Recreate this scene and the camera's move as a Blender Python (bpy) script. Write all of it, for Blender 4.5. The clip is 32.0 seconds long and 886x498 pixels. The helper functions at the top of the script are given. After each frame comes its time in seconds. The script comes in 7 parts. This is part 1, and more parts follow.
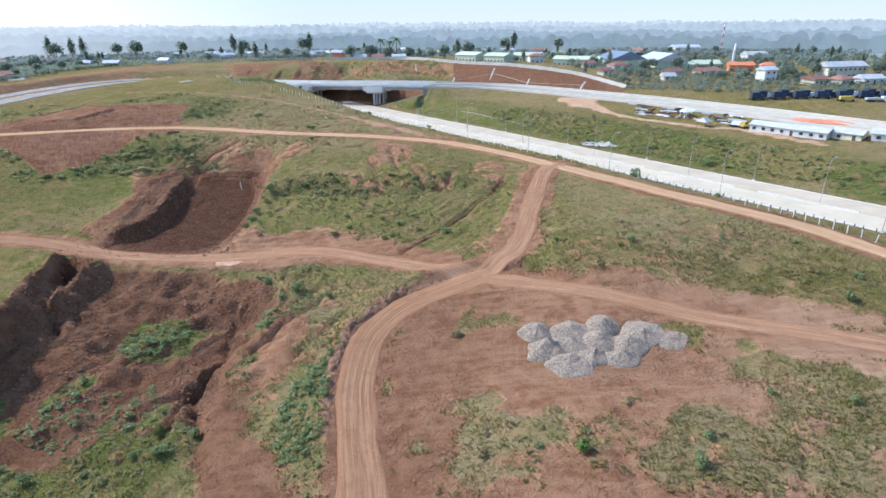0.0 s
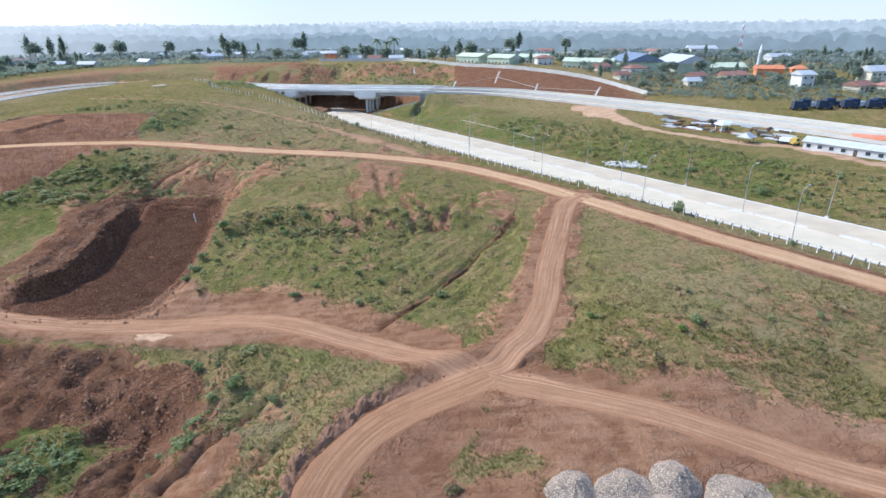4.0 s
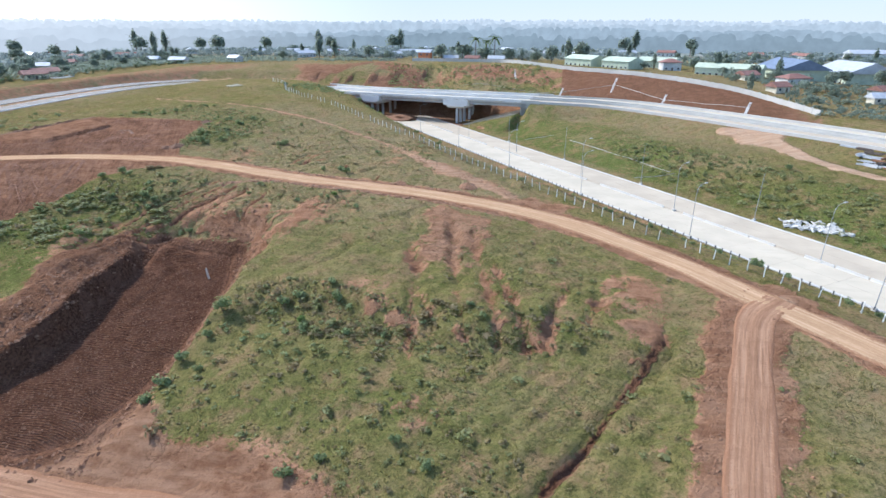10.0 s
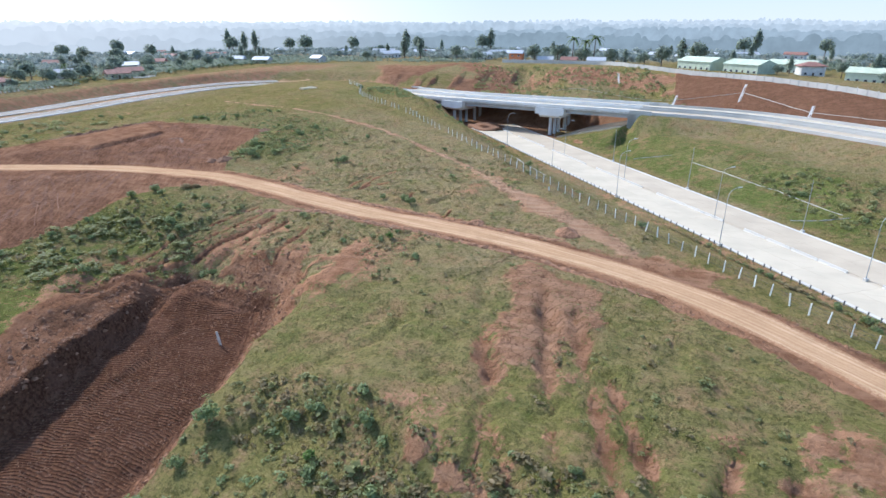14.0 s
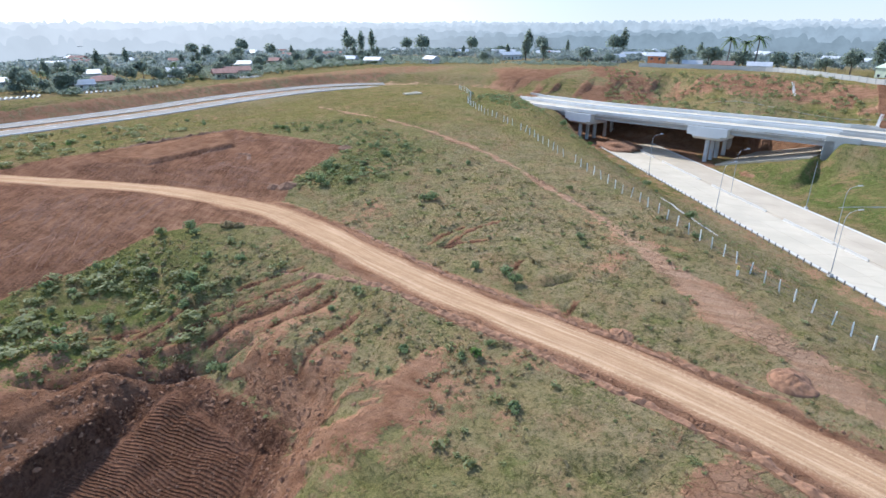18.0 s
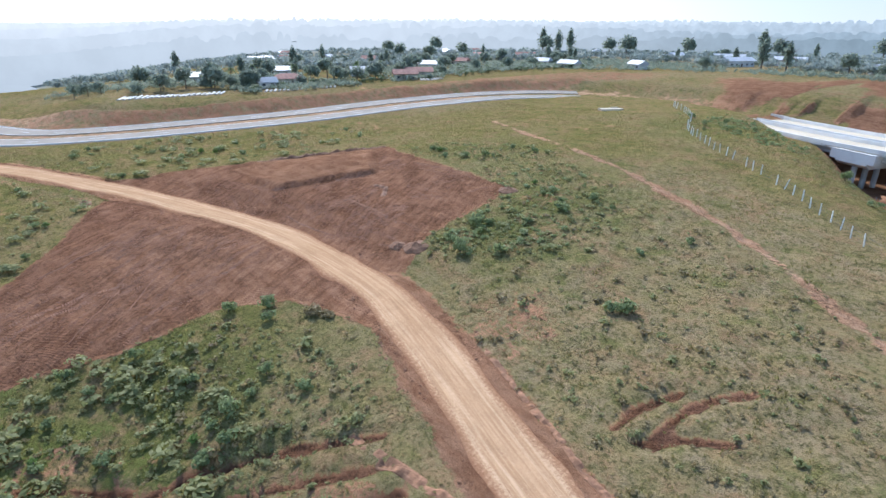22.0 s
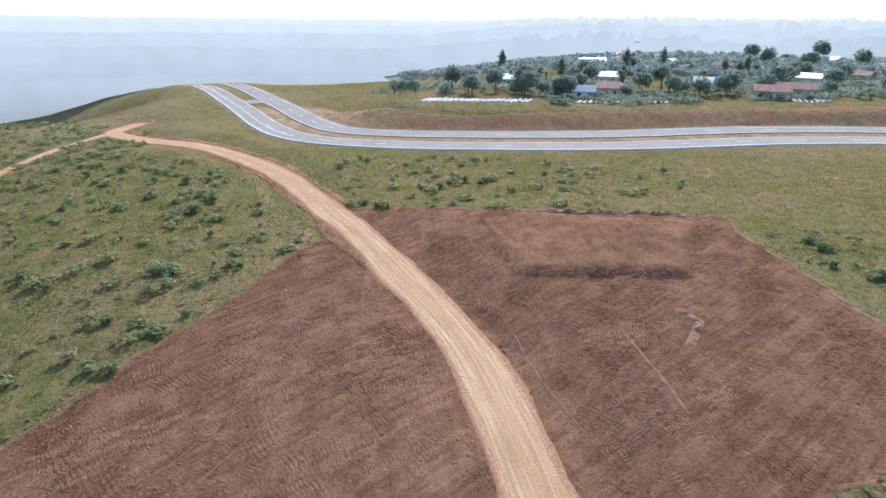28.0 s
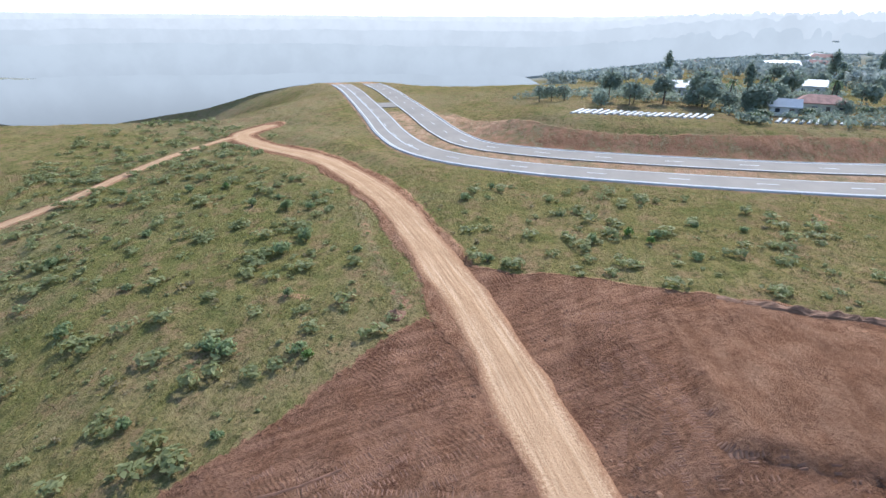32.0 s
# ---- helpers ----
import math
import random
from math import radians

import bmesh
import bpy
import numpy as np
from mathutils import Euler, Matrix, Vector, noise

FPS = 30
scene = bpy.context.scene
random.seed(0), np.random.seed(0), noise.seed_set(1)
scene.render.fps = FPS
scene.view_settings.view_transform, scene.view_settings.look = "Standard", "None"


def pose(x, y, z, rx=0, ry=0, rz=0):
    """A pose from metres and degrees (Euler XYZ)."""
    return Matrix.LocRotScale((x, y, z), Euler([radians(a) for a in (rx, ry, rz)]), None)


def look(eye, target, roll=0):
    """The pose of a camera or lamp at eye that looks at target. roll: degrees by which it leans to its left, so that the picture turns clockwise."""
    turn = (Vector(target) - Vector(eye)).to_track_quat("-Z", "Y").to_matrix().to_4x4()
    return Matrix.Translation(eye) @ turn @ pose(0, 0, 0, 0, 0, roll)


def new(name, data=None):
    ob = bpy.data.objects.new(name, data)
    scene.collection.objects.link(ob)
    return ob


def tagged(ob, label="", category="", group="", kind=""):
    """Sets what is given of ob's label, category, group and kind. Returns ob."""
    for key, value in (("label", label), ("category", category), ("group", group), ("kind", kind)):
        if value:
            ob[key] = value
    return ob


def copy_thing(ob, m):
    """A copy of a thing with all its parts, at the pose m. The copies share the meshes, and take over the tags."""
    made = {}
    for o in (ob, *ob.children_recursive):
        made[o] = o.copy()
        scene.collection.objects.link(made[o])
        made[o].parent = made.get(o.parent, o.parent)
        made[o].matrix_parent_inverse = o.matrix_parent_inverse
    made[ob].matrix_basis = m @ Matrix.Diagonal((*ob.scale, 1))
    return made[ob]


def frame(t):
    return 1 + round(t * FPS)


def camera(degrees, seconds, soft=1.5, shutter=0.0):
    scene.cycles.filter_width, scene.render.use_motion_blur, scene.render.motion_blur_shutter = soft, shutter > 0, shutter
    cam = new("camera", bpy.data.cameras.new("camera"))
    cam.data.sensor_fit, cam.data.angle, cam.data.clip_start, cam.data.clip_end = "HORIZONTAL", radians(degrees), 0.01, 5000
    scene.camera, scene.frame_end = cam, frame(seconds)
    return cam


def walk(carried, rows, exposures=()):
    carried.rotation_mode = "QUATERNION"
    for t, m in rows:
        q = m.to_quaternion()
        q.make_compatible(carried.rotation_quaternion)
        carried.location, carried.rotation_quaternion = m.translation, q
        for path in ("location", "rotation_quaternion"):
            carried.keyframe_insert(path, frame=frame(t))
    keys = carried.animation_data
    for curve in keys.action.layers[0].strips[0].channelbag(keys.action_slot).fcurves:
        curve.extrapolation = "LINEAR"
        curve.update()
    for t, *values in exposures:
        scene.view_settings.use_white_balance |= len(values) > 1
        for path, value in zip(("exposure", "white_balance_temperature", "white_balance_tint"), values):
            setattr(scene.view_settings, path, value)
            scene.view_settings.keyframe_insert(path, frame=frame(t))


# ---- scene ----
cam = camera(77.1, 32.0)
PATH = [
    (0, (3.11, -1.44, 50.64), (1.81, 44.95, 32.02), -0.53),
    (0.5, (3.17, 2.88, 50.64), (1.87, 49.26, 32.00), -0.47),
    (1, (3.30, 6.80, 50.70), (1.98, 53.17, 32.04), -0.52),
    (1.5, (3.33, 11.45, 50.55), (2.03, 57.82, 31.89), -0.46),
    (2, (3.42, 15.52, 50.52), (2.10, 61.89, 31.87), -0.45),
    (2.5, (3.38, 20.07, 50.64), (2.09, 66.42, 31.93), -0.40),
    (4.5, (3.77, 37.03, 50.19), (2.05, 83.41, 31.59), -0.45),
    (5, (3.72, 41.35, 50.26), (0.03, 87.61, 31.66), -0.32),
    (5.5, (3.85, 45.73, 50.24), (-1.04, 91.87, 31.62), -0.27),
    (6, (3.66, 49.90, 50.22), (-1.79, 95.98, 31.59), -0.13),
    (6.5, (3.49, 54.12, 50.18), (-2.61, 100.11, 31.54), -0.08),
    (7, (3.26, 58.26, 50.08), (-3.40, 104.18, 31.45), -0.09),
    (7.5, (2.89, 62.09, 49.99), (-4.10, 107.95, 31.35), -0.10),
    (8, (2.34, 66.15, 49.82), (-4.86, 111.98, 31.17), -0.07),
    (8.5, (1.77, 70.20, 49.86), (-5.61, 115.99, 31.17), -0.08),
    (9, (1.16, 74.18, 49.67), (-6.57, 119.91, 30.98), -0.02),
    (9.5, (0.53, 78.00, 49.72), (-8.01, 123.56, 30.96), -0.01),
    (10, (-0.35, 82.14, 49.62), (-9.63, 127.55, 30.87), 0.08),
    (10.5, (-1.13, 85.82, 49.59), (-10.82, 131.14, 30.81), 0.07),
    (11, (-1.99, 90.08, 49.47), (-12.28, 135.27, 30.70), 0.08),
    (11.5, (-2.91, 93.79, 49.45), (-15.04, 138.51, 30.66), 0.12),
    (12, (-3.65, 97.70, 49.56), (-17.58, 141.86, 30.69), 0.11),
    (12.5, (-4.50, 101.42, 49.45), (-19.31, 145.29, 30.59), 0.10),
    (13, (-5.79, 106.17, 48.90), (-21.28, 149.84, 30.12), -0.10),
    (13.5, (-7.15, 110.52, 48.45), (-22.99, 154.09, 29.73), -0.09),
    (15.5, (-13.69, 128.96, 46.56), (-32.77, 171.34, 28.10), -0.24),
    (16, (-15.56, 133.88, 46.61), (-36.45, 175.36, 28.07), -0.17),
    (16.5, (-17.58, 138.40, 46.53), (-39.91, 179.12, 27.98), -0.10),
    (17, (-19.97, 143.36, 46.41), (-43.55, 183.36, 27.86), -0.10),
    (17.5, (-22.30, 147.60, 46.34), (-46.56, 187.17, 27.76), -0.15),
    (18, (-24.75, 151.73, 46.41), (-49.48, 191.01, 27.82), -0.09),
    (18.5, (-27.45, 156.00, 46.36), (-52.79, 194.90, 27.77), -0.07),
    (19, (-30.22, 160.46, 46.31), (-57.22, 198.20, 27.71), -0.03),
    (19.5, (-33.09, 164.87, 46.25), (-62.22, 201.01, 27.67), 0.00),
    (20, (-36.13, 169.02, 46.31), (-66.79, 203.87, 27.71), 0.08),
    (20.5, (-39.37, 173.31, 46.40), (-71.35, 206.91, 27.72), 0.04),
    (21, (-42.86, 177.46, 46.32), (-76.11, 209.80, 27.64), 0.02),
    (21.5, (-46.38, 181.35, 46.37), (-81.02, 212.18, 27.68), 0.11),
    (22, (-49.83, 184.89, 46.40), (-85.96, 213.94, 27.69), 0.29),
    (22.5, (-53.17, 188.06, 46.39), (-90.59, 215.46, 27.68), 0.41),
    (23, (-56.49, 190.95, 46.39), (-94.76, 217.11, 27.66), 0.42),
    (23.5, (-59.80, 193.63, 46.34), (-98.56, 219.07, 27.64), 0.44),
    (24, (-63.08, 196.08, 46.41), (-102.19, 220.97, 27.67), 0.47),
    (24.5, (-66.35, 198.32, 46.43), (-105.84, 222.57, 27.66), 0.51),
    (25, (-69.61, 200.45, 46.45), (-110.42, 222.35, 27.63), 0.53),
    (25.5, (-73.01, 202.59, 46.35), (-115.52, 221.00, 27.53), 0.60),
    (26, (-76.44, 204.65, 46.31), (-120.40, 219.16, 27.41), 0.55),
    (26.5, (-79.89, 206.16, 46.29), (-124.82, 217.19, 27.32), 0.68),
    (28.5, (-93.51, 209.65, 46.12), (-139.62, 212.84, 27.05), 0.69),
    (29, (-96.92, 210.09, 46.14), (-143.10, 210.99, 26.99), 0.64),
    (29.5, (-100.55, 210.27, 46.02), (-146.72, 209.18, 26.86), 0.56),
    (30, (-104.16, 210.24, 45.97), (-150.28, 208.01, 26.78), 0.54),
    (30.5, (-107.81, 210.12, 46.10), (-153.85, 207.01, 26.85), 0.57),
    (31, (-111.24, 209.78, 46.09), (-157.22, 206.05, 26.80), 0.58),
    (31.5, (-115.14, 209.23, 45.96), (-161.02, 204.42, 26.69), 0.45),
    (32, (-118.51, 208.73, 45.94), (-164.17, 202.29, 26.60), 0.45),
]
walk(cam, [(t, look(eye, target, roll)) for t, eye, target, roll in PATH], [(0, 1.24, 5680, 10), (32, 1.24, 5680, 10)])


# ---- light ----
SUN_TO = Vector((-0.70, 0.29, 0.66)).normalized()
world = bpy.data.worlds.new("hazy_sky")
scene.world = world
world.use_nodes = True
wn, wl = world.node_tree.nodes, world.node_tree.links
sky = wn.new("ShaderNodeTexSky")
sky.sky_type, sky.sun_disc = "NISHITA", False
sky.sun_elevation, sky.sun_rotation = math.asin(SUN_TO.z), math.atan2(SUN_TO.x, SUN_TO.y)
sky.air_density, sky.dust_density, sky.ozone_density, sky.altitude = 1.0, 0.8, 1.3, 0
wn["Background"].inputs["Strength"].default_value = 0.15
wl.new(sky.outputs["Color"], wn["Background"].inputs["Color"])
sun = new("sun", bpy.data.lights.new("sun", "SUN"))
sun.data.energy, sun.data.angle, sun.data.color = 2.5, radians(3.5), (1.0, 0.95, 0.88)
sun.matrix_world = look(SUN_TO * 900, (0, 0, 0))


# ---- materials ----
class Nodes:
    """A small hand for wiring node materials."""

    def __init__(self, name):
        self.mat = bpy.data.materials.new(name)
        self.mat.use_nodes = True
        self.t = self.mat.node_tree
        self.bsdf = self.t.nodes["Principled BSDF"]

    def put(self, socket, value):
        if isinstance(value, bpy.types.NodeSocket):
            self.t.links.new(value, socket)
        elif isinstance(value, tuple) and len(value) == 3 and socket.type == "RGBA":
            socket.default_value = (*value, 1)
        else:
            socket.default_value = value

    def noise(self, scale, detail=4.0, rough=0.55, kind="object", stretch=None, distortion=0.0):
        if kind == "object":
            co = self.t.nodes.new("ShaderNodeTexCoord").outputs["Object"]
        else:
            co = self.t.nodes.new("ShaderNodeNewGeometry").outputs["Position"]
        if stretch:
            m = self.t.nodes.new("ShaderNodeMapping")
            m.inputs["Scale"].default_value, m.inputs["Rotation"].default_value = stretch[:3], (0, 0, stretch[3])
            self.t.links.new(co, m.inputs["Vector"])
            co = m.outputs["Vector"]
        n = self.t.nodes.new("ShaderNodeTexNoise")
        n.inputs["Scale"].default_value, n.inputs["Detail"].default_value, n.inputs["Roughness"].default_value = scale, detail, rough
        n.inputs["Distortion"].default_value = distortion
        self.t.links.new(co, n.inputs["Vector"])
        return n.outputs["Fac"]

    def attr(self, name):
        a = self.t.nodes.new("ShaderNodeAttribute")
        a.attribute_name = name
        return a.outputs["Fac"]

    def random(self):
        return self.t.nodes.new("ShaderNodeObjectInfo").outputs["Random"]

    def island(self):
        return self.t.nodes.new("ShaderNodeNewGeometry").outputs["Random Per Island"]

    def ramp(self, fac, a, b, low=0.0, high=1.0):
        r = self.t.nodes.new("ShaderNodeMapRange")
        r.interpolation_type = "SMOOTHSTEP"
        for socket, value in zip(("Value", "From Min", "From Max", "To Min", "To Max"), (fac, a, b, low, high)):
            self.put(r.inputs[socket], value)
        return r.outputs["Result"]

    def math(self, op, a, b=0.0):
        m = self.t.nodes.new("ShaderNodeMath")
        m.operation = op
        self.put(m.inputs[0], a)
        self.put(m.inputs[1], b)
        return m.outputs[0]

    def mix(self, fac, a, b, kind="MIX"):
        m = self.t.nodes.new("ShaderNodeMix")
        m.data_type, m.blend_type = "RGBA", kind
        for socket, value in zip((m.inputs[0], m.inputs[6], m.inputs[7]), (fac, a, b)):
            self.put(socket, value)
        return m.outputs[2]

    def bump(self, height, strength=0.5, distance=0.1, normal=None):
        b = self.t.nodes.new("ShaderNodeBump")
        b.inputs["Strength"].default_value, b.inputs["Distance"].default_value = strength, distance
        self.put(b.inputs["Height"], height)
        if normal is not None:
            self.t.links.new(normal, b.inputs["Normal"])
        return b.outputs["Normal"]

    def done(self, color, rough=0.9, normal=None, metallic=0.0, spec=0.3):
        self.put(self.bsdf.inputs["Base Color"], color)
        self.put(self.bsdf.inputs["Roughness"], rough)
        self.put(self.bsdf.inputs["Metallic"], metallic)
        self.put(self.bsdf.inputs["Specular IOR Level"], spec)
        if normal is not None:
            self.t.links.new(normal, self.bsdf.inputs["Normal"])
        return self.mat


def plain(name, color, rough=0.7, vary=0.25, scale=1.2, metallic=0.0, fine=14.0, bump=0.0, spread=0.15):
    """A worn surface: a colour with blotches, grain, a difference from piece to piece and a little relief."""
    n = Nodes(name)
    blot, grain = n.noise(scale, 5), n.noise(fine, 3)
    dark = tuple(c * (1 - vary) for c in color)
    light = tuple(min(1, c * (1 + 0.6 * vary)) for c in color)
    c = n.mix(n.ramp(blot, 0.3, 0.7), dark, light)
    c = n.mix(n.ramp(grain, 0.25, 0.75, 0, 0.35), c, tuple(x * 0.7 for x in color))
    c = n.mix(n.ramp(n.random(), 0, 1, 0, spread), c, tuple(x * 0.5 for x in color))
    return n.done(c, n.ramp(grain, 0.2, 0.8, rough - 0.08, min(1, rough + 0.08)), n.bump(grain, bump, 0.02) if bump else None, metallic)


def leafage(name, low, high, dry=(0.20, 0.17, 0.07), dryness=0.15):
    n = Nodes(name)
    c = n.mix(n.island(), low, high)
    c = n.mix(n.ramp(n.random(), 0, 1, 0, 0.5), c, low)
    c = n.mix(n.ramp(n.noise(0.9, 3), 0.5, 0.8, 0, dryness * 2), c, dry)
    mat = n.done(c, 0.65, None, 0, 0.25)
    through_light, both = n.t.nodes.new("ShaderNodeBsdfTranslucent"), n.t.nodes.new("ShaderNodeMixShader")
    n.put(through_light.inputs["Color"], n.mix(0.35, c, tuple(min(1, 1.5 * x) for x in high)))
    both.inputs["Fac"].default_value = 0.45
    n.t.links.new(n.bsdf.outputs["BSDF"], both.inputs[1])
    n.t.links.new(through_light.outputs["BSDF"], both.inputs[2])
    n.t.links.new(both.outputs["Shader"], n.t.nodes["Material Output"].inputs["Surface"])
    return mat


def ground_material():
    n = Nodes("grass_and_laterite")
    soil, dark, lush, pale, far, fields = n.attr("soil"), n.attr("dark"), n.attr("lush"), n.attr("pale"), n.attr("distant"), n.attr("dry")
    big, mid, fine, grit = n.noise(0.035, 5), n.noise(0.35, 6, 0.65), n.noise(2.2, 5, 0.65), n.noise(9.0, 3, 0.7)
    streak = n.noise(0.5, 5, 0.6, stretch=(0.25, 1.6, 1, 0.55))
    grass = n.mix(n.ramp(mid, 0.36, 0.64), (0.137, 0.120, 0.035), (0.229, 0.174, 0.064))
    grass = n.mix(n.ramp(n.math("ADD", n.math("MULTIPLY", big, 0.6), n.math("MULTIPLY", streak, 0.5)), 0.50, 0.68, 0, 0.7), grass, (0.268, 0.187, 0.094))
    grass = n.mix(n.math("MULTIPLY", fields, n.ramp(mid, 0.3, 0.65, 0.9, 0.35)), grass, (0.291, 0.214, 0.122))
    grass = n.mix(n.math("MULTIPLY", lush, n.ramp(mid, 0.25, 0.6, 0.35, 1)), grass, (0.097, 0.122, 0.028))
    patch = n.noise(0.22, 7, 0.72)
    grass = n.mix(n.ramp(patch, 0.49, 0.62, 0, 0.75), grass, (0.268, 0.164, 0.086))
    grass = n.mix(n.ramp(patch, 0.46, 0.35, 0, 0.65), grass, (0.108, 0.120, 0.030))
    tuss = n.noise(0.8, 8, 0.78)
    grass = n.mix(n.ramp(tuss, 0.50, 0.63, 0, 0.75), grass, (0.071, 0.070, 0.022))
    grass = n.mix(n.ramp(tuss, 0.46, 0.36, 0, 0.38), grass, (0.312, 0.242, 0.108))
    grass = n.mix(n.ramp(fine, 0.50, 0.65, 0, 0.72), grass, (0.065, 0.064, 0.020))
    grass = n.mix(n.ramp(grit, 0.54, 0.68, 0, 0.32), grass, (0.358, 0.294, 0.152))
    grass = n.mix(n.ramp(grit, 0.44, 0.34, 0, 0.6), grass, (0.058, 0.055, 0.021))
    earth = n.mix(n.ramp(mid, 0.36, 0.64), (0.227, 0.110, 0.057), (0.369, 0.199, 0.111))
    earth = n.mix(n.ramp(streak, 0.42, 0.66, 0, 0.6), earth, (0.431, 0.248, 0.146))
    earth = n.mix(n.ramp(big, 0.4, 0.65, 0, 0.4), earth, (0.276, 0.134, 0.073))
    earth = n.mix(n.ramp(fine, 0.5, 0.68, 0, 0.38), earth, (0.183, 0.088, 0.048))
    earth = n.mix(n.ramp(grit, 0.54, 0.7, 0, 0.22), earth, (0.464, 0.288, 0.181))
    # dark earth: damp soil, also painted shade in ditches and under the overpass
    wet_and_shade = n.mix(n.ramp(fine, 0.36, 0.64), (0.082, 0.039, 0.023), (0.190, 0.095, 0.052))
    wet_and_shade = n.mix(n.ramp(mid, 0.45, 0.65, 0, 0.5), wet_and_shade, (0.216, 0.113, 0.071))
    earth = n.mix(dark, earth, wet_and_shade)
    earth = n.mix(pale, earth, n.mix(n.ramp(streak, 0.35, 0.65), (0.485, 0.304, 0.180), (0.579, 0.395, 0.253)))
    # shrinkage cracks in the drying earth
    web = n.t.nodes.new("ShaderNodeTexVoronoi")
    web.feature = "DISTANCE_TO_EDGE"
    web.inputs["Scale"].default_value = 0.75
    bent = n.t.nodes.new("ShaderNodeVectorMath")
    bent.operation = "ADD"
    n.t.links.new(n.t.nodes.new("ShaderNodeTexCoord").outputs["Object"], bent.inputs[0])
    n.t.links.new(n.math("MULTIPLY", n.noise(0.7, 4), 2.4), bent.inputs[1])
    n.t.links.new(bent.outputs["Vector"], web.inputs["Vector"])
    crack = n.math("MULTIPLY", n.ramp(web.outputs["Distance"], 0.06, 0.012), n.math("MAXIMUM", n.ramp(n.noise(0.12, 4, 0.6), 0.52, 0.62), n.attr("cracked")))
    earth = n.mix(n.math("MULTIPLY", crack, 0.5), earth, (0.095, 0.048, 0.028))
    edge = n.math("ADD", soil, n.math("MULTIPLY", n.math("SUBTRACT", n.math("ADD", n.math("MULTIPLY", mid, 0.5), n.math("MULTIPLY", fine, 0.5)), 0.5), 2.3))
    c = n.mix(n.ramp(edge, 0.38, 0.62), grass, earth)
    # haze put into the base colour of far land, whiter with distance
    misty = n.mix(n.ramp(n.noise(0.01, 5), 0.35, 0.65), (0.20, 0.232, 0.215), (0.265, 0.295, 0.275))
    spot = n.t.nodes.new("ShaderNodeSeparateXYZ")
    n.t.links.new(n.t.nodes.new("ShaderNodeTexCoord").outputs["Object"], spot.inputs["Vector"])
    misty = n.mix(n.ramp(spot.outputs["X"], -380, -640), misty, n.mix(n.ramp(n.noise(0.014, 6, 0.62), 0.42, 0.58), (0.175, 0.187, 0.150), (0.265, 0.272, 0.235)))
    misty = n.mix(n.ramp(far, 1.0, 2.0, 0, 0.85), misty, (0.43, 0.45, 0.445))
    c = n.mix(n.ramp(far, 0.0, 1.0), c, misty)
    # ribs left by crawler tracks, in sweeps that change direction
    ribs = []
    for angle, scale, where in ((0, 0.72, (66, -112, 0)), (1.9, 0.6, None), (1.15, 0.7, None)):
        w = n.t.nodes.new("ShaderNodeTexWave")
        w.inputs["Scale"].default_value, w.inputs["Distortion"].default_value, w.inputs["Detail"].default_value, w.inputs["Detail Scale"].default_value = scale, 11.0, 3.0, 0.3
        m = n.t.nodes.new("ShaderNodeMapping")
        m.inputs["Rotation"].default_value = (0, 0, angle)
        if where:
            w.wave_type, w.rings_direction, m.inputs["Location"].default_value = "RINGS", "Z", where
        n.t.links.new(n.t.nodes.new("ShaderNodeTexCoord").outputs["Object"], m.inputs["Vector"])
        n.t.links.new(m.outputs["Vector"], w.inputs["Vector"])
        ribs.append(w.outputs["Fac"])
    sweep = n.noise(0.07, 3, 0.5, distortion=1.0)
    rib = n.mix(n.ramp(sweep, 0.56, 0.60), n.mix(n.ramp(sweep, 0.36, 0.40), ribs[1], ribs[0]), ribs[2])
    rib = n.mix(n.ramp(n.attr("ribbed"), 0.5, 0.6), rib, ribs[0])
    worked = n.math("MAXIMUM", n.ramp(n.noise(0.16, 5, 0.65), 0.48, 0.66, 0, 0.75), n.ramp(n.attr("ribbed"), 0.5, 1.0))
    worked = n.math("MULTIPLY", n.math("MULTIPLY", worked, n.ramp(soil, 0.6, 0.9)), n.ramp(n.attr("ribbed"), 0.0, 0.5, 0.08, 1.0))
    c = n.mix(n.math("MULTIPLY", n.math("MULTIPLY", worked, n.math("SUBTRACT", 1.0, rib)), n.ramp(n.attr("ribbed"), 0.4, 0.9, 0.42, 0.65)), c, (0.080, 0.038, 0.024))
    # long scratches of the blade over the fields
    lane = n.t.nodes.new("ShaderNodeMapping")
    lane.vector_type = "TEXTURE"
    lane.inputs["Rotation"].default_value, lane.inputs["Scale"].default_value = (0, 0, 2.12), (14.0, 0.75, 1.0)
    n.t.links.new(n.t.nodes.new("ShaderNodeTexCoord").outputs["Object"], lane.inputs["Vector"])
    scratch = n.t.nodes.new("ShaderNodeTexNoise")
    scratch.inputs["Scale"].default_value, scratch.inputs["Detail"].default_value, scratch.inputs["Roughness"].default_value = 1.0, 6.0, 0.65
    n.t.links.new(lane.outputs["Vector"], scratch.inputs["Vector"])
    graded = n.math("MULTIPLY", n.math("MULTIPLY", n.ramp(n.attr("ribbed"), 0.05, 0.4, 0.15, 1.0), n.ramp(n.attr("ribbed"), 0.5, 0.6, 1, 0)), n.ramp(soil, 0.8, 0.95))
    graded = n.math("MULTIPLY", graded, n.ramp(n.attr("ribbed"), 0.02, 0.06))
    c = n.mix(n.math("MULTIPLY", graded, n.ramp(scratch.outputs["Fac"], 0.50, 0.62, 0, 0.42)), c, (0.095, 0.044, 0.024))
    c = n.mix(n.math("MULTIPLY", graded, n.ramp(scratch.outputs["Fac"], 0.46, 0.36, 0, 0.28)), c, (0.34, 0.19, 0.115))
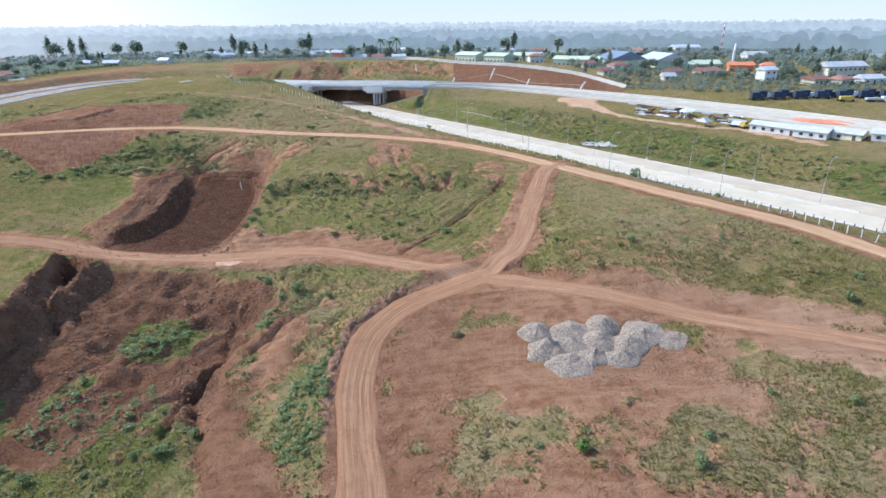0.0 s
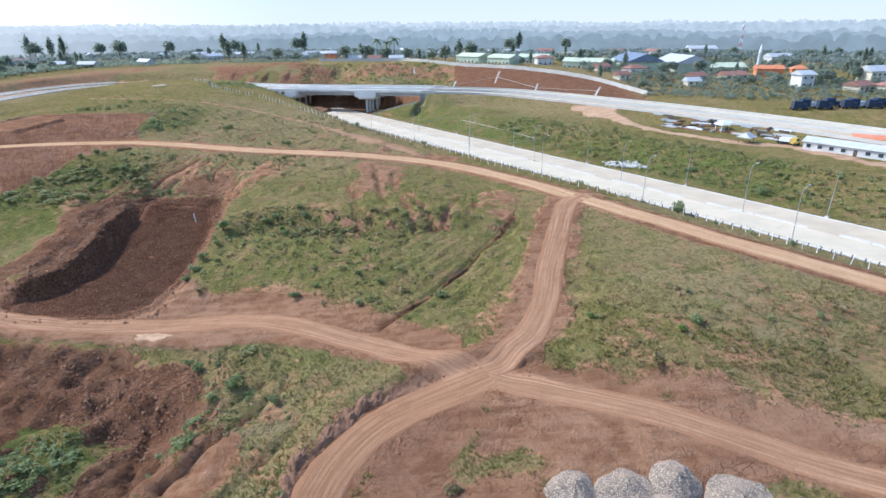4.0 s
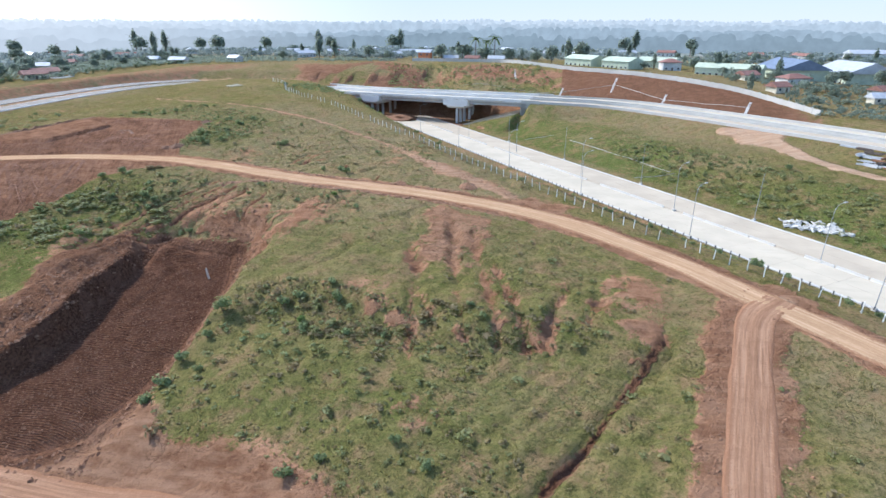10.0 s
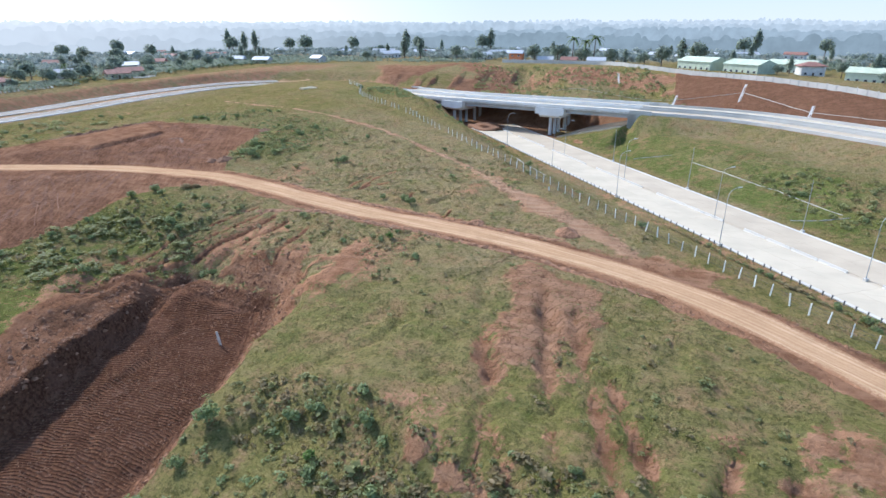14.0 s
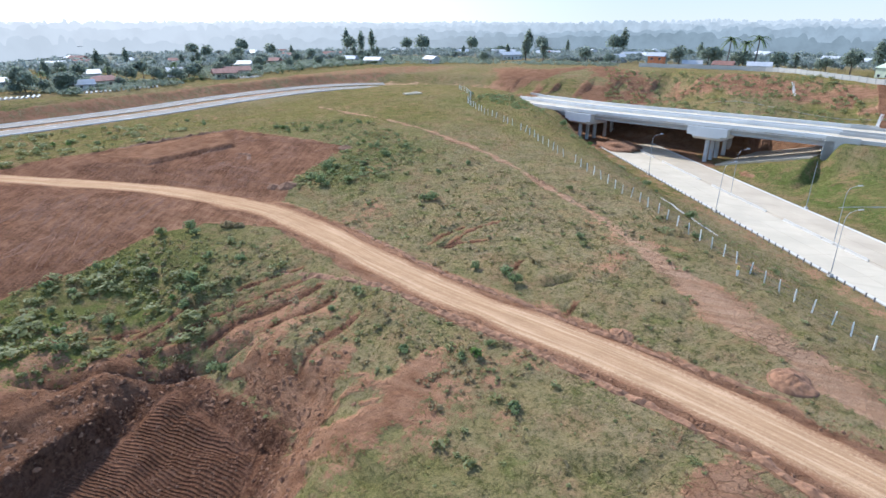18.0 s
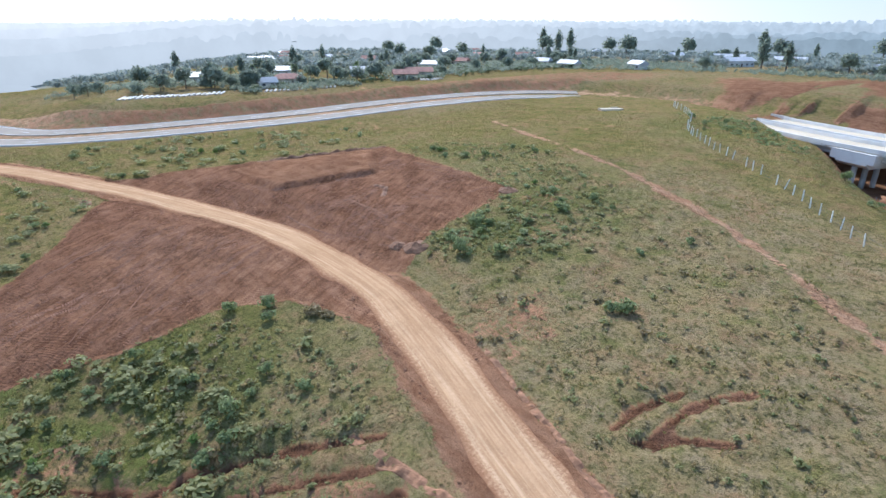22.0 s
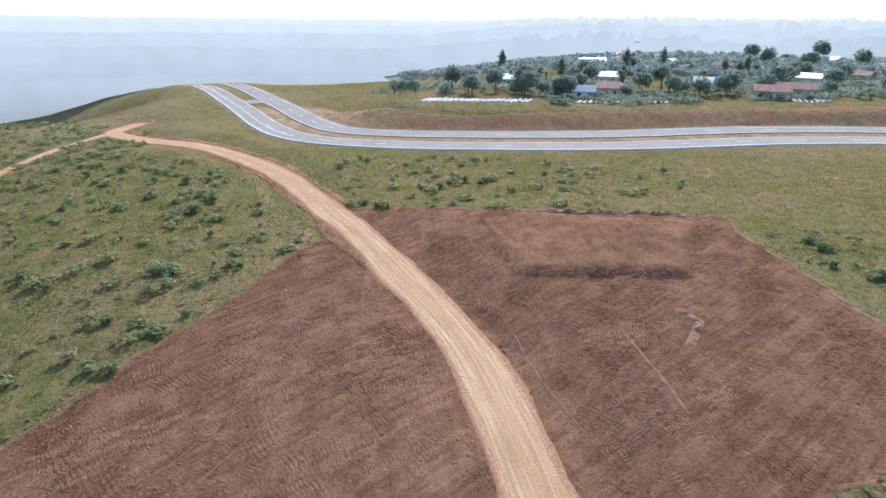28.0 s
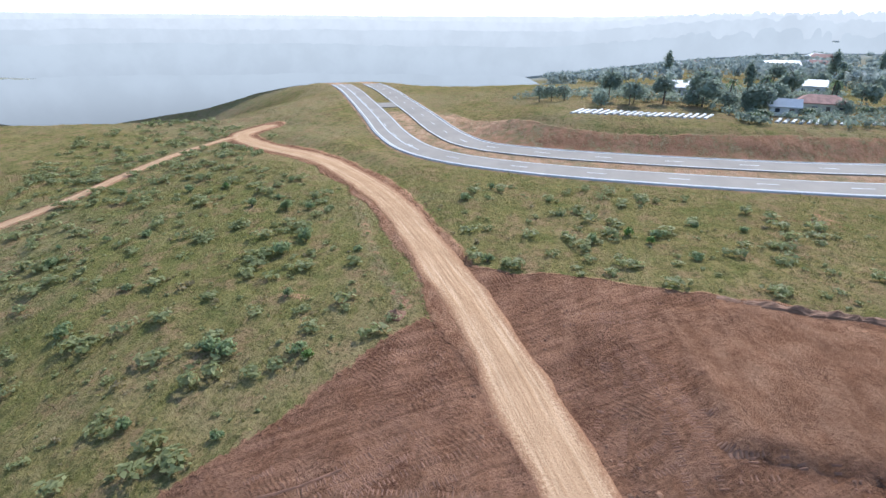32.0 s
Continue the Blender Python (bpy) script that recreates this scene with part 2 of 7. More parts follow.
    h = n.math("ADD", n.math("MULTIPLY", fine, 0.7), n.math("MULTIPLY", grit, 0.3))
    h = n.math("SUBTRACT", h, n.math("MULTIPLY", n.math("MULTIPLY", graded, scratch.outputs["Fac"]), 0.9))
    h = n.math("ADD", h, n.math("MULTIPLY", n.math("MULTIPLY", worked, rib), n.ramp(n.attr("ribbed"), 0.4, 0.9, 0.3, 0.9)))
    h = n.math("SUBTRACT", h, n.math("MULTIPLY", tuss, 0.9))
    h = n.math("SUBTRACT", h, n.math("MULTIPLY", crack, 0.35))
    h = n.math("ADD", h, n.math("MULTIPLY", n.math("MULTIPLY", n.noise(1.3, 7, 0.75), n.ramp(soil, 0.3, 0.8)), n.ramp(n.attr("ribbed"), 0.0, 0.4, 2.2, 0.5)))
    normal = n.bump(h, 1.0, 0.42)
    n.put(normal.node.inputs["Strength"], n.ramp(far, 0.3, 1.0, 1.0, 0.0))
    return n.done(c, 1.0, normal, 0, 0.0)


GROUND = ground_material()


def track_material(name, low, high, rut):
    """Beaten earth with streaks that follow the wheels."""
    n = Nodes(name)
    mid, fine = n.noise(0.35, 6, 0.62), n.noise(3.5, 6, 0.7)
    across = n.attr("across")
    lane = n.t.nodes.new("ShaderNodeCombineXYZ")
    n.put(lane.inputs["X"], n.math("MULTIPLY", n.attr("sideways"), 2.6))
    n.put(lane.inputs["Y"], n.math("MULTIPLY", n.attr("onward"), 0.085))
    wheels = n.t.nodes.new("ShaderNodeTexNoise")
    wheels.inputs["Scale"].default_value, wheels.inputs["Detail"].default_value, wheels.inputs["Roughness"].default_value = 1.0, 5.0, 0.62
    n.t.links.new(lane.outputs["Vector"], wheels.inputs["Vector"])
    streak = wheels.outputs["Fac"]
    c = n.mix(n.ramp(streak, 0.34, 0.66), low, high)
    c = n.mix(n.ramp(n.math("MULTIPLY", n.attr("rut"), n.ramp(streak, 0.35, 0.6, 0.5, 1.2)), 0.2, 1.0, 0, 0.6), c, rut)
    c = n.mix(n.ramp(mid, 0.45, 0.7, 0, 0.35), c, tuple(x * 0.8 for x in low))
    c = n.mix(n.ramp(fine, 0.52, 0.72, 0, 0.4), c, tuple(x * 0.72 for x in low))
    c = n.mix(n.ramp(fine, 0.45, 0.32, 0, 0.3), c, tuple(min(1, x * 1.15) for x in rut))
    c = n.mix(n.ramp(n.math("ADD", across, n.math("MULTIPLY", n.math("SUBTRACT", fine, 0.5), 0.9)), 0.55, 0.95, 0, 0.95), c, (0.25, 0.125, 0.068))
    return n.done(c, 0.95, n.bump(n.math("ADD", fine, streak), 0.9, 0.14), 0, 0.0)


HAUL_SOIL = track_material("beaten_haul_road_earth", (0.35, 0.208, 0.110), (0.46, 0.290, 0.162), (0.56, 0.385, 0.232))
RED_TRACK = track_material("red_track_earth", (0.235, 0.125, 0.070), (0.335, 0.188, 0.108), (0.40, 0.240, 0.145))
DAMP_TRACK = track_material("damp_track_earth", (0.205, 0.108, 0.058), (0.295, 0.162, 0.090), (0.355, 0.206, 0.120))


def concrete(name, color, panel=None):
    n = Nodes(name)
    big, fine = n.noise(0.12, 5), n.noise(3.0, 5, 0.65)
    stain = n.noise(0.4, 5, 0.6, stretch=(0.2, 1.4, 1, 0.93))
    c = n.mix(n.ramp(big, 0.3, 0.7), tuple(x * 0.9 for x in color), tuple(min(0.85, x * 1.06) for x in color))
    c = n.mix(n.ramp(stain, 0.5, 0.75, 0, 0.3), c, tuple(x * 0.72 for x in color))
    c = n.mix(n.ramp(n.random(), 0, 1, 0, 0.16), c, tuple(x * 0.75 for x in color))
    c = n.mix(n.ramp(fine, 0.55, 0.8, 0, 0.25), c, tuple(x * 0.75 for x in color))
    return n.done(c, 0.85, n.bump(fine, 0.25, 0.03), 0, 0.08)


SLAB = concrete("pale_road_concrete", (0.50, 0.425, 0.31))
SLAB_DUSTY = concrete("dusty_beige_concrete", (0.455, 0.375, 0.268))
GREY_CONCRETE = concrete("grey_bridge_concrete", (0.47, 0.455, 0.43))
CAST_CONCRETE = concrete("pale_cast_concrete", (0.72, 0.69, 0.63))
BARRIER = concrete("barrier_concrete", (0.52, 0.485, 0.42))
ASPHALT = concrete("grey_asphalt", (0.262, 0.224, 0.178))
WHITE_LINE = plain("white_road_paint", (0.68, 0.67, 0.63), 0.7, 0.12)
STEEL = plain("galvanised_steel", (0.40, 0.40, 0.38), 0.5, 0.15, 1.0, 0.25)
DARK_STEEL = plain("dark_post_paint", (0.10, 0.10, 0.10), 0.6, 0.3)
POST = plain("whitewashed_concrete_post", (0.80, 0.78, 0.70), 0.85, 0.15, 2.0)
GRAVEL = None
BARK = plain("bark", (0.13, 0.10, 0.075), 0.9, 0.4, 2.0)
LEAF_NEAR = leafage("scrub_leaves", (0.135, 0.178, 0.066), (0.285, 0.320, 0.140))
LEAF_OLIVE = leafage("olive_scrub_leaves", (0.160, 0.170, 0.062), (0.300, 0.300, 0.125), (0.24, 0.19, 0.09), 0.3)
LEAF_LIME = leafage("young_leaves", (0.10, 0.17, 0.035), (0.19, 0.26, 0.06))
# village and terrace leaves paled to put distant haze into their colour
LEAF_TREE = leafage("tree_leaves", (0.160, 0.195, 0.145), (0.252, 0.284, 0.202))
LEAF_PALM = leafage("palm_and_banana_leaves", (0.075, 0.115, 0.050), (0.16, 0.20, 0.09))
# far leaves carry haze in their base colour, paler and greyer
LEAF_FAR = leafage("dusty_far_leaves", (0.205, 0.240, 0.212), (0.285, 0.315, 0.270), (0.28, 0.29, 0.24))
PLANK = plain("weathered_pale_wood", (0.78, 0.70, 0.58), 0.8, 0.3, 2.0)
TUFT = leafage("grass_tufts", (0.124, 0.118, 0.032), (0.325, 0.262, 0.094), (0.33, 0.26, 0.15), 0.4)
DRY_LEAF = leafage("dry_brush", (0.160, 0.128, 0.058), (0.300, 0.240, 0.120), (0.24, 0.17, 0.10), 0.4)


# ---- the lie of the land ----
RELIEF = np.array([
    [-21.9, -16.6, -11.3, -7.6, -6.7, -6.6, -1.8, 2.3, 4.4, 6.9],
    [-12.2, -7.2, -2.2, 1.9, -1.8, -13.6, -2.0, 6.7, 6.2, 8.7],
    [-2.5, 3.5, 6.2, 8.3, -0.2, -17.3, -4.9, 6.7, 6.5, 10.4],
    [6.4, 11.9, 14.9, 16.2, 3.7, -1.2, 9.2, 12.7, 8.0, 12.5],
    [15.3, 15.9, 14.2, 14.5, 14.2, 10.4, 17.7, 9.1, 8.7, 16.5],
    [22.3, 24.2, 18.6, 14.1, 20.1, 18.8, 15.7, 8.2, 11.0, 17.8],
    [21.6, 21.9, 19.4, 15.0, 23.0, 23.5, 16.7, 13.8, 15.0, 18.0],
    [16.0, 18.5, 24.7, 18.9, 22.4, 21.7, 15.9, 17.5, 18.6, 19.7],
    [10.8, 21.2, 30.7, 29.2, 24.7, 19.9, 16.9, 18.8, 20.9, 22.1],
])
KNOLLS = [(3.0, 128.5, 14.0, -1.6), (36.0, 104.0, 14.0, 1.7), (34.0, 73.0, 14.0, -1.5), (18.0, 51.0, 14.0, 1.8), (-140.0, 140.0, 14.0, -1.6), (-174.0, 158.0, 20.0, 1.1), (-13.6, 98.5, 14.0, 0.8), (-45.0, 87.0, 14.0, -1.0), (-91.0, 177.0, 14.0, 1.1)]
# the lie of the land: a coarse relief, a few knolls, and the cuts and roads worked into it
X0, Y0, CELL = -330.0, 15.0, 62.0
def bspline(t):
    return np.stack([(1 - t) ** 3, 3 * t ** 3 - 6 * t ** 2 + 4, -3 * t ** 3 + 3 * t ** 2 + 3 * t + 1, t ** 3], -1) / 6


def relief(x, y):
    ny, nx = RELIEF.shape
    gx, gy = np.clip((x - X0) / CELL, 0, nx - 3.0001), np.clip((y - Y0) / CELL, 0, ny - 3.0001)
    i, j = gx.astype(int), gy.astype(int)
    wx, wy = bspline(gx - i), bspline(gy - j)
    z = sum(RELIEF[j + b, i + a] * wx[..., a] * wy[..., b] for a in range(4) for b in range(4))
    for kx, ky, r, h in KNOLLS:
        z = z + h * np.exp(-((x - kx) ** 2 + (y - ky) ** 2) / (2 * r * r))
    return z


def smooth(a, b, v):
    t = np.clip((v - a) / (b - a), 0, 1)
    return t * t * (3 - 2 * t)


def along(line, x, y, reach=60.0):
    """Distance to a line of (x, y, ...) points, its side (left of its way is positive) and its other columns there."""
    line = np.array(line, float)
    x, y = np.asarray(x, float), np.asarray(y, float)
    (lx, ly), (hx, hy) = line[:, :2].min(0) - reach, line[:, :2].max(0) + reach
    close = (x > lx) & (x < hx) & (y > ly) & (y < hy)
    if x.ndim and not close.all():
        d, w, e = np.full(x.shape, 999.0), np.ones(x.shape), np.zeros(x.shape + (line.shape[1] - 2,))
        if close.any():
            d[close], w[close], e[close] = along(line, x[close], y[close], 1e6)
        return d, w, e
    best = np.full(np.shape(x), 1e9)
    side = np.zeros(np.shape(x))
    extra = np.zeros(np.shape(x) + (line.shape[1] - 2,))
    for p, q in zip(line[:-1], line[1:]):
        d = q[:2] - p[:2]
        t = np.clip(((x - p[0]) * d[0] + (y - p[1]) * d[1]) / (d @ d), 0, 1)
        ex, ey = x - p[0] - t * d[0], y - p[1] - t * d[1]
        r = np.hypot(ex, ey)
        near = r < best
        best = np.where(near, r, best)
        side = np.where(near, np.sign(d[0] * ey - d[1] * ex), side)
        extra = np.where(near[..., None], p[2:] + t[..., None] * (q[2:] - p[2:]), extra)
    return best, side, extra


def spline(points, n=5):
    """A smooth line through points of any number of columns."""
    p = np.array(points, float)
    p = np.vstack([2 * p[0] - p[1], p, 2 * p[-1] - p[-2]])
    out = []
    for a, b, c, d in zip(p[:-3], p[1:-2], p[2:-1], p[3:]):
        for t in np.arange(n) / n:
            out.append(0.5 * (2 * b + (c - a) * t + (2 * a - 5 * b + 4 * c - d) * t * t + (3 * b - a - 3 * c + d) * t ** 3))
    return np.array(out + [p[-2]])


def inside(poly, x, y):
    """Signed distance to a closed outline, positive inside."""
    poly = np.array(poly, float)
    odd = np.zeros(np.shape(x), bool)
    for p, q in zip(poly, np.roll(poly, -1, 0)):
        cross = (p[1] > y) != (q[1] > y)
        at = p[0] + (y - p[1]) * (q[0] - p[0]) / np.where(q[1] == p[1], 1e-9, q[1] - p[1])
        odd ^= cross & (x < at)
    d, _, _ = along(np.vstack([poly, poly[:1]]), x, y)
    return np.where(odd, d, -d)


# expressway: origin on its near kerb, its way and its far side
EX_O, EX_U, EX_N = np.array([0.7, 240.7]), np.array([0.598, -0.801]), np.array([0.801, 0.598])


def ex_frame(x, y):
    dx, dy = x - EX_O[0], y - EX_O[1]
    return dx * EX_U[0] + dy * EX_U[1], dx * EX_N[0] + dy * EX_N[1]


def ex_z(s):
    return 6.9 + 0.0096 * np.clip(s, -170, 260)


HIGHWAY = spline([(-500, 78, 2.0), (-444, 106, 10.0), (-392, 131, 13), (-352, 149, 13.2), (-315, 165, 13.3), (-284, 178, 13.4), (-262, 191, 14), (-250, 212, 14.7), (-243, 242, 15.4), (-239, 276, 16.1), (-238, 320, 17.2), (-228, 362, 18.2), (-206, 392, 18.0), (-178, 403, 16.4), (-150, 401, 15.3), (-122, 389, 15.4), (-92, 373.5, 16.2), (-46, 358, 17.2), (-10, 351, 17.2), (30, 340, 16.8), (84, 294, 16), (120, 255, 15.4), (148, 217, 15), (210, 120, 14.5), (280, 10, 14)])
HAUL = spline([(112, 60, 6), (100, 82, 7), (87, 102, 8.4), (77, 117, 9.4), (58, 134, 10.8), (33, 161, 11.8), (18, 178, 12.2), (-4, 194, 12.9), (-32, 203.5, 13.3), (-63, 209, 13.5), (-95, 217.5, 13.8), (-113, 219.9, 13.8), (-138, 217.8, 13.6), (-158, 211.7, 13.6), (-179, 203.2, 13.8), (-203, 191.5, 14), (-223, 180, 14), (-248, 159.5, 13.2), (-264, 137, 12.3), (-281, 122.4, 11.3), (-305, 121, 10)])
LOWER = spline([(-150, 131, 2.5), (-115, 130, 0.5), (-100, 129, -0.6), (-80, 123, -1.2), (-53, 120.5, -0.6), (-30, 118.5, 2), (-10, 108.6, 3.3), (8, 99, 4.4), (28, 90, 5.5), (44, 81, 5.5), (62, 73, 6.2), (100, 58, 6.4)])
SPUR = spline([(34, 164, 11.8), (28.5, 157, 11.7), (24.5, 143, 9.9), (20.5, 128, 8.1), (17, 113, 6.6), (11, 103, 5.2), (2, 98, 4.2)])
LOOP = spline([(8, 99, 4.4), (-6, 92, 2), (-12, 83, 0), (-12.6, 71, -1.2), (-10.5, 59, -1.4), (-8, 48, -1.2), (-4, 25, -1)])
FOOTPATH = spline([(-178, 308, 0), (-150, 294, 0), (-120, 283, 0), (-92, 271, 0), (-72, 259, 0), (-50, 242, 0), (-35, 227, 0), (-23, 216, 0), (-10, 205, 0)])
SIDE_TRACK = spline([(-165, 100, 0), (-205, 119, 0), (-228, 120.5, 0), (-255, 119.5, 0), (-276, 122, 0)])
CREST = spline([(-330, 180, 19), (-300, 196, 20), (-272, 222, 20.5), (-264, 260, 20.5), (-262, 330, 21), (-256, 390, 22.5), (-240, 440, 23.6), (-200, 462, 24), (-130, 474, 24.5), (-20, 470, 25), (42, 408, 24.5), (76, 372, 22.5), (100, 332, 18), (150, 292, 17), (230, 235, 17), (420, 60, 17)])
PIT = [(-86, 184), (-67, 182), (-61.5, 170), (-59.5, 162), (-58, 150), (-57.5, 140), (-58, 130), (-64, 125), (-82, 124), (-86, 129), (-79.5, 138), (-79.5, 150), (-83.5, 167)]
LOW_PIT = [(-91, 121), (-89, 112), (-86.5, 100), (-83.5, 86), (-82, 68), (-86, 20), (-40, 5), (-33, 40), (-37, 60), (-40, 75), (-41, 88), (-36, 98), (-42, 107), (-60, 112), (-80, 115)]
PATCH_L = [(-176, 199), (-158, 190), (-143, 179), (-128, 168), (-120, 179), (-118, 190), (-117.5, 202.5), (-112.5, 210), (-99, 214), (-112, 224), (-145, 216)]
PATCH_R = [(-188, 202), (-186, 214), (-181, 236), (-170, 263), (-148, 259.5), (-121, 258), (-117, 248), (-116, 240), (-114, 232), (-108, 225), (-118, 221), (-150, 213)]
PANEL = [(-178, 224), (-154, 226), (-151.5, 237), (-148.5, 246), (-168, 258), (-180, 236)]
YARD = spline([(57, 295), (62, 290), (70, 277), (78, 252), (88, 239), (99, 226), (111, 219), (118, 207), (126, 190)])
APRON = [(-60, 130), (-56, 139), (-48, 131), (-36, 123), (-20, 114), (-30, 111), (-60, 116)]
FRONT = [(-12, 94), (8, 103), (36, 96), (70, 80), (95, 66), (115, 28), (50, 10), (-4, 20), (-16, 20), (-16, 60), (-17, 84)]
SCARP = [(-54, 146), (-47, 156), (-38, 159), (-29, 156), (-20, 152), (-10, 150), (0, 151), (9, 148)]
BARE_STRIP = [(-25.8, 191.5), (-21.9, 194.5), (-16, 191), (-10.4, 185.6), (-13, 178), (-15, 170), (-21, 168), (-24, 180)]
GULLIES = [[(-9.5, 114), (-2, 122), (5, 132), (10, 141), (16, 152)], [(-84, 205.5), (-88, 201), (-92, 196.5), (-95, 191), (-97, 185)], [(-81, 204), (-86, 198), (-89, 194), (-92, 188), (-93, 184)], [(-78, 203), (-80, 199), (-84, 195), (-87, 190)], [(-74, 202), (-75, 198), (-79, 194)], [(-98, 187), (-102, 183), (-105, 178)], [(-68, 199), (-68.3, 193.5), (-69, 189.5)], [(-65, 233), (-66.5, 231), (-68, 226.5), (-67.5, 221.5)], [(-69.5, 229), (-71, 224), (-71, 221)], [(-63, 226), (-66, 224), (-68.5, 221)], [(-55, 222), (-55.5, 218)], [(-44, 214), (-44.5, 211)]]
RILLS = [[(-26, 177), (-23, 168), (-21, 158), (-18, 145)], [(-21, 191), (-18, 178), (-15, 166), (-13, 156), (-10, 147)], [(-15, 182), (-12, 172), (-9, 160), (-6, 149)], [(-10, 171), (-6, 162), (-4, 155), (-2, 149)], [(-23, 172), (-20.5, 160), (-15.5, 151)], [(3, 163), (1, 156), (0.5, 149)], [(8, 160), (6, 154)]]


TABLE = np.random.RandomState(7).rand(256, 256)


def fbm(x, y, size, octaves=4, gain=0.55):
    """Rolling noise from 0 to 1, its largest waves about size metres across."""
    total, amp, norm = 0.0, 1.0, 0.0
    for k in range(octaves):
        u, v = x / size * 2 ** k + 17.3 * k, y / size * 2 ** k + 5.1 * k
        i, j = np.floor(u).astype(int), np.floor(v).astype(int)
        a, b = u - i, v - j
        a, b = a * a * (3 - 2 * a), b * b * (3 - 2 * b)
        i0, i1, j0, j1 = i % 256, (i + 1) % 256, j % 256, (j + 1) % 256
        total = total + amp * ((TABLE[i0, j0] * (1 - a) + TABLE[i1, j0] * a) * (1 - b) + (TABLE[i0, j1] * (1 - a) + TABLE[i1, j1] * a) * b)
        norm, amp = norm + amp, amp * gain
    return total / norm


def ground(x, y):
    """Height of the land."""
    x, y = np.asarray(x, float), np.asarray(y, float)
    z = relief(x, y)
    # beyond the site: a misty valley to the west, level country elsewhere
    west = np.maximum(smooth(-330, -520, x) * smooth(330, 120, y), smooth(-322, -400, x + 0.25 * (y - 60)) * smooth(165, 105, y))
    z = z + (-24 + 9 * (fbm(x + 900, y, 170, 3) - 0.5) - z) * west
    out = smooth(0, 160, np.maximum(np.maximum(x - 130, -400 - x), np.maximum(y - 420, -40 - y)))
    level = 19 + 5 * fbm(x, y, 300, 2) - 38 * smooth(-300, -700, x) * smooth(500, 100, y)
    z = z + (level - z) * out
    # level brow above the western valley
    brow = smooth(-14, 3, x + 296 + 0.36 * (y - 43)) * smooth(-212, -248, x) * smooth(-30, 10, y) * smooth(132, 104, y)
    z = z + (np.maximum(z, 9.4 + 0.8 * (fbm(x, y, 26, 3) - 0.5)) - z) * brow
    # grass shelf west of the lower cut
    d = along([(-92, 124), (-89, 110), (-85, 95), (-82, 82), (-82, 62)], x, y)[0]
    z = z + (np.maximum(z, 0.9) - z) * smooth(46, 12, d) * smooth(-79, -82, x) * smooth(56, 78, y)
    # bench on the far side of the expressway
    s, o = ex_frame(x, y)
    bench = smooth(22, 50, o) * smooth(210, 165, x) * smooth(165, 105, o) * smooth(-190, -120, s)
    z = z + (np.clip(12.3 + 0.012 * (o - 60), 12, 13.5) - z) * bench
    # cut slope and plateau of the village
    d, w, e = along(CREST, x, y, 200)
    up = np.where(w > 0, smooth(0, 60, d), 0)
    on = np.where(w > 0, 1.0, 1 - smooth(0, 46, d)) * (d < 900)
    keep = smooth(160, 40, d)
    z = z + (e[..., 0] + (e[..., 0] * 0 + level - e[..., 0]) * up * 0.5 - z) * on * keep
    d, _, e = along(HAUL, x, y)
    z = z + (e[..., 0] - z) * (1 - smooth(3.0, 13.0, d))
    d, _, e = along(LOWER, x, y)
    z = z + (e[..., 0] - z) * (1 - smooth(3.0, 9.0, d))
    d, _, e = along(SPUR, x, y)
    z = z + (e[..., 0] - z) * (1 - smooth(3.0, 9.0, d)) * 0.8
    d, w, e = along(LOOP, x, y)
    z = z + (e[..., 0] - z) * (1 - smooth(2.6, 7.0, d))
    z = z + 0.8 * smooth(3.2, 5.8, d) * smooth(11.5, 6.0, d) * (w < 0) * smooth(50, 62, y)
    # the south face of the knoll
    d, w, _ = along(SCARP, x, y)
    q = d * np.sign(w) / 5.5
    z = z + 2.6 * q * np.exp(-q * q) * smooth(40, 8, np.hypot((x + 22) * 0.75, y - 153))
    # the two cuts with their steep western faces
    rough = (fbm(x, y, 5, 3) - 0.5)
    west = smooth(-72, -84, x) * smooth(-125, -100, x) * smooth(122, 140, y) * smooth(205, 180, y)
    z = z + (np.minimum(z, 5.4 + 0.03 * (-84 - x)) - z) * west
    d = along([(-94, 127), (-86, 138), (-85, 150), (-89, 168)], x, y)[0]
    z = z + 2.0 * smooth(17, 4, d) * smooth(166, 148, y) * smooth(5, 10, along(LOWER, x, y)[0])
    d = inside(PIT, x, y) + rough * 0.9
    floor = -1.2 + 2.6 * smooth(128, 172, y) + 2.2 * smooth(174, 185, y)
    steep = np.where(x < -70 - 0.1 * (y - 124), 1.2 + 8 * smooth(172, 184, y), 5.5 + 5 * smooth(166, 178, y))
    z = z + (np.minimum(floor, z) - z) * smooth(-steep, 0.2, d)
    d = inside(LOW_PIT, x, y) + rough * 2.0 - 9 * smooth(7.5, 4.0, along(LOWER, x, y)[0])
    steep = np.where(x < -82, 1.4, 5.0)
    reach = 0.5 + 20 * smooth(90, 108, y) * smooth(-90, -80, x)
    bed = -7.2 + rough + 2.0 * np.exp(-(((x + 56) / 8) ** 2 + ((y - 92) / 6) ** 2)) + 1.8 * smooth(84, 60, y) * smooth(-40, -60, x)
    z = z + (np.minimum(bed, z) - z) * smooth(-steep, reach, d)
    # spoil bank along the cut
    d, w, _ = along([(-86, 140), (-87, 152), (-90, 170), (-91, 180)], x, y)
    z = z + (0.5 + 1.3 * rough) * smooth(6.5, 3.0, d) * smooth(184, 174, y) * np.where(w > 0, 1, 0.25)
    # expressway in its cutting
    ze = ex_z(s)
    wn = np.clip(29 - (s + 9) * 0.27, 7, 29)
    apron = 20 * smooth(-70, -95, s)
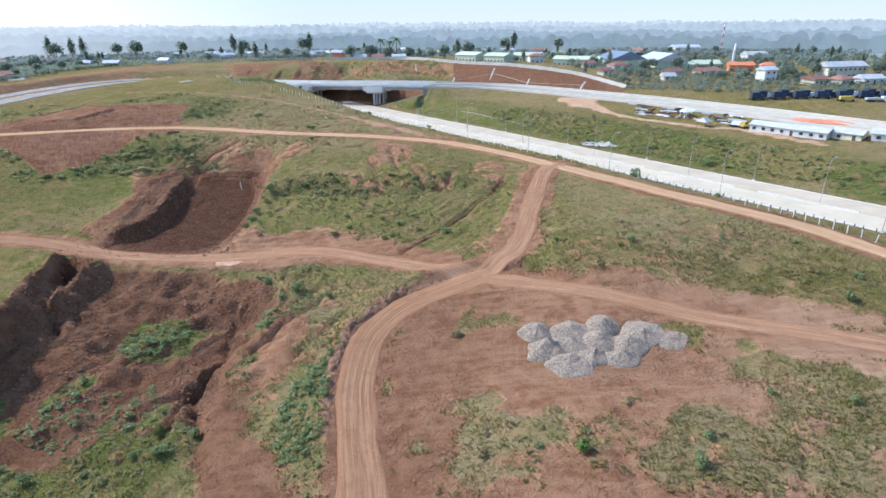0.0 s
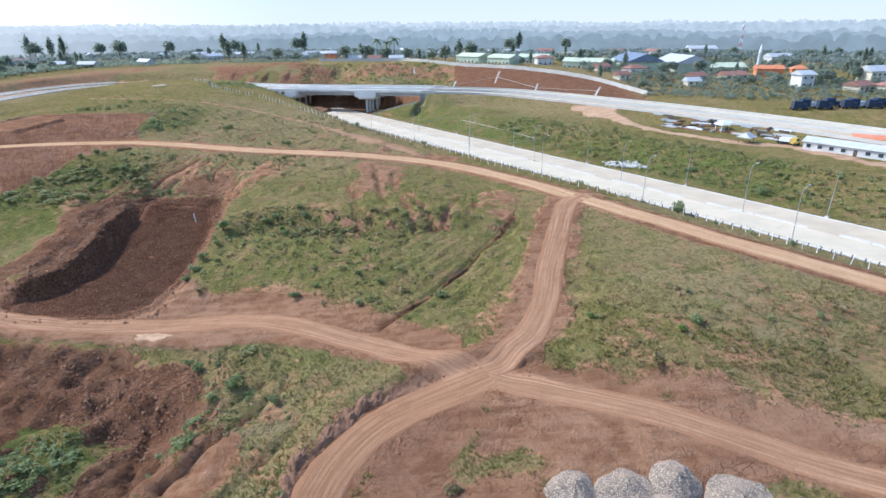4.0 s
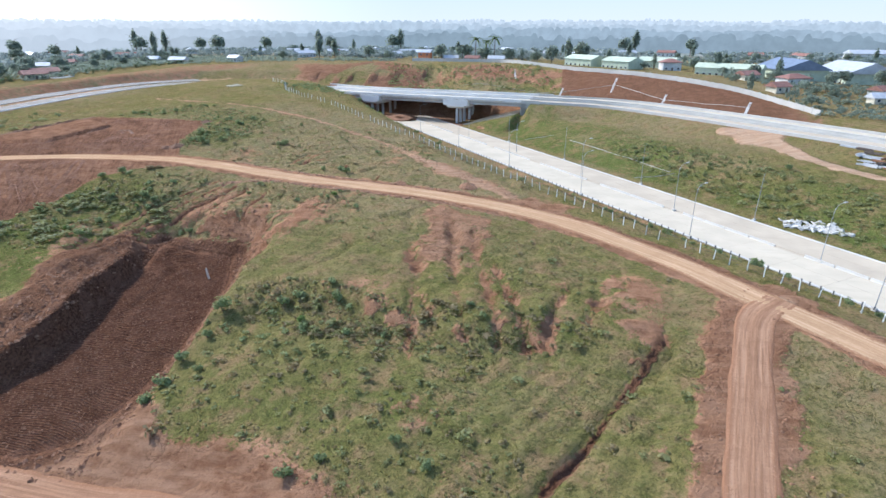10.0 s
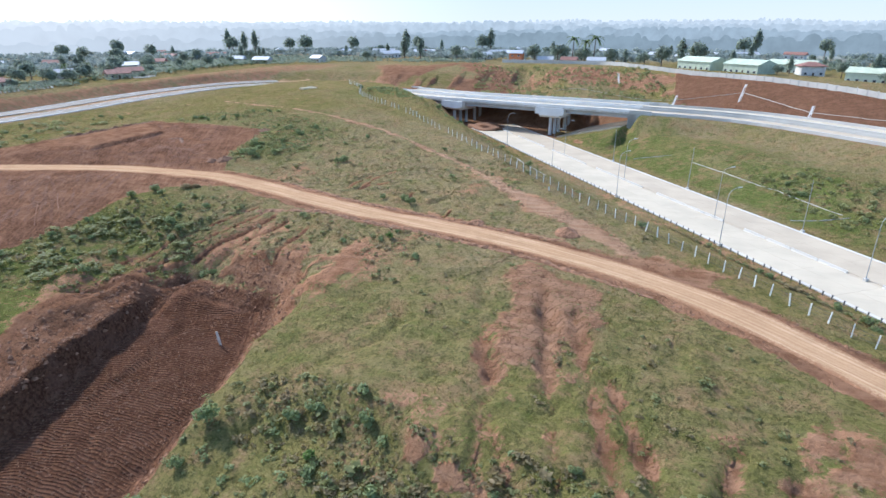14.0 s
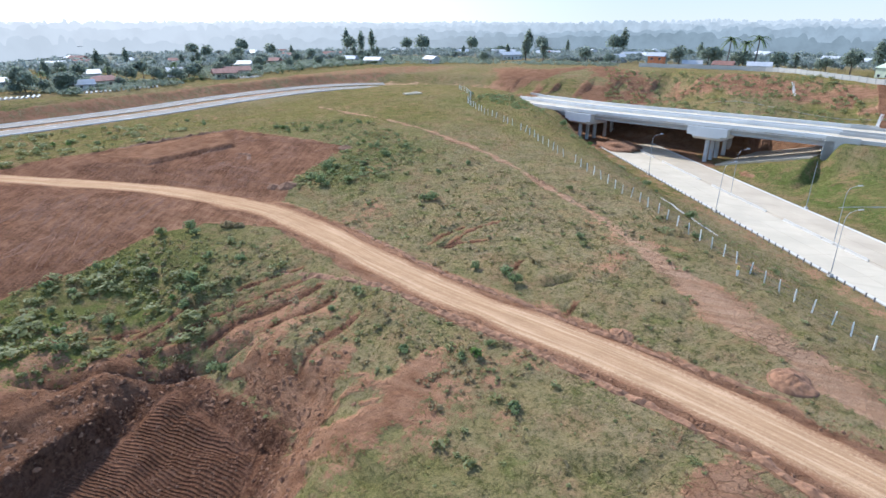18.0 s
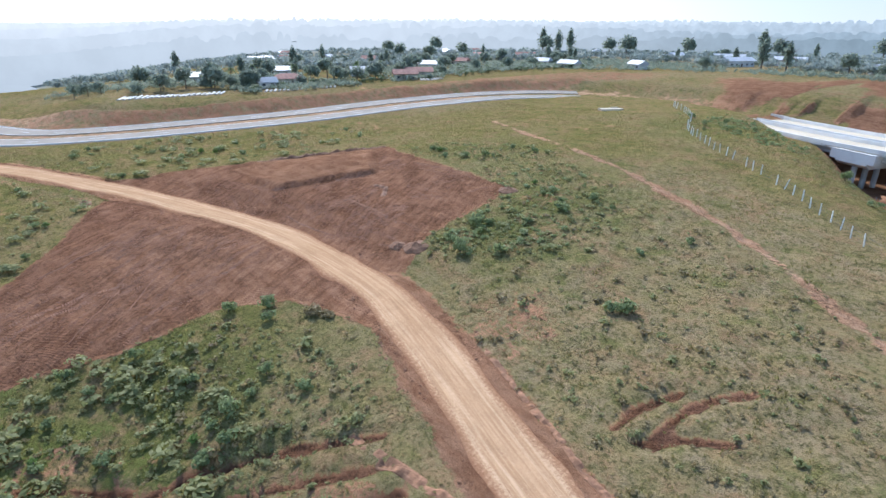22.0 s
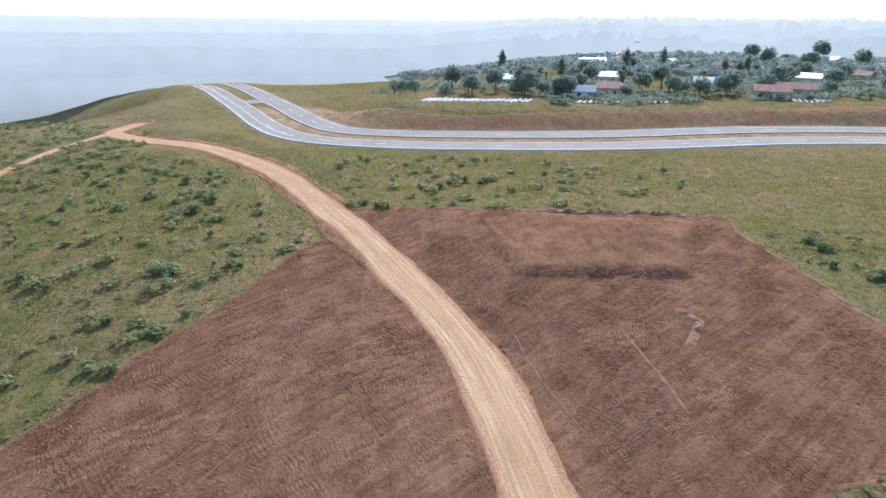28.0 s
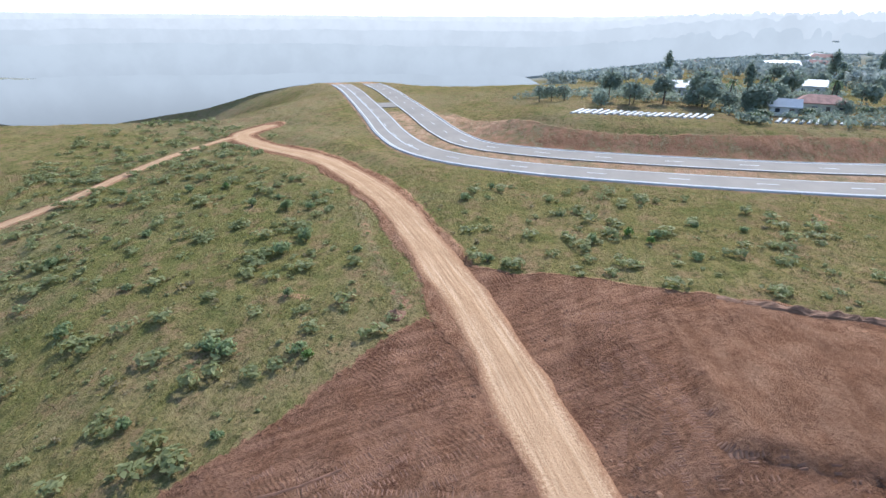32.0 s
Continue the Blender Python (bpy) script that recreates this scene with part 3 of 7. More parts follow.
    out = np.where(o < 10, smooth(0, 1, (-2.5 - o) / wn), smooth(0, 1, (o - 22.5 - apron) / 30.0))
    end = smooth(-178, -250, s) * 0.55 + 0.15 * smooth(-186, -189, s + 6 * rough) + 0.15 * smooth(-204, -207, s + 6 * rough) + 0.15 * smooth(-224, -227, s + 6 * rough)
    z = ze + (z - ze) * np.maximum(out, end)
    d, w, _ = along(HIGHWAY, x, y)
    rise = smooth(5, 12, d + 2 * rough) * (w > 0) * (d < 90) * smooth(-175, -160, x) * smooth(5, -20, x)
    z = z + (np.maximum(z, ze + 7.8 + 1.5 * rough) - z) * rise
    # levelled panel in the bare field
    z = z + 0.85 * smooth(-0.2, 0.3, inside(PANEL, x, y) + 0.4 * rough) * smooth(-176, -158, x)
    # embankment of the upper road, and the highway's bed
    d, _, e = along(HIGHWAY, x, y)
    under = smooth(-1.0, 9.0, np.where(o < 10, -o - 4, o - 25 - apron))
    z = z + (e[..., 0] - 0.25 - z) * (1 - smooth(13.5, np.where(x > -150, 26.0, 23.0 + 12 * smooth(-250, -285, x) + 58 * smooth(-285, -350, x)), d)) * np.where((x > -190) & (x < 60), under, 1)
    # slope under the east span of the overpass
    u, v = 0.956 * (x + 42) - 0.294 * (y - 357.3), 0.294 * (x + 42) + 0.956 * (y - 357.3)
    z = z + (6.0 + 6.5 * np.clip((u - 3) / 25, 0, 1) - 0.15 - z) * smooth(1, 3.5, u) * smooth(32, 28.5, u) * smooth(-34, -16, v) * smooth(18, 15, v) * smooth(22.5, 26, o)
    return z



# ---- ground ----
def axis(lo, hi, step, far_lo, far_hi, n=84):
    mid = np.arange(lo, hi + step / 2, step)
    grow = lambda a, span: a + (np.linspace(0, 1, n + 1)[1:] ** 3.2) * span + np.linspace(0, 1, n + 1)[1:] * step * n * 1.6
    return np.concatenate([-grow(-lo, lo - far_lo)[::-1], mid, grow(hi, far_hi - hi)])


def build_ground():
    gx, gy = axis(-335, 96, 0.74, -4200, 4200), axis(36, 345, 0.74, -4200, 4200)
    x, y = [v.ravel() for v in np.meshgrid(gx, gy)]
    z = ground(x, y)
    near = smooth(700, 380, np.hypot(x + 80, y - 180))
    s, o = ex_frame(x, y)
    n1, n2, n3 = fbm(x, y, 26, 5), fbm(x + 400, y, 7, 4), fbm(x, y + 300, 60, 3)
    n4 = fbm(x + 150, y + 80, 4.0, 3)
    soil, dark, lush, pale = np.zeros(len(x)), np.zeros(len(x)), np.zeros(len(x)), np.zeros(len(x))
    haul = along(HAUL, x, y)[0]
    low, spur, loop = along(LOWER, x, y)[0], along(SPUR, x, y)[0], along(LOOP, x, y)[0]
    foot, side, (high, beside, _) = along(FOOTPATH, x, y)[0], along(SIDE_TRACK, x, y)[0], along(HIGHWAY, x, y)
    yard = along(YARD, x, y)[0]
    # the site road spreads out northwards, in front of the cut
    low_side = along(LOWER, x, y)[1]
    spread = low * np.where((low_side > 0) & (x > -64) & (x < 4), 0.52, 1.0)
    soil = np.maximum.reduce([smooth(6.2, 3.6, haul + 2.5 * (n2 - 0.5)), smooth(6.5, 3.0, spread + 4 * (n2 - 0.5)), smooth(5.5, 2.5, spur * np.where(along(SPUR, x, y)[1] < 0, 0.8, 1.0) + 6 * (n4 - 0.5)), smooth(6, 3, loop),
                              0.75 * smooth(1.8, 0.3, foot / (1 + 1.9 * smooth(-62, -22, x)) + 2.0 * (n2 - 0.45)), smooth(2.8, 1.6, side)])
    pale = np.maximum.reduce([0.8 * smooth(2.6, 0.8, low + 1.5 * (n2 - 0.5)), 0.75 * smooth(2.6, 0.6, spur), 0.5 * smooth(2.5, 0.5, loop), 0.4 * smooth(1.6, 0.2, foot / (1 + 1.6 * smooth(-62, -22, x))), 0.9 * smooth(2.2, 0.8, side)])
    ditch = np.exp(-((haul - 4.2) / 0.6) ** 2) * smooth(0.3, 0.6, n1)
    # roadside ditches painted darker for the shade lying in them
    dark = np.maximum(dark, 0.7 * ditch)
    # the blade's long passes over the bare fields
    blade = 0.45 * fbm((x * 0.57 + y * 0.82) * 1.0, (y * 0.57 - x * 0.82) * 0.10, 2.6, 3) + 0.25 * fbm((x - y * 0.3) * 0.2, y, 2.0, 3) + 0.3 * n1
    pl, pr = inside(PATCH_L, x, y) + 2.2 * (n2 - 0.5), inside(PATCH_R, x, y) + 3 * (n2 - 0.5)
    bare = np.maximum(smooth(-0.6, 0.6, pl), smooth(-0.6, 0.6, pr))
    soil, dark = np.maximum(soil, bare), np.maximum(dark, bare * np.clip(2.0 * blade - 0.32, 0.45, 0.88))
    panel = smooth(0, 2, inside(PANEL, x, y))
    dark = dark * (1 - 0.55 * panel)
    pit, lowpit, front = inside(PIT, x, y), inside(LOW_PIT, x, y), inside(FRONT, x, y)
    soil, dark = np.maximum(soil, smooth(-5, -2, pit + 3 * (n2 - 0.5))), np.maximum(dark, 1.25 * smooth(-4.5, -1, pit))
    spoil = smooth(-17, -9, pit + 10 * (n2 - 0.5)) * (x < -78) * smooth(130, 140, y) * smooth(190, 178, y)
    soil, dark = np.maximum(soil, spoil), np.maximum(dark, 0.7 * spoil)
    apron = smooth(-1.5, 1.5, inside(APRON, x, y) + 4 * (n2 - 0.5))
    soil, pale = np.maximum(soil, apron), np.maximum(pale, 0.1 * apron)
    digs = smooth(-5, 0, lowpit + 5 * (n2 - 0.5)) * smooth(46, 64, y + 26 * (n1 - 0.5))
    soil, dark = np.maximum(soil, digs), np.maximum(dark, (0.5 + 0.5 * n2) * digs)
    lawn = smooth(72, 58, y - 0.10 * x)
    soil = np.maximum(soil, smooth(-3, 3, front + 8 * (n2 - 0.5)) * smooth(0.92, 0.52, n2 + lawn * (0.20 + 0.3 * (n1 - 0.5))))
    pale = np.maximum(pale, 0.35 * smooth(-3, 3, front) * smooth(20, 60, x) * smooth(0.4, 0.6, n1))
    dark = np.maximum(dark, 0.45 * smooth(-3, 2, front) * smooth(16, -6, x))
    # bald spots: worn slopes, erosion gullies and the eastern shoulder of the knoll
    bald = smooth(0.61, 0.74, n2 * 0.6 + n1 * 0.4) * 0.45
    for bx, by, r, amount in ((-24, 191, 6, 0.8), (-30, 158, 6, 0.5), (-58, 189, 9, 0.9), (-78, 192, 9, 0.7), (-45, 196, 8, 0.5), (12, 163, 5, 0.9), (6, 160, 5, 0.8), (14, 154, 4, 0.9), (-30, 208, 6, 0.25), (-17, 212, 5, 0.5), (60, 108, 12, 0.5), (44, 98, 9, 0.5), (14, 112, 6, 0.9), (-30, 104, 10, 0.5), (-96, 176, 12, 0.6), (14, 118, 9, 0.4), (-38, 84, 10, 0.7), (-88, 226, 8, 0.5), (-47, 208, 4, 0.8)):
        bald = np.maximum(bald, amount * np.exp(-((x - bx) ** 2 + (y - by) ** 2) / (2 * r * r)) * smooth(0.34, 0.52, n2))
    for line in RILLS:
        bald = np.maximum(bald, 0.72 * smooth(2.6, 0.2, along(line, x, y)[0] + 4.2 * (n4 - 0.40)))
    bald = np.maximum(bald, 1.1 * smooth(6.5, 2.5, along([(-42, 90), (-39, 76), (-31, 63), (-23, 50), (-18, 40)], x, y)[0] + 7 * (n4 - 0.5)))
    soil = np.maximum(soil, bald * near)
    soil = np.maximum(soil, 0.7 * smooth(-2.5, 1.5, inside(BARE_STRIP, x, y) + 9 * (n4 - 0.5)))
    pale = np.maximum(pale, 0.15 * smooth(-2, 2, inside(BARE_STRIP, x, y)))
    soil = np.maximum(soil, 0.8 * smooth(8, 3, np.hypot((x + 3) * 0.8, y - 199) + 5 * (n4 - 0.5)))
    wash = smooth(8, 3, along([(-42, 90), (-39, 76), (-31, 63), (-23, 50), (-18, 40)], x, y)[0] + 5 * (n4 - 0.5))
    dark = np.maximum(dark, wash * (0.2 + 0.6 * n2))
    cut = np.zeros(len(x))
    for line in GULLIES:
        cut = np.maximum(cut, smooth(0.95, 0.2, along(line, x, y)[0] + 1.0 * (n4 - 0.45)))
    soil, dark = np.maximum(soil, 0.9 * cut), np.maximum(dark, cut)
    worn = smooth(9, 3, np.hypot((x + 80) * 0.8, y - 197) + 12 * (n2 - 0.5))
    soil = np.maximum(soil, 0.55 * worn)
    # shoulder of the cutting, the brown slope above the upper road, and the quarry beyond the bridge
    soil = np.maximum(soil, smooth(-7, -3.5, o + 3 * (n2 - 0.5)) * smooth(0, -1, o) * smooth(80, 30, s) * 0.45)
    cd, cw, _ = along(CREST, x, y, 70)
    face = smooth(48, 40, cd) * (cw < 0) * smooth(12, 17, high) * smooth(-190, -150, x) * smooth(108, 84, x) * (beside > 0)
    soil, dark = np.maximum(soil, face * np.where(x > 0, 0.8, 0.8 * smooth(0.56, 0.42, n1 * 0.7 + 0.3 * n2))), np.maximum(dark, face * np.where(x > 0, 0.8, 0.2))
    soil = np.maximum(soil, smooth(15.5, 13.5, high) * np.where(high < 4, 0.25, 0.6))
    under = smooth(24, 16, high + 4 * (n2 - 0.5)) * smooth(-12, -4, o) * smooth(62, 50, o) * smooth(-100, -112, s) * smooth(-190, -178, s)
    # bare earth below the decks, its colour darkened to deepen their shade
    soil, dark = np.maximum(soil, under), np.maximum(dark, 0.55 * under)
    pale = np.maximum(pale, 0.15 * under)
    ways = smooth(3.4, 2.2, yard + 2 * (n2 - 0.5)) + smooth(9, 5, np.hypot(x - 66, y - 287) + 6 * (n2 - 0.5))
    soil, pale = np.maximum(soil, np.clip(ways, 0, 1)), np.maximum(pale, np.clip(0.9 * ways, 0, 0.9))
    ended = smooth(-168, -178, s) * smooth(-300, -262, s) * smooth(-24, -14, o + 10 * (n2 - 0.5)) * smooth(60, 44, o + 10 * (n2 - 0.5))
    soil, dark = np.maximum(soil, ended * smooth(0.66, 0.56, n1)), np.maximum(dark, ended * 0.5)
    bank = smooth(40, 26, cd) * (cw < 0) * smooth(-185, -215, x) * smooth(-345, -310, x)
    soil, dark = np.maximum(soil, bank * (0.40 + 0.3 * n2)), np.maximum(dark, 0.3 * bank * smooth(-300, -262, x))
    pale = np.maximum(pale, 0.4 * bank * smooth(-262, -300, x))
    beds = smooth(15, 13, high) * smooth(-150, -190, x)
    pale = np.maximum(pale, 0.5 * beds)
    for kx, ky, r, amount in ((-110, 178, 20, 1.0), (-102, 164, 14, 1.0), (-112, 258, 13, 0.8), (-107, 243, 8, 0.9), (-145, 272, 14, 0.6), (-60, 98, 8, 1.0), (-19, 74, 6, 0.8), (-16, 60, 6, 0.8), (-20, 112, 6, 0.9), (3, 122, 20, 0.3), (75, 200, 22, 0.45), (60, 240, 14, 0.4), (-60, 72, 18, 1.0), (-40, 62, 14, 0.8), (-120, 330, 12, 0.7), (-195, 150, 34, 0.45), (-255, 105, 30, 0.35)):
        lush = np.maximum(lush, amount * np.exp(-((x - kx) ** 2 + (y - ky) ** 2) / (2 * r * r)) * (0.4 + n2))
    lush = np.maximum(lush, smooth(23, 27, o) * smooth(62, 50, o) * smooth(-120, -90, s) * smooth(0.30, 0.55, n1))
    dry = np.clip(0.9 * lawn * smooth(0, 5, front) + 0.75 * smooth(0.45, 0.6, n3) + 0.6 * np.exp(-((x + 20) ** 2 + (y - 90) ** 2) / 900) + 0.55 * smooth(212, 232, y) * smooth(300, 270, y) * smooth(-115, -90, x) * smooth(10, -10, x) + 0.1 * smooth(-150, -280, x) + bank, 0, 1)
    faint = smooth(1.5, 0.3, along([(-216, 178.5), (-198, 185.3), (-185, 190.8), (-176, 196.4)], x, y)[0] + 1.2 * (n4 - 0.5))
    dry, soil = np.maximum(dry, faint), np.maximum(soil, 0.4 * faint)
    dry = np.maximum(dry, 0.9 * smooth(-40, -34, x) * smooth(-14, -20, x) * smooth(104, 98, y) * smooth(44, 54, y))
    knoll = smooth(122, 136, y) * smooth(196, 178, y) * smooth(-64, -50, x) * smooth(30, 12, x)
    dry, lush = dry * (1 - 0.75 * knoll), np.maximum(lush, 0.8 * knoll * n1)
    # small relief: tussocks, clods, furrows of the excavator, wheel ruts
    z = z + near * (1 + 0.9 * knoll) * (0.5 * (n2 - 0.5) + 0.5 * (fbm(x, y, 2.6, 3) - 0.5)) * smooth(2.0, 6.0, np.minimum(np.minimum(haul, low), np.minimum(loop, np.minimum(spur, side)))) * smooth(12.5, 17, high) * np.where((o > -2) & (o < 22.5) & (np.abs(s) < 400), 0, 1)
    z = z - 0.22 * ditch
    ridge = 1 - 2 * np.abs(fbm(x + 31, y + 77, 11, 4) - 0.5) * 2
    torn = np.maximum.reduce([digs, 0.7 * spoil * smooth(-1, -4, pit), np.exp(-(((x + 32) / 14) ** 2 + ((y - 88) / 22) ** 2)), 0.3 * smooth(-9, -5, pit) * smooth(0, -3, pit) * (x > -100), np.exp(-(((x + 20) / 18) ** 2 + ((y - 154) / 7) ** 2)) * 0.45, np.exp(-(((x + 96) / 12) ** 2 + ((y - 172) / 12) ** 2)) * 0.7])
    torn = torn * smooth(3.5, 7, np.minimum(np.minimum(low, loop), haul))
    z = z + near * torn * (1.9 * (ridge - 0.55) + 1.3 * (fbm(x, y + 9, 3.0, 3) - 0.5))
    rake = fbm((x * 0.83 - y * 0.56) * 1.0 + 2.5 * n2, (x * 0.56 + y * 0.83) * 0.16, 2.4, 3)
    z = z + near * digs * smooth(3.5, 7, low) * smooth(70, 82, y) * (1.5 * (rake - 0.5) + 0.9 * (fbm(x + 3, y, 1.9, 2) - 0.5))
    soil = np.maximum(soil, near * torn * smooth(0.60, 0.42, fbm(x + 5, y, 8, 4)) * np.where(y > 140, 0.55, 1))
    digs_green = digs * smooth(0.52, 0.62, fbm(x + 71, y + 9, 9, 4) - 0.12 + 0.24 * smooth(82, 68, y) + 0.5 * np.exp(-(((x + 57) / 8) ** 2 + ((y - 93) / 5) ** 2)))
    soil, lush = soil * (1 - 0.9 * digs_green), np.maximum(lush, digs_green)
    gy_, gx_ = np.gradient(z.reshape(len(gy), len(gx)), gy, gx)
    steep = np.hypot(gx_, gy_).ravel()
    soil = np.maximum(soil, near * smooth(0.62, 0.95, steep + 0.5 * (n2 - 0.5)))
    soil = soil * (1 - 0.85 * smooth(24, 28, o) * smooth(58, 50, o) * smooth(-135, -118, s) * smooth(30, 10, s) * (beside < 0) * (ways < 0.2))
    ribbed = np.maximum.reduce([0.45 * bare * (1 - 0.8 * panel), smooth(-1, 2, pit), 0.1 * smooth(0, 4, front)])
    z = z + 0.6 * (fbm(x, y, 3.2, 3) - 0.5) * np.maximum(smooth(-6, -2, pit) * smooth(2, -1, pit) * 0.6, digs) * smooth(3, 6, low)
    z = z + 0.05 * np.sin((x * 0.35 - y * 0.93) * 1.15 + 3 * n1) * bare * smooth(3.5, 6.5, haul)
    z = z - 0.6 * cut * smooth(2.8, 5, haul)
    steps = smooth(-16, -8, x) * smooth(20, 12, x) * smooth(110, 118, y) * smooth(152, 142, y)
    z = z + 0.16 * steps * np.sin((0.83 * x - 0.56 * y) * 2.3 + 5 * n2)
    gully = np.abs(fbm(x + 90, y + 50, 30, 3) - 0.5)
    z = z - 0.9 * smooth(0.022, 0.0, gully) * near * smooth(8, 14, haul) * np.exp(-(((x + 60) / 60) ** 2 + ((y - 190) / 40) ** 2))
    for line in RILLS:
        z = z - 0.95 * smooth(1.4, 0.2, along(line, x, y)[0] + 2.0 * (n4 - 0.42))
    for line, depth in (([(-9.5, 114), (-2, 122), (5, 132), (10, 141), (16, 152)], 0.2), ([(-100, 172), (-92, 180), (-80, 192)], 0.9), ([(-58, 222), (-50, 216), (-46, 220)], 0.8), ([(16, 153), (16.4, 149), (13.4, 144)], 0.8), ([(22, 50), (23, 44)], 0.5), ([(43, 50), (40, 45)], 0.5), ([(4, 72), (14, 60)], 0.4), ([(-78, 101), (-85, 109), (-88, 118)], 0.9), ([(-69, 93), (-78, 101)], 0.9), ([(-83, 117), (-86.5, 110), (-84, 101), (-78, 95)], 1.5), ([(-38, 92), (-41, 84), (-43, 76), (-42, 66)], 1.6), ([(-22, 101), (-27, 95), (-31, 92), (-35, 87)], 1.2), ([(-26, 103), (-31, 97), (-36, 95)], 0.9), ([(-18, 93), (-22, 87), (-26, 80)], 0.7), ([(-44, 103), (-41, 87), (-42, 76), (-36, 65), (-32, 56)], 1.0), ([(-70, 190), (-60, 186), (-56, 178)], 0.9)):
        z = z - depth * smooth(3.5, 6, np.minimum(np.minimum(haul, spur), low)) * smooth(0.9, 0.2, along(line, x, y)[0] + 0.9 * (n2 - 0.5))
    me = bpy.data.meshes.new("ground")
    nx, ny = len(gx), len(gy)
    k = (np.arange(ny - 1)[:, None] * nx + np.arange(nx - 1)).ravel()
    quads = np.stack([k, k + 1, k + nx + 1, k + nx], 1).astype(np.int32)
    me.vertices.add(len(x))
    me.vertices.foreach_set("co", np.stack([x, y, z], 1).astype(np.float32).ravel())
    me.loops.add(quads.size)
    me.loops.foreach_set("vertex_index", quads.ravel())
    me.polygons.add(len(quads))
    me.polygons.foreach_set("loop_start", np.arange(0, quads.size, 4, dtype=np.int32))
    me.update(calc_edges=True)
    me.shade_smooth()
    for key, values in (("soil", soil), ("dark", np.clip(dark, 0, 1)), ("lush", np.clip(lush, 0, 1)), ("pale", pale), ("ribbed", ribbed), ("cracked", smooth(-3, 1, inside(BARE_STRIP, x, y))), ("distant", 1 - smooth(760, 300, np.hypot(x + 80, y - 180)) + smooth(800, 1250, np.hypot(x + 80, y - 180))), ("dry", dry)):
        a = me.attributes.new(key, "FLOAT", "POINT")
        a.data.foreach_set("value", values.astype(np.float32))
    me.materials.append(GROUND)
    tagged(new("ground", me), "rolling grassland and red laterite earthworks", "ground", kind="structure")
    return soil.reshape(ny, nx), z.reshape(ny, nx), gx, gy


SOIL, LAND, SOIL_X, SOIL_Y = build_ground()


def soil_at(x, y):
    i, j = np.clip(np.searchsorted(SOIL_X, x), 0, len(SOIL_X) - 1), np.clip(np.searchsorted(SOIL_Y, y), 0, len(SOIL_Y) - 1)
    return SOIL[j, i]


def surface(x, y):
    """Height of the finished ground sheet."""
    x, y = np.asarray(x, float), np.asarray(y, float)
    i, j = np.clip(np.searchsorted(SOIL_X, x) - 1, 0, len(SOIL_X) - 2), np.clip(np.searchsorted(SOIL_Y, y) - 1, 0, len(SOIL_Y) - 2)
    a, b = (x - SOIL_X[i]) / (SOIL_X[i + 1] - SOIL_X[i]), (y - SOIL_Y[j]) / (SOIL_Y[j + 1] - SOIL_Y[j])
    return (LAND[j, i] * (1 - a) + LAND[j, i + 1] * a) * (1 - b) + (LAND[j + 1, i] * (1 - a) + LAND[j + 1, i + 1] * a) * b


def height(x, y):
    return float(surface(x, y))


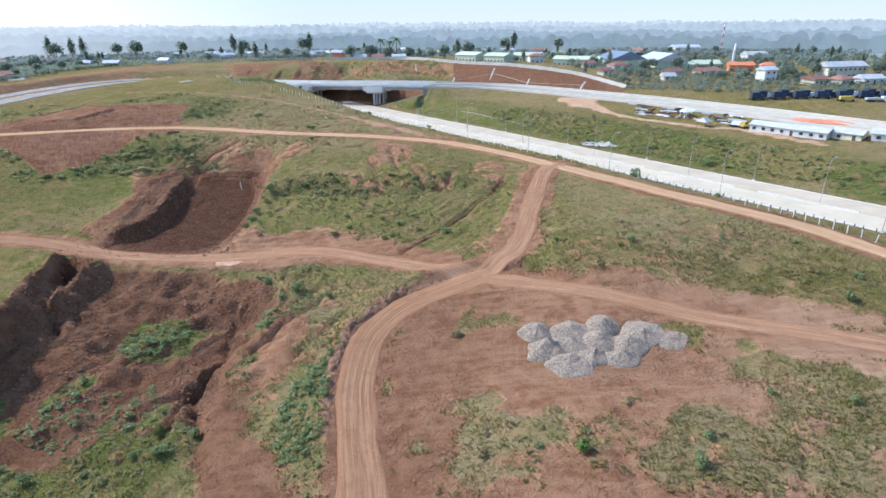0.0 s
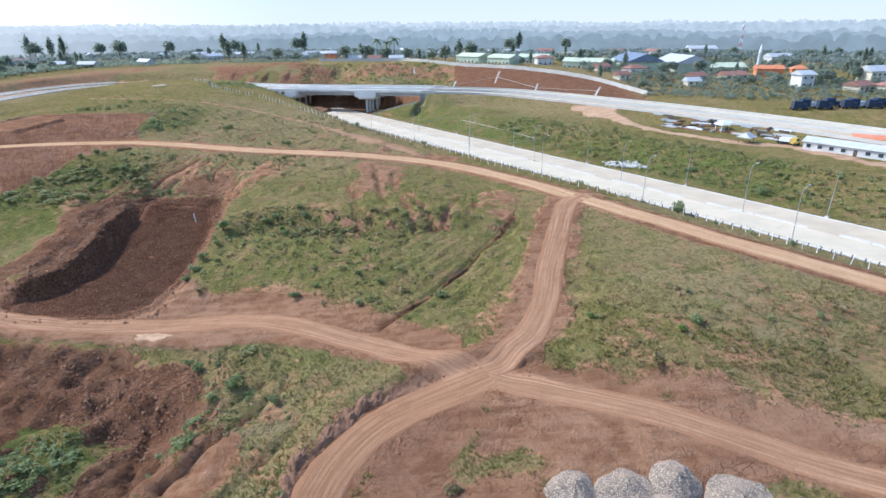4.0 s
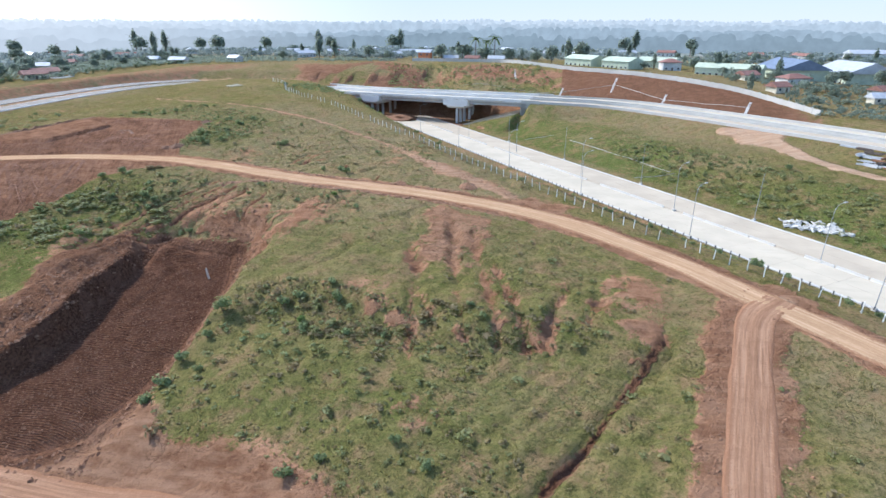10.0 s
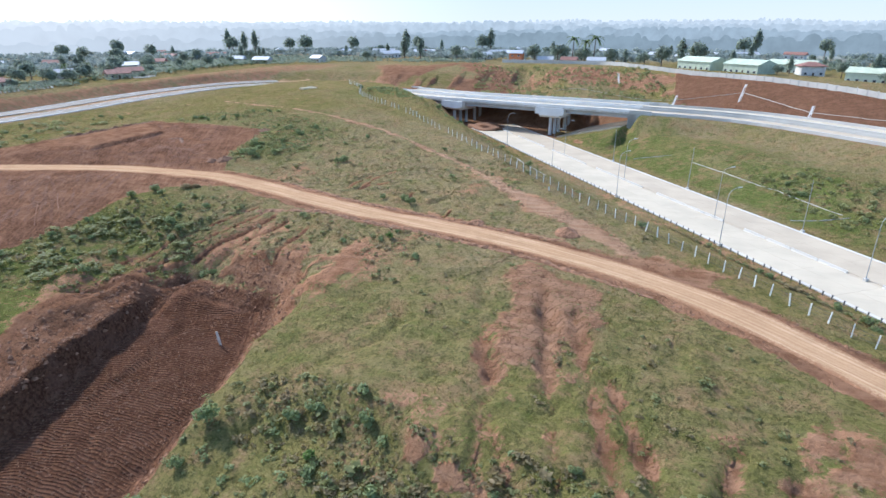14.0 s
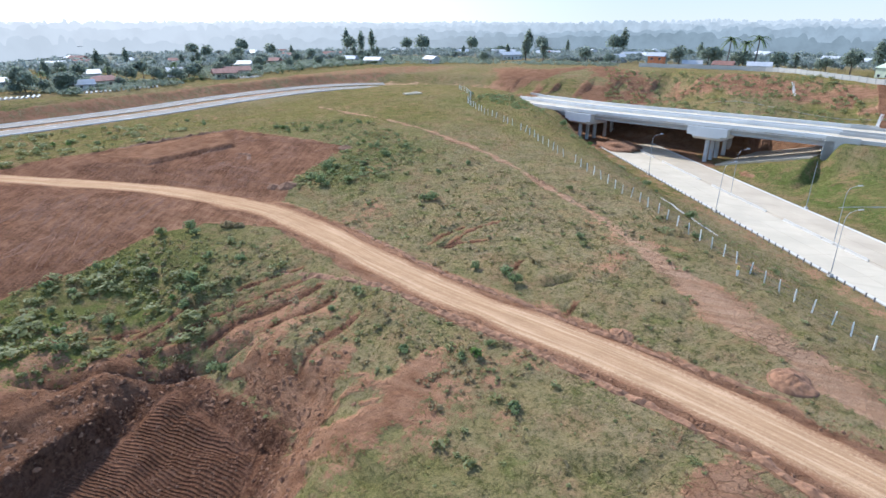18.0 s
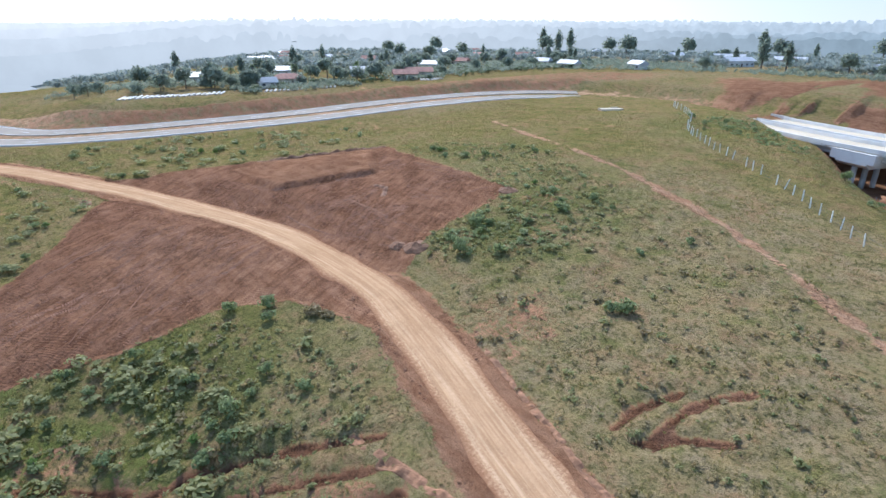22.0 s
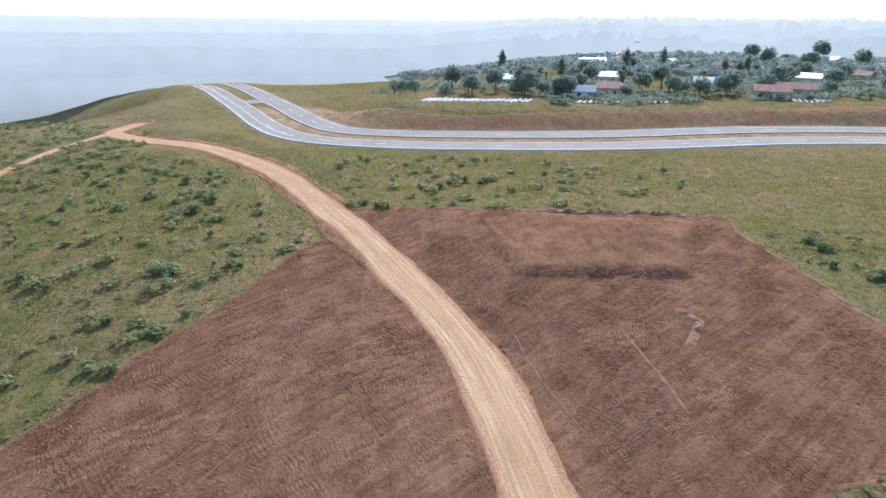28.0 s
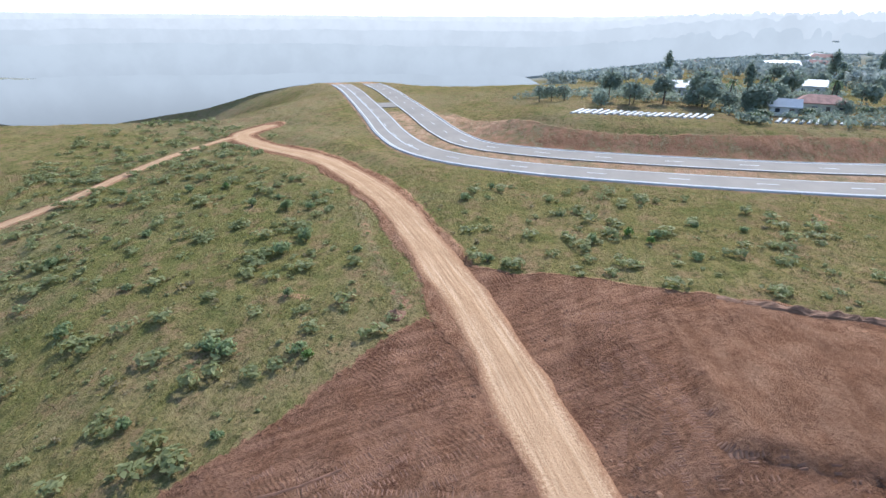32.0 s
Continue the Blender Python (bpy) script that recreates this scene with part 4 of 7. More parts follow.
# ---- mesh helpers ----
class Geo:
    """Gathers vertices and faces for one mesh."""

    def __init__(self):
        self.v, self.f = [], []

    def add(self, verts, faces):
        k = len(self.v)
        self.v += [tuple(p) for p in verts]
        self.f += [tuple(k + i for i in f) for f in faces]
        return self

    def box(self, at, size, m=None, taper=1.0, lean=(0, 0)):
        """A box standing on its base centre; m turns it. taper narrows its top."""
        x, y, z = at
        a, b, c = size[0] / 2, size[1] / 2, size[2]
        p = [Vector((i * a, j * b, 0)) for i, j in ((-1, -1), (1, -1), (1, 1), (-1, 1))]
        p += [Vector((i * a * taper + lean[0], j * b * taper + lean[1], c)) for i, j in ((-1, -1), (1, -1), (1, 1), (-1, 1))]
        if m is not None:
            p = [m @ q for q in p]
        return self.add([(q[0] + x, q[1] + y, q[2] + z) for q in p], [(3, 2, 1, 0), (4, 5, 6, 7), (0, 1, 5, 4), (1, 2, 6, 5), (2, 3, 7, 6), (3, 0, 4, 7)])

    def tube(self, path, radii, n=8, cap=True):
        """A round bar along a path of points."""
        rings = []
        path = [Vector(p) for p in path]
        for i, p in enumerate(path):
            d = (path[min(i + 1, len(path) - 1)] - path[max(i - 1, 0)]).normalized()
            side = d.cross(Vector((0.31, 0.95, 0.11))).normalized()
            up = d.cross(side)
            r = radii[i] if hasattr(radii, "__len__") else radii
            rings.append([p + r * (math.cos(a) * side + math.sin(a) * up) for a in [2 * math.pi * k / n for k in range(n)]])
        faces = [(i * n + k, i * n + (k + 1) % n, (i + 1) * n + (k + 1) % n, (i + 1) * n + k) for i in range(len(path) - 1) for k in range(n)]
        if cap:
            faces += [tuple(range(n))[::-1], tuple((len(path) - 1) * n + k for k in range(n))]
        return self.add([q for r in rings for q in r], faces)

    def sweep(self, line, section, closed=True):
        """A section of (across, up) points drawn along a line of (x, y, z); across is to the left of its way."""
        line, n = np.array(line, float), len(section)
        d = np.gradient(line[:, :2], axis=0)
        d /= np.maximum(np.linalg.norm(d, axis=1, keepdims=True), 1e-9)
        verts = [(p[0] - u[1] * a, p[1] + u[0] * a, p[2] + h) for p, u in zip(line, d) for a, h in section]
        m = n if closed else n - 1
        faces = [(i * n + k, (i + 1) * n + k, (i + 1) * n + (k + 1) % n, i * n + (k + 1) % n) for i in range(len(line) - 1) for k in range(m)]
        if closed:
            faces += [tuple(range(n)), tuple((len(line) - 1) * n + k for k in range(n))[::-1]]
        return self.add(verts, faces)

    def mesh(self, name, material, smooth_shade=False):
        me = bpy.data.meshes.new(name)
        me.from_pydata(self.v, [], self.f)
        me.update()
        bm = bmesh.new()
        bm.from_mesh(me)
        bmesh.ops.recalc_face_normals(bm, faces=bm.faces)
        bm.to_mesh(me)
        bm.free()
        if smooth_shade:
            me.shade_smooth()
        for m in material if isinstance(material, (list, tuple)) else [material]:
            me.materials.append(m)
        return me


def part(name, geo, material, parent=None, label="", smooth_shade=False):
    """One mesh object, under a thing or a part where one is given."""
    me = geo if isinstance(geo, bpy.types.Mesh) else geo.mesh(name, material, smooth_shade)
    ob = new(name, me)
    if parent is not None:
        ob.parent = parent
    if label:
        ob["label"] = label
    return ob


def thing(name, at, turn=0.0, label="", category="", group="", kind=""):
    """An empty at a thing's base, for its parts."""
    ob = new(name)
    ob.matrix_world = pose(*at, 0, 0, turn)
    ob.empty_display_size = 0.2
    return tagged(ob, label, category, group, kind)


def shift(line, across, lift=0.0):
    line = np.array(line, float)
    d = np.gradient(line[:, :2], axis=0)
    d /= np.maximum(np.linalg.norm(d, axis=1, keepdims=True), 1e-9)
    out = line.copy()
    out[:, 0] -= d[:, 1] * across
    out[:, 1] += d[:, 0] * across
    out[:, 2] += lift
    return out


def finer(line, step):
    """The same line with points at even steps."""
    line = np.array(line, float)
    l = np.r_[0, np.cumsum(np.linalg.norm(np.diff(line[:, :2], axis=0), axis=1))]
    t = np.linspace(0, l[-1], max(2, int(l[-1] / step)))
    return np.stack([np.interp(t, l, c) for c in line.T], 1)


# ---- dirt roads ----
def dirt_road(name, line, half, material, label, lift=0.07, ruts=(0.35, 0.62), drape=True):
    line = finer(line, 0.9)
    n = 17
    us = np.linspace(-1, 1, n)
    d = np.gradient(line[:, :2], axis=0)
    d /= np.linalg.norm(d, axis=1, keepdims=True)
    wob = half * (1 + 0.5 * (fbm(line[:, 0], line[:, 1], 9, 3) - 0.5))
    wob2 = half * (1 + 0.5 * (fbm(line[:, 0] + 70, line[:, 1], 9, 3) - 0.5))
    w = np.where(us[None] < 0, wob[:, None], wob2[:, None]) * us[None]
    x, y = line[:, :1] - d[:, 1:] * w, line[:, 1:2] + d[:, :1] * w
    z = ground(x.ravel(), y.ravel()).reshape(x.shape)
    rut = sum(np.exp(-((np.abs(us) - r) / 0.10) ** 2) for r in ruts)[None] * (0.35 + 0.9 * fbm(x, y, 14, 3))
    z = z + lift * np.clip(3.2 * (1 - np.abs(us)), -1, 1)[None] - 0.05 * rut + 0.05 * (fbm(x, y, 1.6, 2) - 0.5)
    z[:, [0, -1]] -= 0.22
    me = bpy.data.meshes.new(name)
    m = len(line)
    faces = [(i * n + k, (i + 1) * n + k, (i + 1) * n + k + 1, i * n + k + 1) for i in range(m - 1) for k in range(n - 1)]
    me.from_pydata(np.stack([x, y, z], -1).reshape(-1, 3).tolist(), [], [f[::-1] for f in faces])
    me.update()
    run = np.r_[0, np.cumsum(np.linalg.norm(np.diff(line[:, :2], axis=0), axis=1))]
    for key, values in (("rut", rut), ("across", np.abs(us)[None] + 0 * x), ("sideways", w), ("onward", run[:, None] + 0 * x)):
        me.attributes.new(key, "FLOAT", "POINT").data.foreach_set("value", values.astype(np.float32).ravel())
    me.materials.append(material)
    me.shade_smooth()
    return tagged(new(name, me), label, "dirt road", kind="structure")


dirt_road("haul_road", HAUL, 3.5, HAUL_SOIL, "pale beaten earth haul road with wheel ruts")
dirt_road("lower_road", LOWER, 2.9, RED_TRACK, "red earth site road below the cut")
dirt_road("spur_road", SPUR, 2.6, RED_TRACK, "rutted red earth spur between two site roads", 0.09)
dirt_road("loop_road", LOOP, 3.3, DAMP_TRACK, "curving red earth track with deep wheel ruts", 0.11, (0.2, 0.5, 0.75))
dirt_road("side_track", SIDE_TRACK, 1.9, HAUL_SOIL, "narrow pale earth track across grassland", 0.1)


# ---- expressway ----
def ex_point(s, o, lift=0.0):
    p = EX_O + s * EX_U + o * EX_N
    return (p[0], p[1], float(ex_z(s)) + lift)


def ex_line(s0, s1, o, lift=0.0, n=24):
    return [ex_point(s, o, lift) for s in np.linspace(s0, s1, n)]


S0, S1 = -144.0, 235.0
road = thing("expressway", ex_point(0, 10), 0, "new pale concrete expressway in a grassy cutting", "road", kind="structure")
for o0, o1, mat in ((0.0, 10.2, SLAB), (11.2, 20.6, SLAB_DUSTY)):
    s = S0
    while s < S1:
        e = min(s + 9.96, S1)
        for a, b in ((o0, (o0 + o1) / 2 - 0.02), ((o0 + o1) / 2 + 0.02, o1)):
            g = Geo().add([ex_point(s, a, -0.4), ex_point(e, a, -0.4), ex_point(e, b, -0.4), ex_point(s, b, -0.4), ex_point(s, a, 0.12), ex_point(e, a, 0.12), ex_point(e, b, 0.12), ex_point(s, b, 0.12)],
                          [(0, 1, 5, 4), (1, 2, 6, 5), (2, 3, 7, 6), (3, 0, 4, 7), (4, 5, 6, 7)])
            part("slab", g, mat, None).parent = road
        s += 10.0
for ob in road.children:
    ob.matrix_parent_inverse = road.matrix_world.inverted()
median = thing("median_barrier", ex_point(0, 10.7), 0, "low concrete median barrier with gaps", "barrier", kind="structure")
bar = Geo().sweep([(0, 0, 0), (5.7, 0, 0)], [(0.32, 0), (0.30, 0.1), (0.14, 0.28), (0.09, 0.62), (-0.09, 0.62), (-0.14, 0.28), (-0.30, 0.1), (-0.32, 0)]).mesh("barrier_block", BARRIER)
turn = math.degrees(math.atan2(EX_U[1], EX_U[0]))
for k, s in enumerate(np.arange(S0, S1, 6.0)):
    if k % 5 != 4:
        ob = part("barrier_block", bar, None, median)
        ob.matrix_parent_inverse = median.matrix_world.inverted()
        ob.matrix_basis = pose(*ex_point(s, 10.7, -0.05), 0, 0, turn)
strip = part("median_strip", Geo().sweep(ex_line(S0, S1, 10.7, 0), [(0.55, 0.06), (-0.55, 0.06), (-0.55, -0.3), (0.55, -0.3)]), SLAB_DUSTY, median)
strip.matrix_parent_inverse = median.matrix_world.inverted()
for o, name in ((-0.35, "near_kerb"), (20.95, "far_kerb")):
    tagged(part(name, Geo().sweep(ex_line(S0, S1, o), [(0.35, 0.16), (0.30, 0.2), (-0.30, 0.2), (-0.35, 0.16), (-0.35, -0.4), (0.35, -0.4)]), BARRIER), "pale concrete kerb and gutter beside the expressway", "kerb", kind="structure")

# short dark posts along the near kerb
rail = thing("verge_posts", ex_point(0, -1.1), 0, "row of short dark marker posts beside the expressway", "post row")
stub = Geo().box((0, 0, -0.3), (0.22, 0.14, 0.95), taper=0.8).box((0, 0, 0.65), (0.26, 0.18, 0.10)).mesh("post", DARK_STEEL)
for s in np.arange(-145, 175, 2.0):
    ob = part("post", stub, None, rail)
    ob.matrix_parent_inverse = rail.matrix_world.inverted()
    ob.matrix_basis = pose(*ex_point(s + random.uniform(-0.3, 0.3), -1.15), random.uniform(-6, 6), random.uniform(-6, 6), turn)


def street_lamp():
    t = thing("street_lamp", (0, 0, 0), 0, "tall galvanised street lamp with a single curved arm", "street lamp", "lamps along the expressway")
    part("base", Geo().box((0, 0, -0.2), (0.7, 0.7, 0.6), taper=0.85), BARRIER, t)
    part("pole", Geo().tube([(0, 0, 0.3), (0, 0, 4), (0, 0, 9.6)], [0.085, 0.07, 0.05], 8), STEEL, t)
    arm = part("arm", Geo().tube([(0, 0, 9.55), (0.12, 0, 10.5), (0.55, 0, 11.2), (1.3, 0, 11.55), (2.1, 0, 11.7)], [0.055, 0.05, 0.045, 0.04, 0.04], 8), STEEL, t)
    part("luminaire", Geo().box((2.5, 0, 11.62), (0.95, 0.34, 0.14), taper=0.8), STEEL, arm)
    return t


def straight_lamp():
    t = thing("lamp_pole", (0, 0, 0), 0, "straight galvanised lamp pole still without its arm", "lamp pole", "lamps along the expressway")
    part("base", Geo().box((0, 0, -0.2), (0.7, 0.7, 0.6), taper=0.85), BARRIER, t)
    part("pole", Geo().tube([(0, 0, 0.3), (0, 0, 5), (0, 0, 11.2)], [0.085, 0.07, 0.05], 8), STEEL, t)
    return t


LAMP, LAMP2 = street_lamp(), straight_lamp()
first = [True, True]
for s0, o, lamp, side, step in ((-98, -0.9, LAMP, 0, 36.6), (-75, 10.7, LAMP, 0, 36.0), (-62, 21.6, LAMP2, 1, 36.2)):
    for k in range(8):
        m = pose(*ex_point(s0 + step * k, o, 0.1), random.uniform(-1.2, 1.2), random.uniform(-1.2, 1.2), turn + (90 if o < 15 else 270) + random.uniform(-4, 4))
        if first[side]:
            lamp.matrix_basis, first[side] = m, False
        else:
            copy_thing(lamp, m)

# ---- highway and upper road ----
hi = finer(HIGHWAY, 4.0)
hi = hi[hi[:, 0] > -420]
cut = [int(np.argmin(np.hypot(hi[:, 0] - a, hi[:, 1] - b))) for a, b in ((-138, 395), (-206, 392), (-12, 351.5))]


def carriageway(name, line, o0, o1, mat, label, lines=()):
    t = thing(name, tuple(line[len(line) // 2]), 0, label, "road", kind="structure")
    inv = t.matrix_world.inverted()
    part("surface", Geo().sweep(line, [(o0, 0.0), (o1, 0.0), (o1, -0.5), (o0, -0.5)]), mat, t).matrix_parent_inverse = inv
    for o, w in lines:
        part("edge_line", Geo().sweep(line, [(o - w, 0.0), (o + w, 0.0), (o + w, 0.035), (o - w, 0.035)]), WHITE_LINE, t).matrix_parent_inverse = inv
    return t


for o0, o1, name in ((3.2, 12.6, "far_side"), (-12.6, -3.2, "near_side")):
    west, east = hi[:cut[1]], hi[cut[2]:]
    w = carriageway("highway", west, o0, o1, ASPHALT, "grey asphalt highway carriageway with white edge lines", ((o0 + 0.45, 0.12), (o1 - 0.45, 0.12)))
    inv = w.matrix_world.inverted()
    for a in range(0, len(west) - 3, 4):
        part("lane_dash", Geo().sweep(west[a:a + 2], [((o0 + o1) / 2 - 0.1, 0.0), ((o0 + o1) / 2 + 0.1, 0.0), ((o0 + o1) / 2 + 0.1, 0.03), ((o0 + o1) / 2 - 0.1, 0.03)]), WHITE_LINE, w).matrix_parent_inverse = inv
    carriageway("upper_road", east, o0, o1, SLAB if o0 > 0 else SLAB_DUSTY, "pale concrete carriageway on an embankment", ())
for o in (-13.2, 13.2, -2.6, 2.6):
    tagged(part("road_kerb", Geo().sweep(shift(hi[cut[2]:], o), [(0.2, 0.75), (-0.2, 0.75), (-0.3, -0.5), (0.3, -0.5)]), BARRIER), "low concrete parapet along the upper road", "kerb", kind="structure")
for o in (-12.9, 12.9):
    tagged(part("road_kerb", Geo().sweep(shift(hi[:cut[1]], o), [(0.15, 0.1), (-0.15, 0.1), (-0.2, -0.5), (0.2, -0.5)]), GREY_CONCRETE), "pale concrete gutter along the highway", "kerb", kind="structure")

# edge line between the slip lane and the near carriageway, and a paved link between the two carriageways
far_end = hi[hi[:, 0] < -262]
tagged(part("nose_line", Geo().sweep(shift(far_end, -8.6), [(0.14, 0.0), (-0.14, 0.0), (-0.14, 0.04), (0.14, 0.04)]), WHITE_LINE), "white edge line between highway and slip lane", "road marking", kind="structure")
link = hi[(hi[:, 0] > -345) & (hi[:, 0] < -333)]
tagged(part("median_link", Geo().sweep(link, [(3.2, 0.03), (-3.2, 0.03), (-3.2, -0.5), (3.2, -0.5)]), ASPHALT), "paved link between two highway carriageways", "road", kind="structure")

# ---- overpass ----
bridge_line = hi[cut[0]:cut[2] + 1]
mid = bridge_line[len(bridge_line) // 2]


def under_span(u, v, lift=0.0):
    """A point on the paved slope between the east pier and its abutment."""
    return (-42 + 0.956 * u + 0.294 * v, 357.3 - 0.294 * u + 0.956 * v, 6.0 + 6.5 * min(max((u - 3) / 25, 0), 1) + lift)


for name, v0, v1, up, label in (("side_apron", -14.5, 14.0, 0.08, "concrete slope paving under the end span of the overpass"), ("apron_kerb", -15.2, -14.5, 0.28, "pale concrete kerb along the slope paving")):
    quad = [(2.6, v0), (28.0, v0), (28.0, v1), (2.6, v1)]
    g = Geo().add([under_span(u, v, up) for u, v in quad] + [under_span(u, v, -1.2) for u, v in quad], [(0, 1, 2, 3)] + [(i, (i + 1) % 4, 4 + (i + 1) % 4, 4 + i) for i in range(4)])
    tagged(part(name, g, SLAB_DUSTY if up < 0.2 else SLAB), label, "pavement", kind="structure")
bridge = thing("overpass", (mid[0], mid[1], 6.0), 0, "unfinished concrete overpass with two parallel decks", "bridge")
BI = bridge.matrix_world.inverted()


def on_bridge(name, geo, mat, label=""):
    ob = part(name, geo, mat, bridge, label)
    ob.matrix_parent_inverse = BI
    return ob


for near, (o0, o1) in ((1, (-13.2, -1.4)), (0, (1.4, 13.2))):
    on_bridge("deck", Geo().sweep(bridge_line, [(o0, 0.02), (o1, 0.02), (o1, -0.28), (o0, -0.28)]), SLAB)
    for o in (o0 + 0.15, o1 - 0.15):
        on_bridge("parapet", Geo().sweep(shift(bridge_line, o), [(0.15, -0.45), (0.15, 1.0), (0.10, 1.08), (-0.10, 1.08), (-0.15, 1.0), (-0.15, -0.45)]), CAST_CONCRETE)
    for o in np.linspace(o0 + 2.1, o1 - 2.1, 5):
        on_bridge("girder", Geo().sweep(shift(bridge_line, o), [(0.40, -0.28), (0.40, -0.45), (0.12, -0.62), (0.12, -1.75), (0.34, -1.95), (0.34, -2.25), (-0.34, -2.25), (-0.34, -1.95), (-0.12, -1.75), (-0.12, -0.62), (-0.40, -0.45), (-0.40, -0.28)]), GREY_CONCRETE)
    for px, py in ((-92, 373), (-44, 358)):
        k = int(np.argmin(np.hypot(bridge_line[:, 0] - px, bridge_line[:, 1] - py)))
        c, d = bridge_line[k], bridge_line[k + 1] - bridge_line[k - 1]
        a = math.atan2(d[1], d[0])
        rot = Matrix.Rotation(a, 3, "Z")
        oc = (o0 + o1) / 2
        px2, py2 = c[0] - math.sin(a) * oc, c[1] + math.cos(a) * oc
        cap = Geo()
        hw, top, low = (o1 - o0) / 2, -0.28, -4.3
        hw += 0.5
        for span, prof in ((6.2, []), (4.4, [(-hw, -2.9), (hw, -2.9), (hw, -3.4), (hw - 1.6, low), (-hw + 1.6, low), (-hw, -3.4)])):
            if not prof:
                prof = [(-hw, -0.32), (hw, -0.32), (hw, -2.9), (-hw, -2.9)]
            n6 = len(prof)
            vs = [rot @ Vector((t, u, 0)) + Vector((px2, py2, c[2] + v)) for t in (-span, span) for u, v in prof]
            cap.add(vs, [tuple(range(n6)), tuple(range(n6, 2 * n6))[::-1]] + [(i, (i + 1) % n6, n6 + (i + 1) % n6, n6 + i) for i in range(n6)])
        on_bridge("pier_cap", cap, CAST_CONCRETE)
        for u in (-4.2, 0.0, 4.2):
            q = rot @ Vector((0, u, 0)) + Vector((px2, py2, 0))
            base = height(q[0], q[1]) - 1.0
            on_bridge("column", Geo().tube([(q[0], q[1], base), (q[0], q[1], c[2] - 4.2)], 0.68, 14), GREY_CONCRETE)
for k, sgn in ((0, 1), (len(bridge_line) - 1, -1)):
    c = bridge_line[k]
    d = bridge_line[min(k + 1, len(bridge_line) - 1)] - bridge_line[max(k - 1, 0)]
    a = math.atan2(d[1], d[0])
    rot = Matrix.Rotation(a, 3, "Z")
    on_bridge("abutment", Geo().box((c[0], c[1], 8.0), (2.6, 28.5, c[2] - 8.3), rot), BARRIER)
    for u in (-14.0, 14.0):
        q = rot @ Vector((-sgn * 3.0, u, 0))
        on_bridge("wing_wall", Geo().box((c[0] + q[0], c[1] + q[1], 11), (8.0, 0.5, c[2] - 9.9), rot), BARRIER)


# ---- things on the site ----
def blob(radius, rough=0.25, seed=0, flat=0.6, n=10, rings=6):
    """A lump with an uneven skin, standing on its base."""
    rnd = random.Random(seed)
    g, verts, faces = Geo(), [], []
    for i in range(rings + 1):
        a = (math.pi / 2) * i / rings
        for k in range(n):
            b = 2 * math.pi * k / n
            p = Vector((math.cos(a) * math.cos(b), math.cos(a) * math.sin(b), math.sin(a)))
            r = radius * (1 + rough * 2 * (noise.noise(p * 1.7 + Vector((seed * 3.1, seed, 0))) + 0.5 * noise.noise(p * 4.1 + Vector((seed, 9, 0)))) + rnd.uniform(-0.06, 0.06))
            verts.append((p.x * r, p.y * r, p.z * r * flat - (0.25 * radius if i == 0 else 0)))
    for i in range(rings):
        for k in range(n):
            faces.append((i * n + k, i * n + (k + 1) % n, (i + 1) * n + (k + 1) % n, (i + 1) * n + k))
    return g.add(verts, faces)


def gravel_material():
    n = Nodes("grey_gravel")
    v = n.t.nodes.new("ShaderNodeTexVoronoi")
    v.inputs["Scale"].default_value = 7.0
    n.t.links.new(n.t.nodes.new("ShaderNodeTexCoord").outputs["Object"], v.inputs["Vector"])
    bw = n.t.nodes.new("ShaderNodeRGBToBW")
    n.t.links.new(v.outputs["Color"], bw.inputs["Color"])
    c = n.mix(n.ramp(bw.outputs["Val"], 0.2, 0.8), (0.165, 0.126, 0.088), (0.45, 0.365, 0.272))
    c = n.mix(n.ramp(v.outputs["Distance"], 0.3, 0.6, 0.0, 0.7), c, (0.12, 0.095, 0.075))
    c = n.mix(n.ramp(n.noise(0.5, 4), 0.42, 0.68, 0, 0.45), c, (0.40, 0.285, 0.20))
    return n.done(c, 0.9, n.bump(n.math("SUBTRACT", 1.0, v.outputs["Distance"]), 0.9, 0.12), 0, 0.25)


GRAVEL = gravel_material()
DARK_EARTH = plain("dark_pushed_earth", (0.215, 0.112, 0.062), 0.95, 0.4, 1.2, bump=0.5)
CLOD = plain("torn_red_clods", (0.26, 0.132, 0.070), 0.95, 0.45, 1.5, bump=0.5)


def heap(x, y, r, h, seed, name="gravel_mound", mat=GRAVEL, label="tipped heap of pale grey gravel on red earth", category="gravel heap", group="gravel heaps beside the site road"):
    """One tipped load of gravel with a rounded top and a spreading foot."""
    n, rings = 44, 16
    base = height(x, y)
    v, f = [], []
    for i in range(rings + 1):
        q = i / rings
        for k in range(n):
            b = 2 * math.pi * k / n
            e = r * (1 + 0.28 * noise.noise(Vector((math.cos(b) * 1.3, math.sin(b) * 1.3, seed))))
            px, py = math.cos(b) * e * q, math.sin(b) * e * q * 0.9
            z = h * (1 - q ** 1.1) * (1 - 0.25 * q * (1 - q)) * (1 + 0.22 * noise.noise(Vector((px * 0.6, py * 0.6, seed)))) + 0.16 * noise.noise(Vector((px * 2.3, py * 2.3, seed))) + 0.10 * noise.noise(Vector((px * 5.3, py * 5.3, seed)))
            v.append((px, py, z + (height(x + px, y + py) - base) * q - (0.25 if i == rings else 0)))
    for i in range(rings):
        for k in range(n):
            f.append((i * n + k, i * n + (k + 1) % n, (i + 1) * n + (k + 1) % n, (i + 1) * n + k))
    ob = part(name, Geo().add(v, f), mat, None, "", True)
    ob.matrix_world = pose(x, y, base)
    return tagged(ob, label, category, group)


